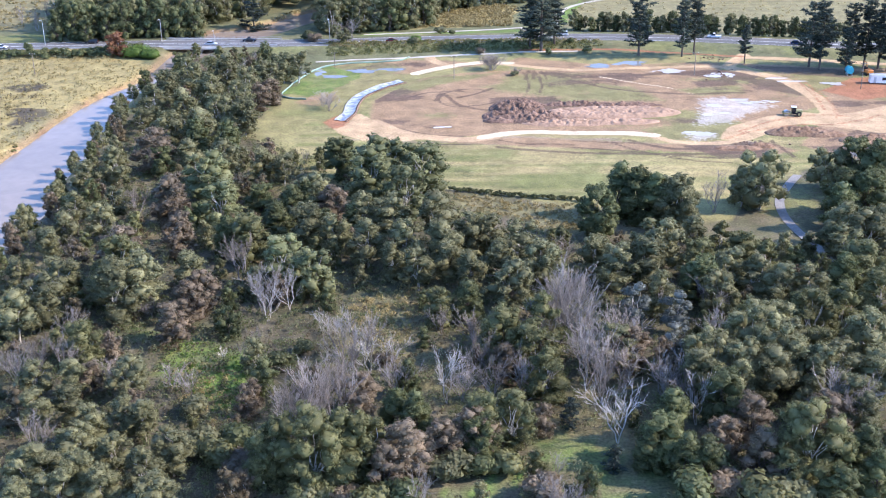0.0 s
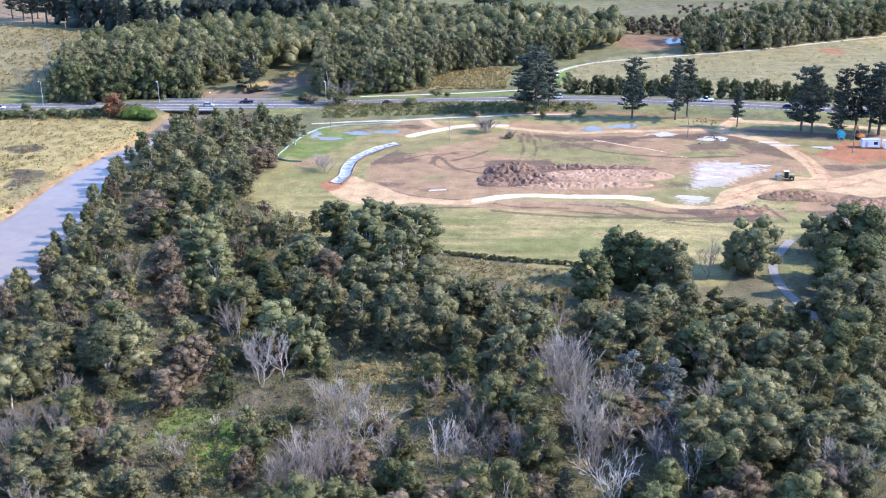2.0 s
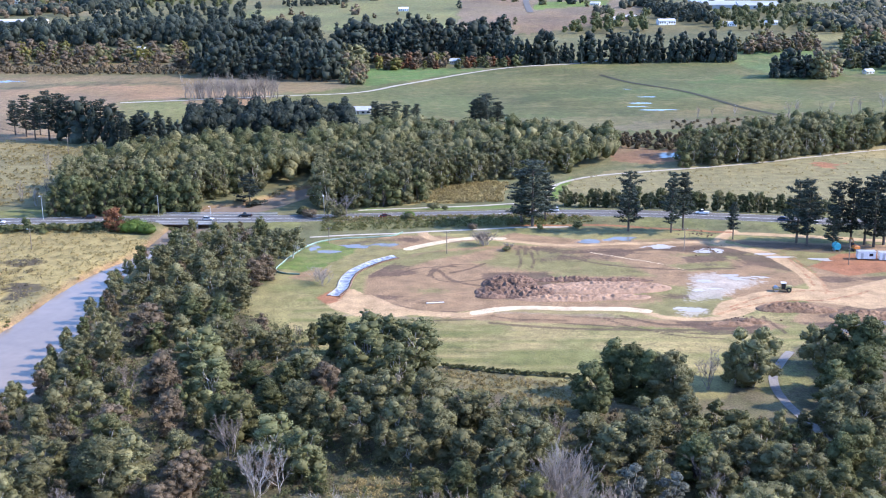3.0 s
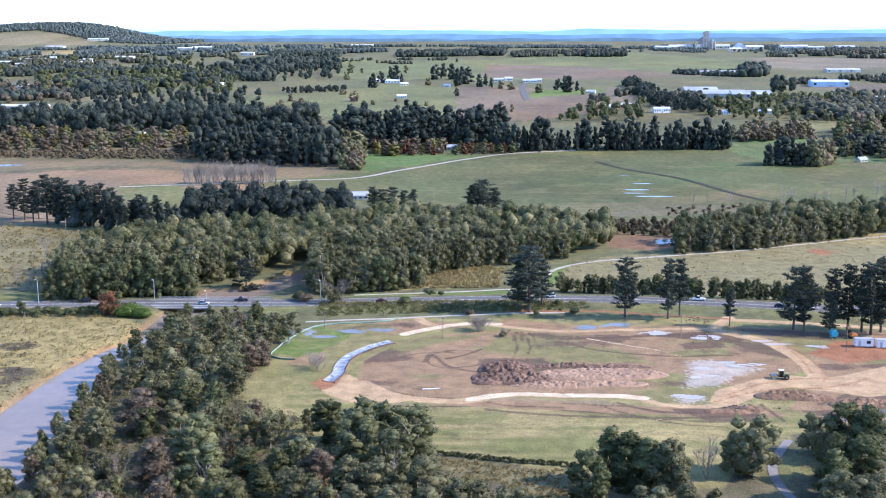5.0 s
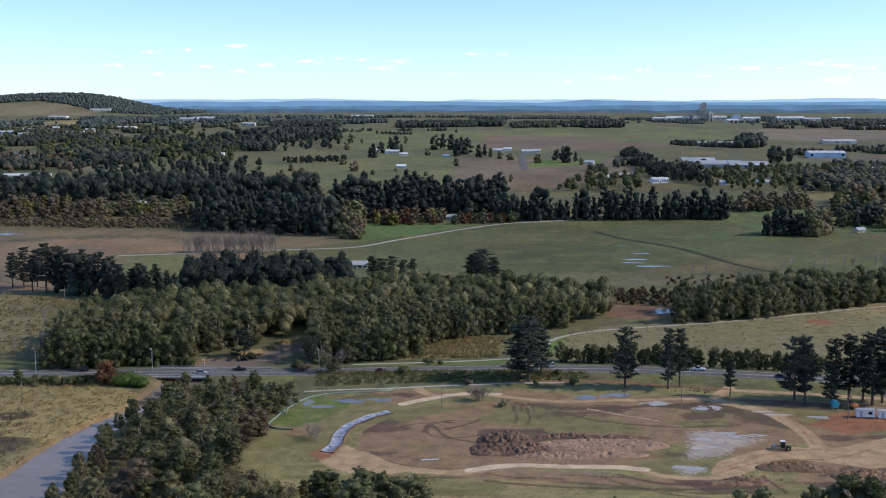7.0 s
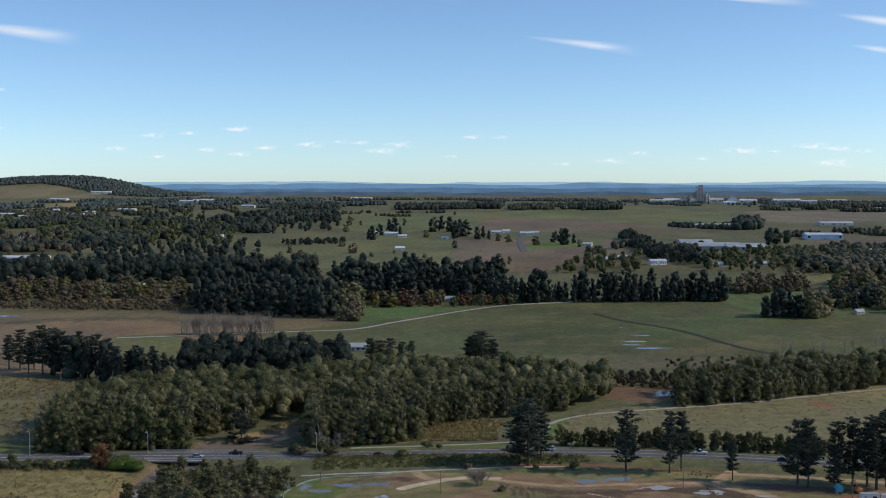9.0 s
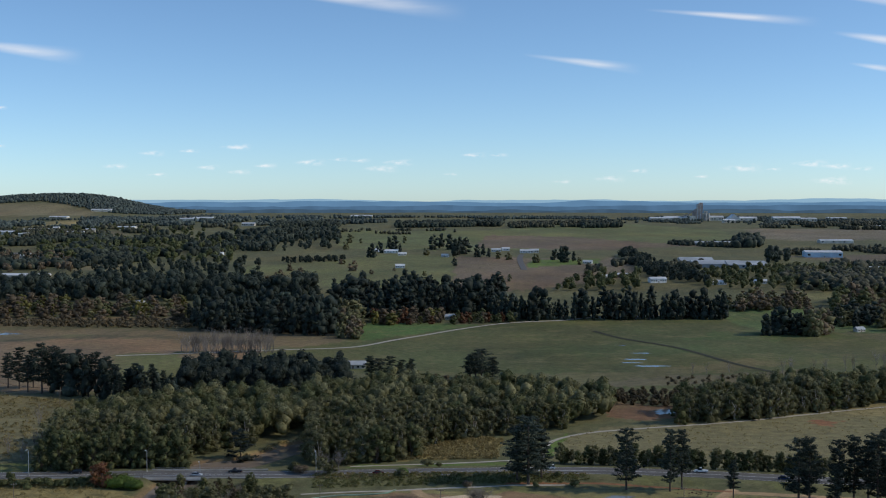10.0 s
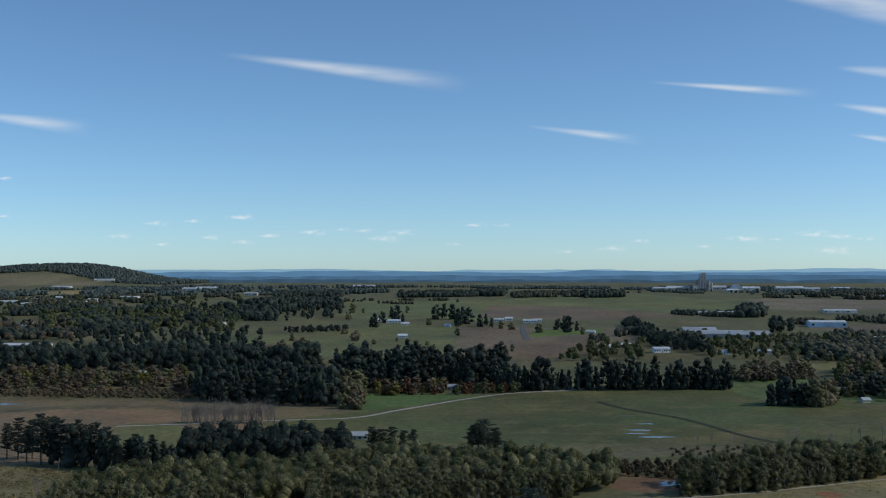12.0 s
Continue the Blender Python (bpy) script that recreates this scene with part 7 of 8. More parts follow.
plant_all("B", [
    (-107, 1433, 13), (-132, 1538, 8), (-150, 1300, 5), (-169, 1342, 7), (-169, 1394, 8), (-187, 1435, 10), (-184, 1322, 11), (-194, 1291, 8), (-82, 1385, 6),
    (-92, 1341, 5), (-56, 1432, 4), (174, 1350, 10),
], SLOPE, 1.35)


belt([
    (-480, 985), (-330, 965), (-205, 955), (-215, 1006), (-460, 1012),
], 4.0, 4.5, BRACKEN, 60, 0.7, "low brown scrub at the edge of the gardens", 260, 1.1, 91)


def canopy(outline, tall, cell, mat, label, seed, cut=0.42, patch=60.0):
    """Far woods: countless small crowns, in patches with gaps, as one mesh."""
    px, py = np.array([q[0] for q in outline]), np.array([q[1] for q in outline])
    step = max(cell * 1.25, tall * 0.75)
    x, y = np.meshgrid(np.arange(px.min(), px.max(), step), np.arange(py.min(), py.max(), step))
    r = np.random.default_rng(seed)
    x, y = (x + r.uniform(-0.5, 0.5, x.shape) * step).ravel(), (y + r.uniform(-0.5, 0.5, x.shape) * step).ravel()
    k = inside(outline, x, y) & (patches(x, y, patch, seed, 3) > cut)
    x, y = x[k], y[k]
    h = tall * r.uniform(0.55, 1.25, len(x))
    wide = np.maximum(h * r.uniform(0.34, 0.6, len(x)), step * 0.4)
    low = np.stack([x, y, height(x, y) + h * 0.42, wide, h * 0.55 / wide], -1)
    top = np.stack([x + r.normal(size=len(x)) * wide * 0.3, y, height(x, y) + h * 0.75, wide * 0.62, h * 0.4 / wide], -1)
    v, f = hearts(np.concatenate([low, top]), r, 1.0, 1, 0.2)
    return tagged(new("far_wood", quick_mesh("far_wood", v, f, mat)), label, "woodland", kind="stuff")


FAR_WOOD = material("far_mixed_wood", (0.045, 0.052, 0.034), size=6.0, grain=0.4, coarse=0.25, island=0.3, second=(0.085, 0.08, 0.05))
# distance haze painted into the crown colour, paler and bluer than leaves
HAZE_WOOD = material("far_haze_tinted_forest", (0.055, 0.075, 0.068), size=6.0, grain=0.4, coarse=0.25, island=0.3, second=(0.085, 0.10, 0.085))
# a little haze put into this dark crown colour as extra blue
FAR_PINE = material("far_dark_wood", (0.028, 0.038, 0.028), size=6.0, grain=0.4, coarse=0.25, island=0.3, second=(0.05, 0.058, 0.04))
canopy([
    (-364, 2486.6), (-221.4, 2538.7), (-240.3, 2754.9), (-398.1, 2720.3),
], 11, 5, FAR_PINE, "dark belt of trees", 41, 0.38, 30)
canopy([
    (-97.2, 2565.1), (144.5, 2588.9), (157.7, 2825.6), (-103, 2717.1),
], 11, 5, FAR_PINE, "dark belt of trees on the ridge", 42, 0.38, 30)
canopy([
    (152.7, 2512.5), (354.4, 2535.8), (374.9, 2682.9), (163.2, 2686),
], 9, 5, FAR_WOOD, "thin line of bare trees", 43, 0.5, 20)
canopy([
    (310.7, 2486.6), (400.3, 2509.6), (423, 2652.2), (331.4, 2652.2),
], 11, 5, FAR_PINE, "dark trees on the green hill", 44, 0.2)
canopy([
    (383.1, 1923.5), (513.9, 1879.7), (547.4, 2002.6), (402.1, 2018.8),
], 7, 4, FAR_PINE, "hedge beyond the hill", 45, 0.5, 25)
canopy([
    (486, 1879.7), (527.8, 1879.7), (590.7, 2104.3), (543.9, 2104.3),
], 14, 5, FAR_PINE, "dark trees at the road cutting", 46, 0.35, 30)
canopy([
    (679.3, 2486.6), (1194.4, 2458.1), (1336.8, 2751.8), (857.6, 2786.8),
], 9, 6, FAR_WOOD, "trees along the far ridge", 47, 0.58, 50)
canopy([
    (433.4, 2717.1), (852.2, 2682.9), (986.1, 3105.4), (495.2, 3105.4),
], 6, 7, HAZE_WOOD, "trees round the works", 48, 0.55, 60)
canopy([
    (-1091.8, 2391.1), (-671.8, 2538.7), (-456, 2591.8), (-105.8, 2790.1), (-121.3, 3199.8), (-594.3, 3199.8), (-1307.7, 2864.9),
], 10, 7, HAZE_WOOD, "woods beyond the town", 49, 0.58, 90)
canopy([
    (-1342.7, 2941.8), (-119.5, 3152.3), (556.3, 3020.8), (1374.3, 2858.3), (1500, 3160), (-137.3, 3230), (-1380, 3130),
], 7, 8, HAZE_WOOD, "far dark woods", 50, 0.56, 130)
canopy([(-1750, 3620), (-1400, 3590), (-1250, 3620), (-1130, 3560), (-1000, 3480), (-820, 3500), (-780, 3700), (-800, 4000), (-1750, 4050)], 9, 8, HAZE_WOOD, "forest on the hill", 52, 0.2, 90)
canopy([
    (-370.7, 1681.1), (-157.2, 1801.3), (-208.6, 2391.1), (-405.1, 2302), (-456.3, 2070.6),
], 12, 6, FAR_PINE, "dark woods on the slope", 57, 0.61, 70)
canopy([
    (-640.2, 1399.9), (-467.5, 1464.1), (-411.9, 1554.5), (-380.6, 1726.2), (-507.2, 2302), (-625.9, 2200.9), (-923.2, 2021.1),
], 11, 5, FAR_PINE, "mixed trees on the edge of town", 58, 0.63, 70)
canopy([
    (-946.9, 2073), (-498, 2260), (-412.6, 2344.8), (-456, 2591.8), (-721.8, 2538.7), (-1071.9, 2347.5),
], 9, 7, FAR_WOOD, "trees among the roofs of the town", 59, 0.60, 60)
canopy([
    (372.3, 1226.3), (560.8, 1151), (711.7, 1462.5), (535.4, 1496.5), (423.7, 1396.6),
], 11, 5, FAR_WOOD, "woods round the sheds", 60, 0.42, 50)
canopy([
    (473.5, 1700.5), (815.8, 1677.2), (906.7, 1864.6), (561.9, 1824.3),
], 8, 6, FAR_WOOD, "scattered trees beyond the sheds", 61, 0.62, 40)
canopy([
    (182, 1398.2), (320, 1396.6), (355.6, 1552.7), (198.5, 1526.1),
], 9, 5, FAR_WOOD, "trees near the sheds", 65, 0.60, 24)
canopy([
    (-197.2, 2260), (-19.1, 2302), (62.7, 2391.1), (65.9, 2512.5), (-214.7, 2461),
], 6, 6, FAR_WOOD, "thin hedges between far fields", 62, 0.62, 40)

belt([
    (80.9, 595.8), (120.3, 585.6), (158, 595.8), (162.6, 613.2), (128.1, 623.9), (87.8, 623.9),
], 4.5, 4.5, BRACKEN, 150, 0.7, "brown scrub round the ponds", 150, 0.9, 53)
belt([
    (-28.6, 663.9), (86.3, 613.2), (88.9, 631.8), (-19.2, 683.3),
], 4.0, 5, BRACKEN, 130, 0.7, "brown scrub behind the wood", 120, 1.0, 54)
belt([
    (131.3, 655.5), (218.1, 682.5), (223.2, 698.4), (136.7, 682.5),
], 2.0, 6, BRACKEN, 60, 0.6, "low brown scrub along the ditch", 110, 1.4, 55)

def tufts(outline, count, tall, wide, mat, per, leaf, label, seed, away=()):
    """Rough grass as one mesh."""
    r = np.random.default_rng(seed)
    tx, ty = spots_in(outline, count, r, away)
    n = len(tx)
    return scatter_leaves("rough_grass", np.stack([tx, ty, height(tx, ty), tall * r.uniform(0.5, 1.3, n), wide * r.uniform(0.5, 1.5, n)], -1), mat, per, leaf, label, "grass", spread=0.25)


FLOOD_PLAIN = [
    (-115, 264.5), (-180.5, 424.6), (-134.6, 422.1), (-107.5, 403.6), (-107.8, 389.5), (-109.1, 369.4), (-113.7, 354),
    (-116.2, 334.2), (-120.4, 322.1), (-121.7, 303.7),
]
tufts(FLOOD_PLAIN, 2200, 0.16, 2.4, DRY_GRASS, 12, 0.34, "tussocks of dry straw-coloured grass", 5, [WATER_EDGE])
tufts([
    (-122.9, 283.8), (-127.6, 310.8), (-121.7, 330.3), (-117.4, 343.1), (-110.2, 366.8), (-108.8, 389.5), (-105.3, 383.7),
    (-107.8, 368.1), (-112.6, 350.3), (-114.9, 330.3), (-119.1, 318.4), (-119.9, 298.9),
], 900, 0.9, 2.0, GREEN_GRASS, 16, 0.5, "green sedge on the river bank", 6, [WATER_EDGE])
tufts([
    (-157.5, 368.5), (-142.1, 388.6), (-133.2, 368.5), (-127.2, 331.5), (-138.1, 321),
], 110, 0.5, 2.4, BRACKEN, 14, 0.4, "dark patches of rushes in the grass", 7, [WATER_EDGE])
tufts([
    (-46.7, 418.8), (25.8, 424.6), (56.3, 427.5), (57.1, 434), (26.5, 437), (-48.3, 434),
], 1100, 0.4, 2.2, GREEN_GRASS, 14, 0.4, "rough green verge of the highway", 8)
tufts([
    (-47.5, 426), (26.2, 431.5), (56.8, 431.5), (57.4, 436), (26.6, 439), (-48.4, 435),
], 500, 0.7, 1.8, DRY_GRASS, 14, 0.4, "dry reeds in the highway ditch", 9)
tufts([
    (-20, 464.1), (24, 466.3), (28.4, 503.1), (16, 509.5), (-4.1, 491.6),
], 1100, 1.0, 2.6, DRY_GRASS, 14, 0.6, "tall dry grass beyond the highway", 10)
tufts([
    (-101.5, 456.7), (-83.5, 470.6), (-60.5, 513.6), (-53.6, 497.3), (-70.9, 464.7), (-79.8, 449.4),
], 900, 1.0, 2.4, DRY_GRASS, 14, 0.6, "tall dry grass along the creek", 11, [WATER_EDGE])
tufts([
    (42.4, 464.1), (50.9, 503.1), (73.9, 524.4), (129.3, 549.1), (192.8, 575.6), (281.3, 612.5), (196.2, 425.8), (155.1, 442.2),
    (107.5, 455.7),
], 1500, 0.16, 2.6, DRY_GRASS, 10, 0.35, "rough dry pasture", 12)
tufts([
    (-247.9, 597.2), (-193.5, 465.2), (-165.6, 464.7), (-175.3, 529.2), (-191.3, 605.5), (-242.3, 628.9),
], 900, 0.8, 3.0, DRY_GRASS, 12, 0.6, "dry reeds and grass", 13)
tufts([
    (-0.3, 272), (22.2, 265.5), (36, 263.3), (31.8, 250.6), (23.2, 243.7), (13.2, 254.4), (3.8, 258.2),
], 700, 0.7, 1.4, DRY_GRASS, 16, 0.3, "dry grass at the edge of the wood", 14)
tufts([
    (-55, 187.9), (-51.6, 194.5), (-43.5, 192.1), (-35, 185.5), (-36.8, 177.1), (-35, 165.8), (-40.5, 164.9), (-46.1, 173.3),
    (-50.5, 175.3),
], 260, 0.5, 1.2, LIME, 16, 0.25, "lush green herbs in the clearing", 15)
tufts([
    (-52.5, 177.3), (-49.7, 185.5), (-42, 183.4), (-37.2, 173.3), (-34.4, 162.2), (-39.9, 161.5), (-45, 167.8),
], 240, 0.9, 1.3, DRY_GRASS, 18, 0.25, "dry grass tussocks in the clearing", 16)
tufts([
    (-24.1, 203.7), (-19, 211.4), (-8.8, 219.6), (-7.2, 203.5), (-9, 191.6), (-13.2, 189.4),
], 300, 0.9, 1.6, DRY_GRASS, 18, 0.28, "dry grass between the trees", 17)

# hedges and rough grass
hedge = [(x + rng.normal() * 0.8, y + rng.normal() * 2.0) for x, y in beside([q for q in resample(ROAD, 500) if -200 < q[0] < -118], 12.5)]
hx, hy = np.array([q[0] for q in hedge]), np.array([q[1] for q in hedge])
scatter_leaves("hedge", np.stack([hx, hy, height(hx, hy), rng.uniform(1.6, 3.4, len(hx)), rng.uniform(2.5, 4.5, len(hx))], -1), DARK, 260, 0.5, "dark green hedge below the highway", "hedge")
dl = resample(DITCH, 90)
hx, hy = np.array([q[0] for q in dl]) + rng.normal(size=90) * 0.3, np.array([q[1] for q in dl]) + rng.normal(size=90) * 0.3
scatter_leaves("hedge", np.stack([hx, hy, height(hx, hy), rng.uniform(0.7, 1.3, 90), rng.uniform(1.0, 1.7, 90)], -1), DARK, 70, 0.3, "low dark hedge along a ditch", "hedge")


# ---- buildings ----
BRICK_WALL = material("brown_brick_wall", (0.28, 0.20, 0.15), size=0.6, grain=0.2)
CREAM_WALL = material("cream_painted_wall", (0.62, 0.58, 0.50), size=1.0, grain=0.1)
BLUE_WALL = material("pale_blue_sheet_wall", (0.42, 0.55, 0.66), rough=0.5, size=2.0, grain=0.1)
TILE_ROOF = material("grey_tile_roof", (0.20, 0.19, 0.19), size=0.8, grain=0.2)
WORKS_WALL = material("dusty_pink_concrete", (0.42, 0.34, 0.30), size=4.0, grain=0.15)
PALE_ROOF = material("pale_sheet_roof", (0.60, 0.61, 0.62), rough=0.5, size=3.0, grain=0.1)


def building(x, y, w, d, h, rise, heading, wall, roof, label, category="house", openings=5, name="house", group=""):
    """Walls, a gabled roof with eaves, windows and a door."""
    root = tagged(new(name), label, category, group)
    root.matrix_basis = pose(x, y, h_at(x, y) - 0.4, 0, 0, heading)
    part("wall", boxes("wall", [(0, 0, h / 2, w, d, h)], wall, 0.03), root)
    e = 0.5
    bm = bmesh.new()
    pts = [(-w / 2 - e, -d / 2 - e, h - 0.1), (w / 2 + e, -d / 2 - e, h - 0.1), (w / 2 + e, d / 2 + e, h - 0.1), (-w / 2 - e, d / 2 + e, h - 0.1),
           (-w / 2 - e, 0, h + rise), (w / 2 + e, 0, h + rise)]
    v = [bm.verts.new(p) for p in pts]
    for f in ((0, 1, 5, 4), (2, 3, 4, 5), (0, 4, 3), (1, 2, 5), (3, 2, 1, 0)):
        bm.faces.new([v[i] for i in f])
    me = bpy.data.meshes.new("roof")
    bm.to_mesh(me)
    bm.free()
    me.materials.append(roof)
    part("roof", me, root)
    for k in range(openings):
        if w > 40 and k % 3:
            continue
        px = (k + 0.5) / openings * w - w / 2
        if k == openings // 2:
            part("door", boxes("door", [(px, -d / 2 - 0.03, 1.4, min(1.2, w / openings * 0.5), 0.12, 2.1)], TIMBER), root)
        else:
            part("window", boxes("window", [(px, -d / 2 - 0.03, h * 0.55, w / openings * 0.5, 0.12, h * 0.36)], GLASS), root)
    return root


FARMS = "houses in the country"
for x, y, w, d, h in [
    (10.2, 1020, 9, 7, 3.2), (-292.6, 1094.2, 15, 8, 5.5), (-283.1, 1086.6, 6, 9, 6), (353.5, 1002.5, 13, 8, 3.2),
    (342.5, 929.1, 8, 5, 2.6), (-54.7, 726.3, 16, 9, 3),
]:
    building(x, y, w, d, h, 2.0, rng.uniform(-25, 25), CREAM_WALL, GREY_SHEET if w != 15 else TILE_ROOF, "pale country house with a sheet roof among trees", group=FARMS)
for x, y, w, d, h in [
    (-95.4, 1774.6, 14, 8, 4), (-73.3, 1750.2, 22, 9, 4), (-50.4, 1481.1, 12, 7, 3.5), (-54.5, 1702.5, 12, 8, 3),
    (9.2, 1667.6, 10, 7, 3), (88.7, 1774.6, 14, 9, 4), (105, 1799.2, 12, 8, 4), (134.2, 1750.2, 20, 10, 4),
    (146.4, 1762.3, 14, 9, 4), (202.2, 1554.5, 12, 8, 3),
]:
    building(x, y, w, d, h, 2.0, rng.uniform(-20, 20), WHITE_PAINT, PALE_ROOF, "white farm building with a pale roof", group=FARMS)
for x, y, w, d, h in [
    (-169.8, 1219.2, 14, 9, 3.5), (-274.7, 1813.8, 18, 9, 4), (-335.8, 1714.3, 26, 9, 3.5), (245.9, 1287, 19, 9, 5),
    (213.6, 1344.6, 20, 9, 4), (195.1, 1323.1, 12, 8, 4), (310.2, 1270.8, 18, 8, 3.5), (360.3, 1281.1, 14, 8, 3),
    (498.4, 1336.9, 24, 12, 5), (456.6, 1275.2, 14, 8, 3), (540.6, 1412.8, 16, 10, 6),
]:
    building(x, y, w, d, h, 1.8, rng.uniform(-12, 12), WHITE_PAINT if w != 20 else BRICK_WALL, PALE_ROOF, "long low white building with a pale roof", openings=7, group=FARMS)
TOWN = "roofs of the town"
for x, y, w, d, h in [
    (-500.6, 1339.9, 40, 12, 4), (-470.9, 1339.9, 30, 12, 4), (-603.3, 1648.5, 22, 10, 4), (-594.5, 1681.1, 18, 10, 4),
    (-518, 1574.3, 14, 9, 3), (-801.3, 2221.3, 24, 12, 5), (-831.2, 2369.2, 50, 20, 6), (-834, 2463.8, 40, 20, 6),
    (-722.8, 2260, 50, 18, 6), (-727, 2391.1, 20, 12, 5), (-676.4, 2486.6, 40, 18, 6), (-862, 2280.9, 40, 18, 6),
]:
    building(x, y, w, d, h, 2.0, rng.uniform(-10, 10), CREAM_WALL, PALE_ROOF, "pale-roofed building on the edge of town", "building", 7, "town_building", TOWN)
for x, y, w, d, h in [
    (-1029, 3109, 50, 20, 7), (-1031.5, 3508.6, 60, 20, 6), (-633.4, 2941.8, 60, 24, 7), (-620.6, 3020.8, 50, 20, 7),
    (-440.5, 2652.2, 30, 14, 6), (-215.9, 3199.8, 60, 20, 6), (570.2, 2938.4, 60, 20, 8), (1048.9, 3020.8, 50, 20, 7),
    (974.8, 2535.8, 40, 16, 6), (411.7, 2751.8, 30, 14, 5), (715, 2822.4, 30, 14, 7), (947.7, 2938.4, 40, 20, 8),
]:
    building(x, y, w, d, h, 2.5, rng.uniform(-8, 8), CREAM_WALL, PALE_ROOF, "distant pale building among trees", "building", 6, "town_building", TOWN)

hx, hy = spots_in([
    (-591.9, 1399.9), (-467.5, 1464.1), (-430.3, 1594.4), (-523.6, 1941.3), (-610.4, 1828.5), (-730.2, 1728.2),
], 400, rng)
for k, (x, y) in enumerate(spaced(hx, hy, 26, 34)):
    building(x, y, rng.uniform(11, 17), rng.uniform(7, 9), 3.0, 1.9, rng.uniform(-40, 40), (CREAM_WALL, BRICK_WALL)[k % 2], (PALE_ROOF, TILE_ROOF, GREY_SHEET)[k % 3],
             ("pale house with a light roof on the edge of town", "brick house with a grey roof on the edge of town")[k % 2], openings=5, group=TOWN)

SHEDS = "industrial sheds"
for x, y, w, d, h in [
    (361.7, 1498.3, 62, 44, 5), (398.3, 1487.9, 50, 40, 5), (347.9, 1552.7, 44, 38, 5),
]:
    building(x, y, w, d, h, 4, -4, GREY_SHEET, GREY_SHEET, "large grey industrial shed with a low pale roof", "shed", 9, "industrial_shed", SHEDS)
x, y = [
    (562.5, 1677.2),
][0]
building(x, y, 52, 26, 7.5, 2.5, -3, BLUE_WALL, PALE_ROOF, "pale blue and white warehouse", "warehouse", 7, "warehouse", SHEDS)
x, y = [
    (693.2, 2000.3),
][0]
building(x, y, 56, 24, 5, 2, -3, CREAM_WALL, PALE_ROOF, "long white warehouse with many bays", "warehouse", 9, "warehouse", SHEDS)
x, y = [
    (464.7, 1954.8),
][0]
building(x, y, 70, 18, 5, 2, -3, GREY_SHEET, GREY_SHEET, "long low grey shed", "shed", 9, "industrial_shed", SHEDS)

# cement works
x, y = [
    (675.2, 2979.3),
][0]
works = tagged(new("cement_works"), "tall dusty pink cement works with a stepped tower", "factory")
works.matrix_basis = pose(x, y, h_at(x, y))
part("tower", boxes("tower", [(0, 0, 15, 18, 14, 30), (4, 0, 36, 13, 12, 14), (-9, 2, 12, 10, 12, 24)], WORKS_WALL, 0.3), works)
part("tower_head", boxes("tower_head", [(6, 0, 42, 9, 9, 9), (0, 0, 33, 8, 8, 8)], WORKS_WALL, 0.3), works, "stepped tower head")
part("silo", cylinder("silo", 4, 24, CONCRETE, at=(18, -6, 12), sides=20), works, "round concrete silo")
part("silo", cylinder("silo", 3, 20, CONCRETE, at=(25, -6, 10), sides=20), works, "round concrete silo")
part("frame", boxes("frame", [(-4, -7.5, 20, 1, 1, 40), (4, -7.5, 20, 1, 1, 40), (0, -7.5, 40, 10, 1, 1), (0, -7.5, 28, 10, 1, 1), (0, -7.5, 14, 10, 1, 1)], STEEL), works, "open steel stair frame")
part("annexe", boxes("annexe", [(-16, 0, 6, 14, 16, 12)], CREAM_WALL, 0.2), works, "pale lower annexe")
part("annexe", boxes("annexe", [(13, 4, 9, 10, 14, 18)], CREAM_WALL, 0.2), works, "pale lower annexe")
part("stack", cylinder("stack", 1.6, 30, CONCRETE, at=(-2, 8, 28), sides=14, radius2=1.2), works, "slender chimney")
conveyor = Tubes()
conveyor.limb([(-70, 0, 3), (-30, 0, 14), (-4, 0, 30)], 1.6, 1.6, 4)
part("conveyor", conveyor.mesh("conveyor", WORKS_WALL), works, "sloping conveyor gallery")
for px, w, h in ((45, 40, 9), (130, 44, 7), (-60, 60, 8), (230, 70, 8)):
    building(x + px, y + 5, w, 20, h, 4, 0, CREAM_WALL, PALE_ROOF, "long pale shed of the cement works", "shed", 6, "works_shed", SHEDS)
heap_tent = building(x + 90, y, 34, 30, 5, 12, 90, CREAM_WALL, PALE_ROOF, "pale steep-roofed clinker store of the works", "shed", 4, "works_shed", SHEDS)

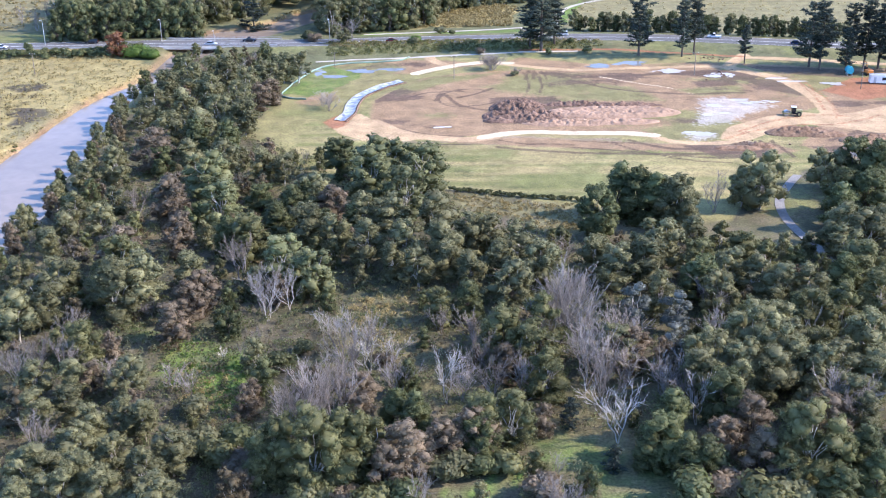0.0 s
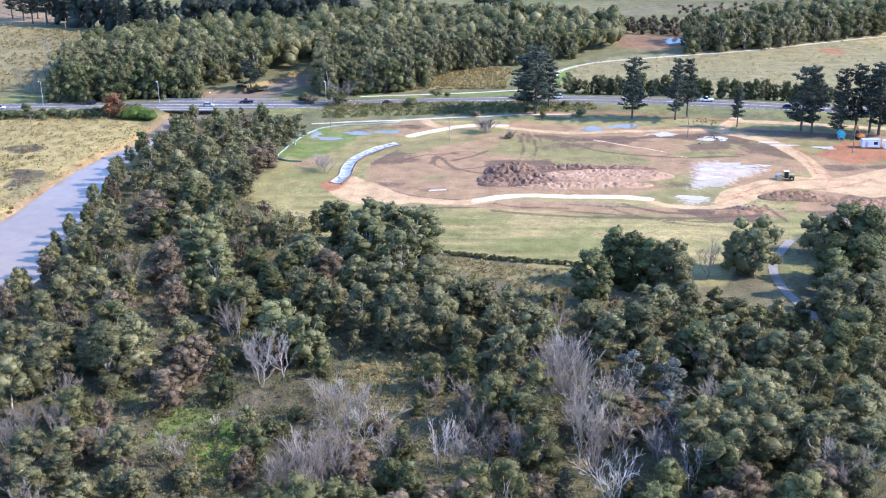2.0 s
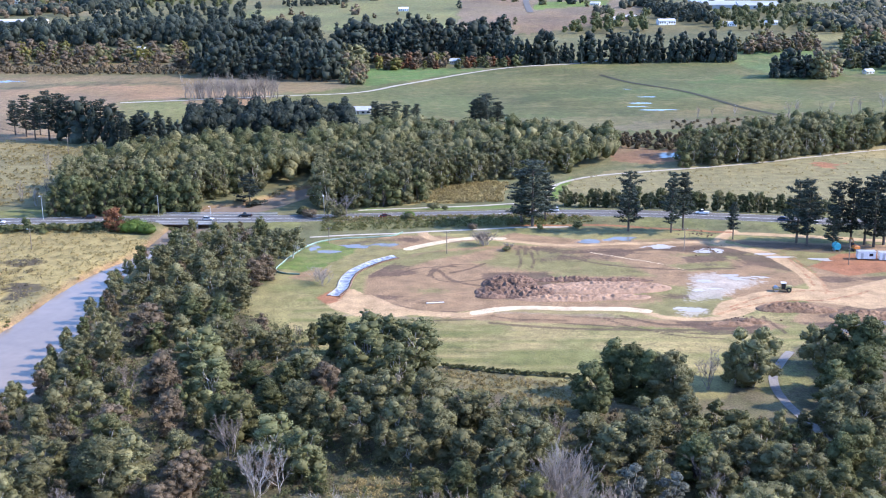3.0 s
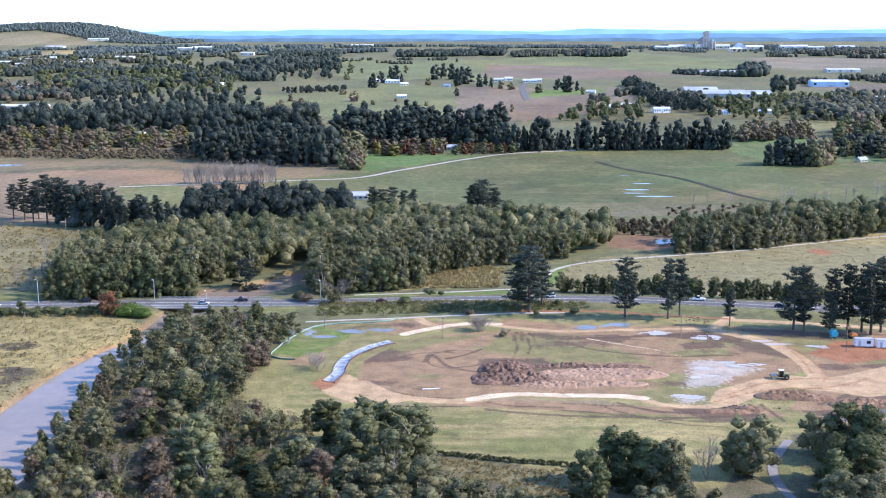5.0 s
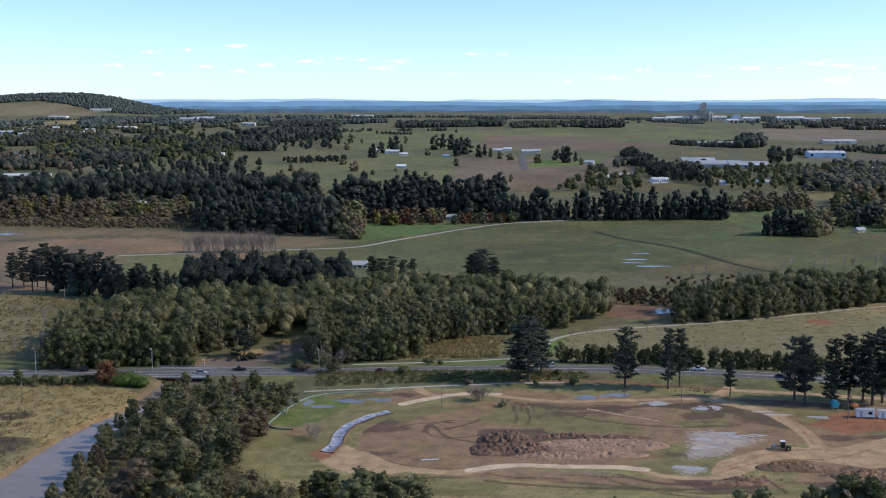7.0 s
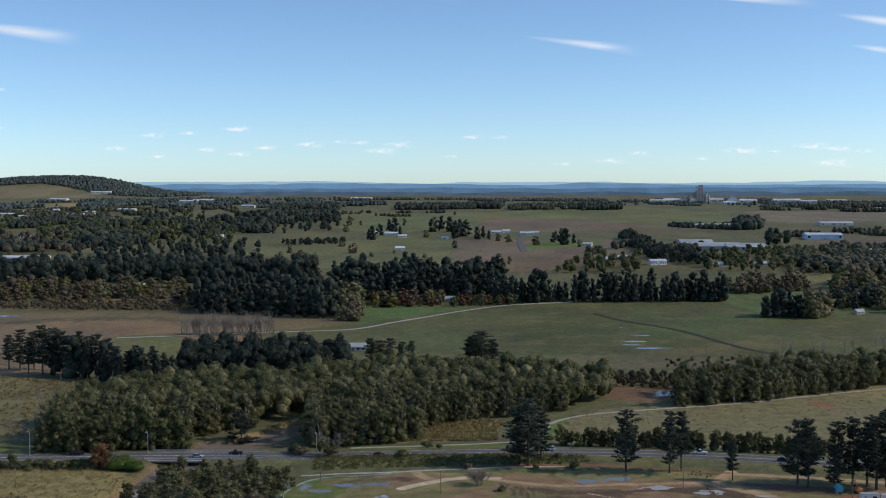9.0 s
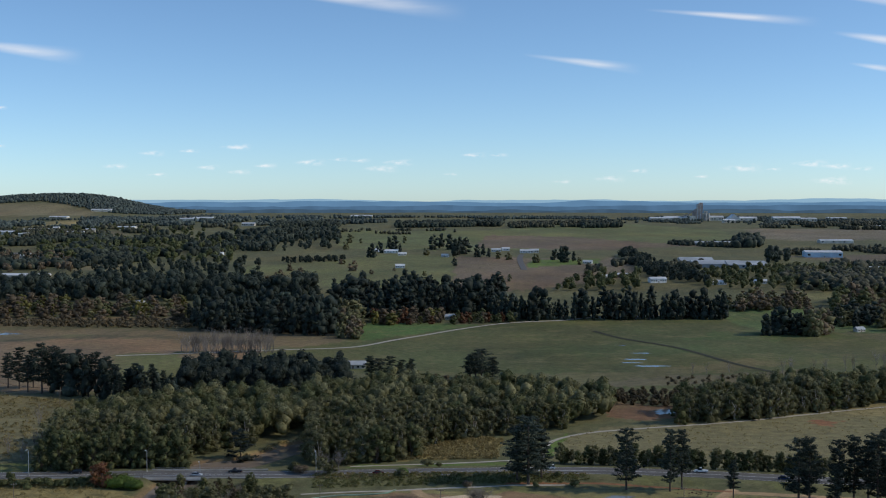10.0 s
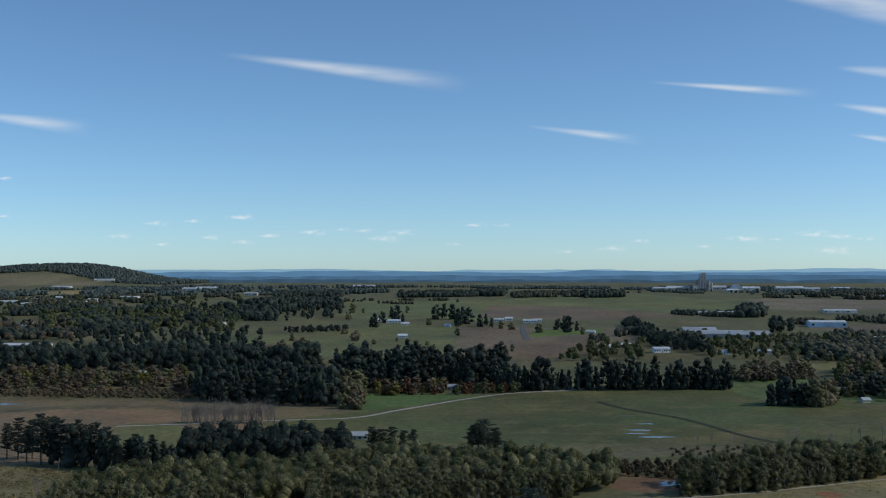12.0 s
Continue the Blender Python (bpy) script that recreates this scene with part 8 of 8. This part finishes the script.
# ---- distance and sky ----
# haze painted into the ranges' own glow, paler with each farther one
PALE_RANGE = glow("pale_haze_ranges", (0.40, 0.64, 0.84), 0.69, 0.06)
BLUE_RANGE = glow("blue_haze_ranges", (0.18, 0.35, 0.56), 0.69, 0.2)
DEEP_RANGE = glow("deep_blue_haze_ranges", (0.115, 0.225, 0.37), 0.69, 0.35)
NEAR_RANGE = glow("dark_blue_haze_plateau", (0.085, 0.15, 0.225), 0.69, 0.5)
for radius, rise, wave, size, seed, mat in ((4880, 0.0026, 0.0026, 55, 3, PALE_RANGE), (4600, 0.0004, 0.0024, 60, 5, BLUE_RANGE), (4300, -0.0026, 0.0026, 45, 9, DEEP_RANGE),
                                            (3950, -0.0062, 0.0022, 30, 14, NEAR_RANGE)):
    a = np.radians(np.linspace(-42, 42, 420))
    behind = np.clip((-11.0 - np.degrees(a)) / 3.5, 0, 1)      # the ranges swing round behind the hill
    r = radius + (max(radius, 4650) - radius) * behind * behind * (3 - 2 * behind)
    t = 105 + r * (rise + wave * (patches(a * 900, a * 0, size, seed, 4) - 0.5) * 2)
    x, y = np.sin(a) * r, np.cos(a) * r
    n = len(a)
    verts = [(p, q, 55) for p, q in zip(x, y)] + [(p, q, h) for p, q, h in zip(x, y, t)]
    tagged(new("backdrop", quick_mesh("backdrop", verts, [(i, i + 1, i + 1 + n, i + n) for i in range(n - 1)], mat)), "ranges along the horizon in painted blue haze", "hills", kind="structure")


def cloud_material(name, strength, streak, ragged):
    m = bpy.data.materials.new(name)
    m.use_nodes = True
    t = m.node_tree
    n, link = t.nodes, t.links.new
    n.remove(n["Principled BSDF"])
    where = n.new("ShaderNodeTexCoord")
    split = n.new("ShaderNodeSeparateXYZ")
    link(where.outputs["Generated"], split.inputs[0])

    def maths(op, a, b):
        k = n.new("ShaderNodeMath")
        k.operation = op
        for i, q in enumerate((a, b)):
            if isinstance(q, (int, float)):
                k.inputs[i].default_value = q
            elif q is not None:
                link(q, k.inputs[i])
        return k.outputs[0]

    def fall(q):
        c = maths("ABSOLUTE", maths("SUBTRACT", maths("MULTIPLY", q, 2.0), 1.0), None)
        return maths("SUBTRACT", 1.0, maths("POWER", c, 1.6))

    slim = maths("ADD", maths("MULTIPLY", split.outputs["X"], 0.75), 0.25)
    across = maths("ADD", maths("DIVIDE", maths("SUBTRACT", split.outputs["Z"], 0.5), slim), 0.5)
    across = maths("MINIMUM", maths("MAXIMUM", across, 0.0), 1.0)
    body = maths("MULTIPLY", fall(split.outputs["X"]), fall(across))
    stretch = n.new("ShaderNodeMapping")
    stretch.inputs["Scale"].default_value = streak
    place = n.new("ShaderNodeNewGeometry")
    link(place.outputs["Position"], stretch.inputs["Vector"])
    tex = n.new("ShaderNodeTexNoise")
    tex.inputs["Scale"].default_value = 1.0
    tex.inputs["Detail"].default_value = 6
    link(stretch.outputs[0], tex.inputs["Vector"])
    soft = n.new("ShaderNodeMapRange")
    soft.inputs["From Min"].default_value, soft.inputs["From Max"].default_value = ragged, 0.75
    link(tex.outputs["Fac"], soft.inputs["Value"])
    alpha = maths("MULTIPLY", maths("POWER", body, 1.6), soft.outputs[0])
    alpha = maths("MINIMUM", maths("MULTIPLY", alpha, strength - 0.55), 0.6)
    e = n.new("ShaderNodeEmission")
    e.inputs["Color"].default_value = (1.0, 0.98, 0.97, 1)
    e.inputs["Strength"].default_value = strength * 0.69
    clear = n.new("ShaderNodeBsdfTransparent")
    mix = n.new("ShaderNodeMixShader")
    link(alpha, mix.inputs[0])
    link(clear.outputs[0], mix.inputs[1])
    link(e.outputs[0], mix.inputs[2])
    link(mix.outputs[0], n["Material Output"].inputs["Surface"])
    return m


CIRRUS = cloud_material("thin_cirrus", 1.4, (0.003, 0.01, 0.022), 0.1)
CUMULUS = cloud_material("small_cumulus", 1.5, (0.035, 0.01, 0.07), 0.36)
CLOUD_SPAN = 4500.0


def cloud(px, pz, wide, tall, tilt, mat, label):
    """A thin cloud far off; places and sizes as slopes from the eye."""
    x, z = px * CLOUD_SPAN, 105 + pz * CLOUD_SPAN
    w, h = wide * CLOUD_SPAN / 2, tall * CLOUD_SPAN / 2
    me = quick_mesh("cloud", [(-w, 0, -h), (w, 0, -h), (w, 0, h), (-w, 0, h)], [(0, 1, 2, 3)], mat)
    ob = new("cloud", me)
    ob.matrix_basis = pose(x, CLOUD_SPAN + 0.2 * abs(px) * 100, z, 0, tilt, 0)
    return tagged(ob, label, "cloud", kind="structure")


for px, pz, wide, tall, tilt in ((-0.085, 0.178, 0.23, 0.024, 7), (0.255, 0.162, 0.16, 0.012, 4), (0.125, 0.122, 0.11, 0.013, 7), (-0.365, 0.133, 0.12, 0.020, 7),
                                 (0.36, 0.238, 0.22, 0.05, 10), (0.39, 0.176, 0.09, 0.02, 5), (0.385, 0.142, 0.09, 0.016, 8), (0.38, 0.118, 0.05, 0.010, 8)):
    cloud(px, pz, wide, tall, tilt, CIRRUS, "thin white streak of cirrus cloud")
for px, pz, wide in ((-0.251, 0.0429, 0.028), (-0.218, 0.0449, 0.021), (-0.177, 0.0483, 0.031), (-0.283, 0.0316, 0.028), (-0.246, 0.0242, 0.021), (-0.202, 0.0306, 0.025), (-0.152, 0.0321, 0.025), (-0.113, 0.0350, 0.032), (-0.088, 0.0375, 0.019), (-0.069, 0.0365, 0.022), (-0.036, 0.0350, 0.031), (-0.175, 0.0266, 0.025), (-0.051, 0.0296, 0.037), (0.010, 0.0247, 0.015), (0.030, 0.0414, 0.025), (0.052, 0.0414, 0.019), (0.107, 0.0183, 0.019), (0.148, 0.0207, 0.032), (0.173, 0.0276, 0.021), (0.229, 0.0227, 0.016), (0.264, 0.0301, 0.041), (0.292, 0.0291, 0.016), (0.324, 0.0340, 0.037), (0.348, 0.0316, 0.031), (0.371, 0.0296, 0.022), (0.343, 0.0192, 0.043), (-0.384, 0.0824, 0.019), (-0.384, 0.0493, 0.015)):
    cloud(px, pz, wide, wide * 0.3, 0, CUMULUS, "small pale cumulus cloud low over the horizon")
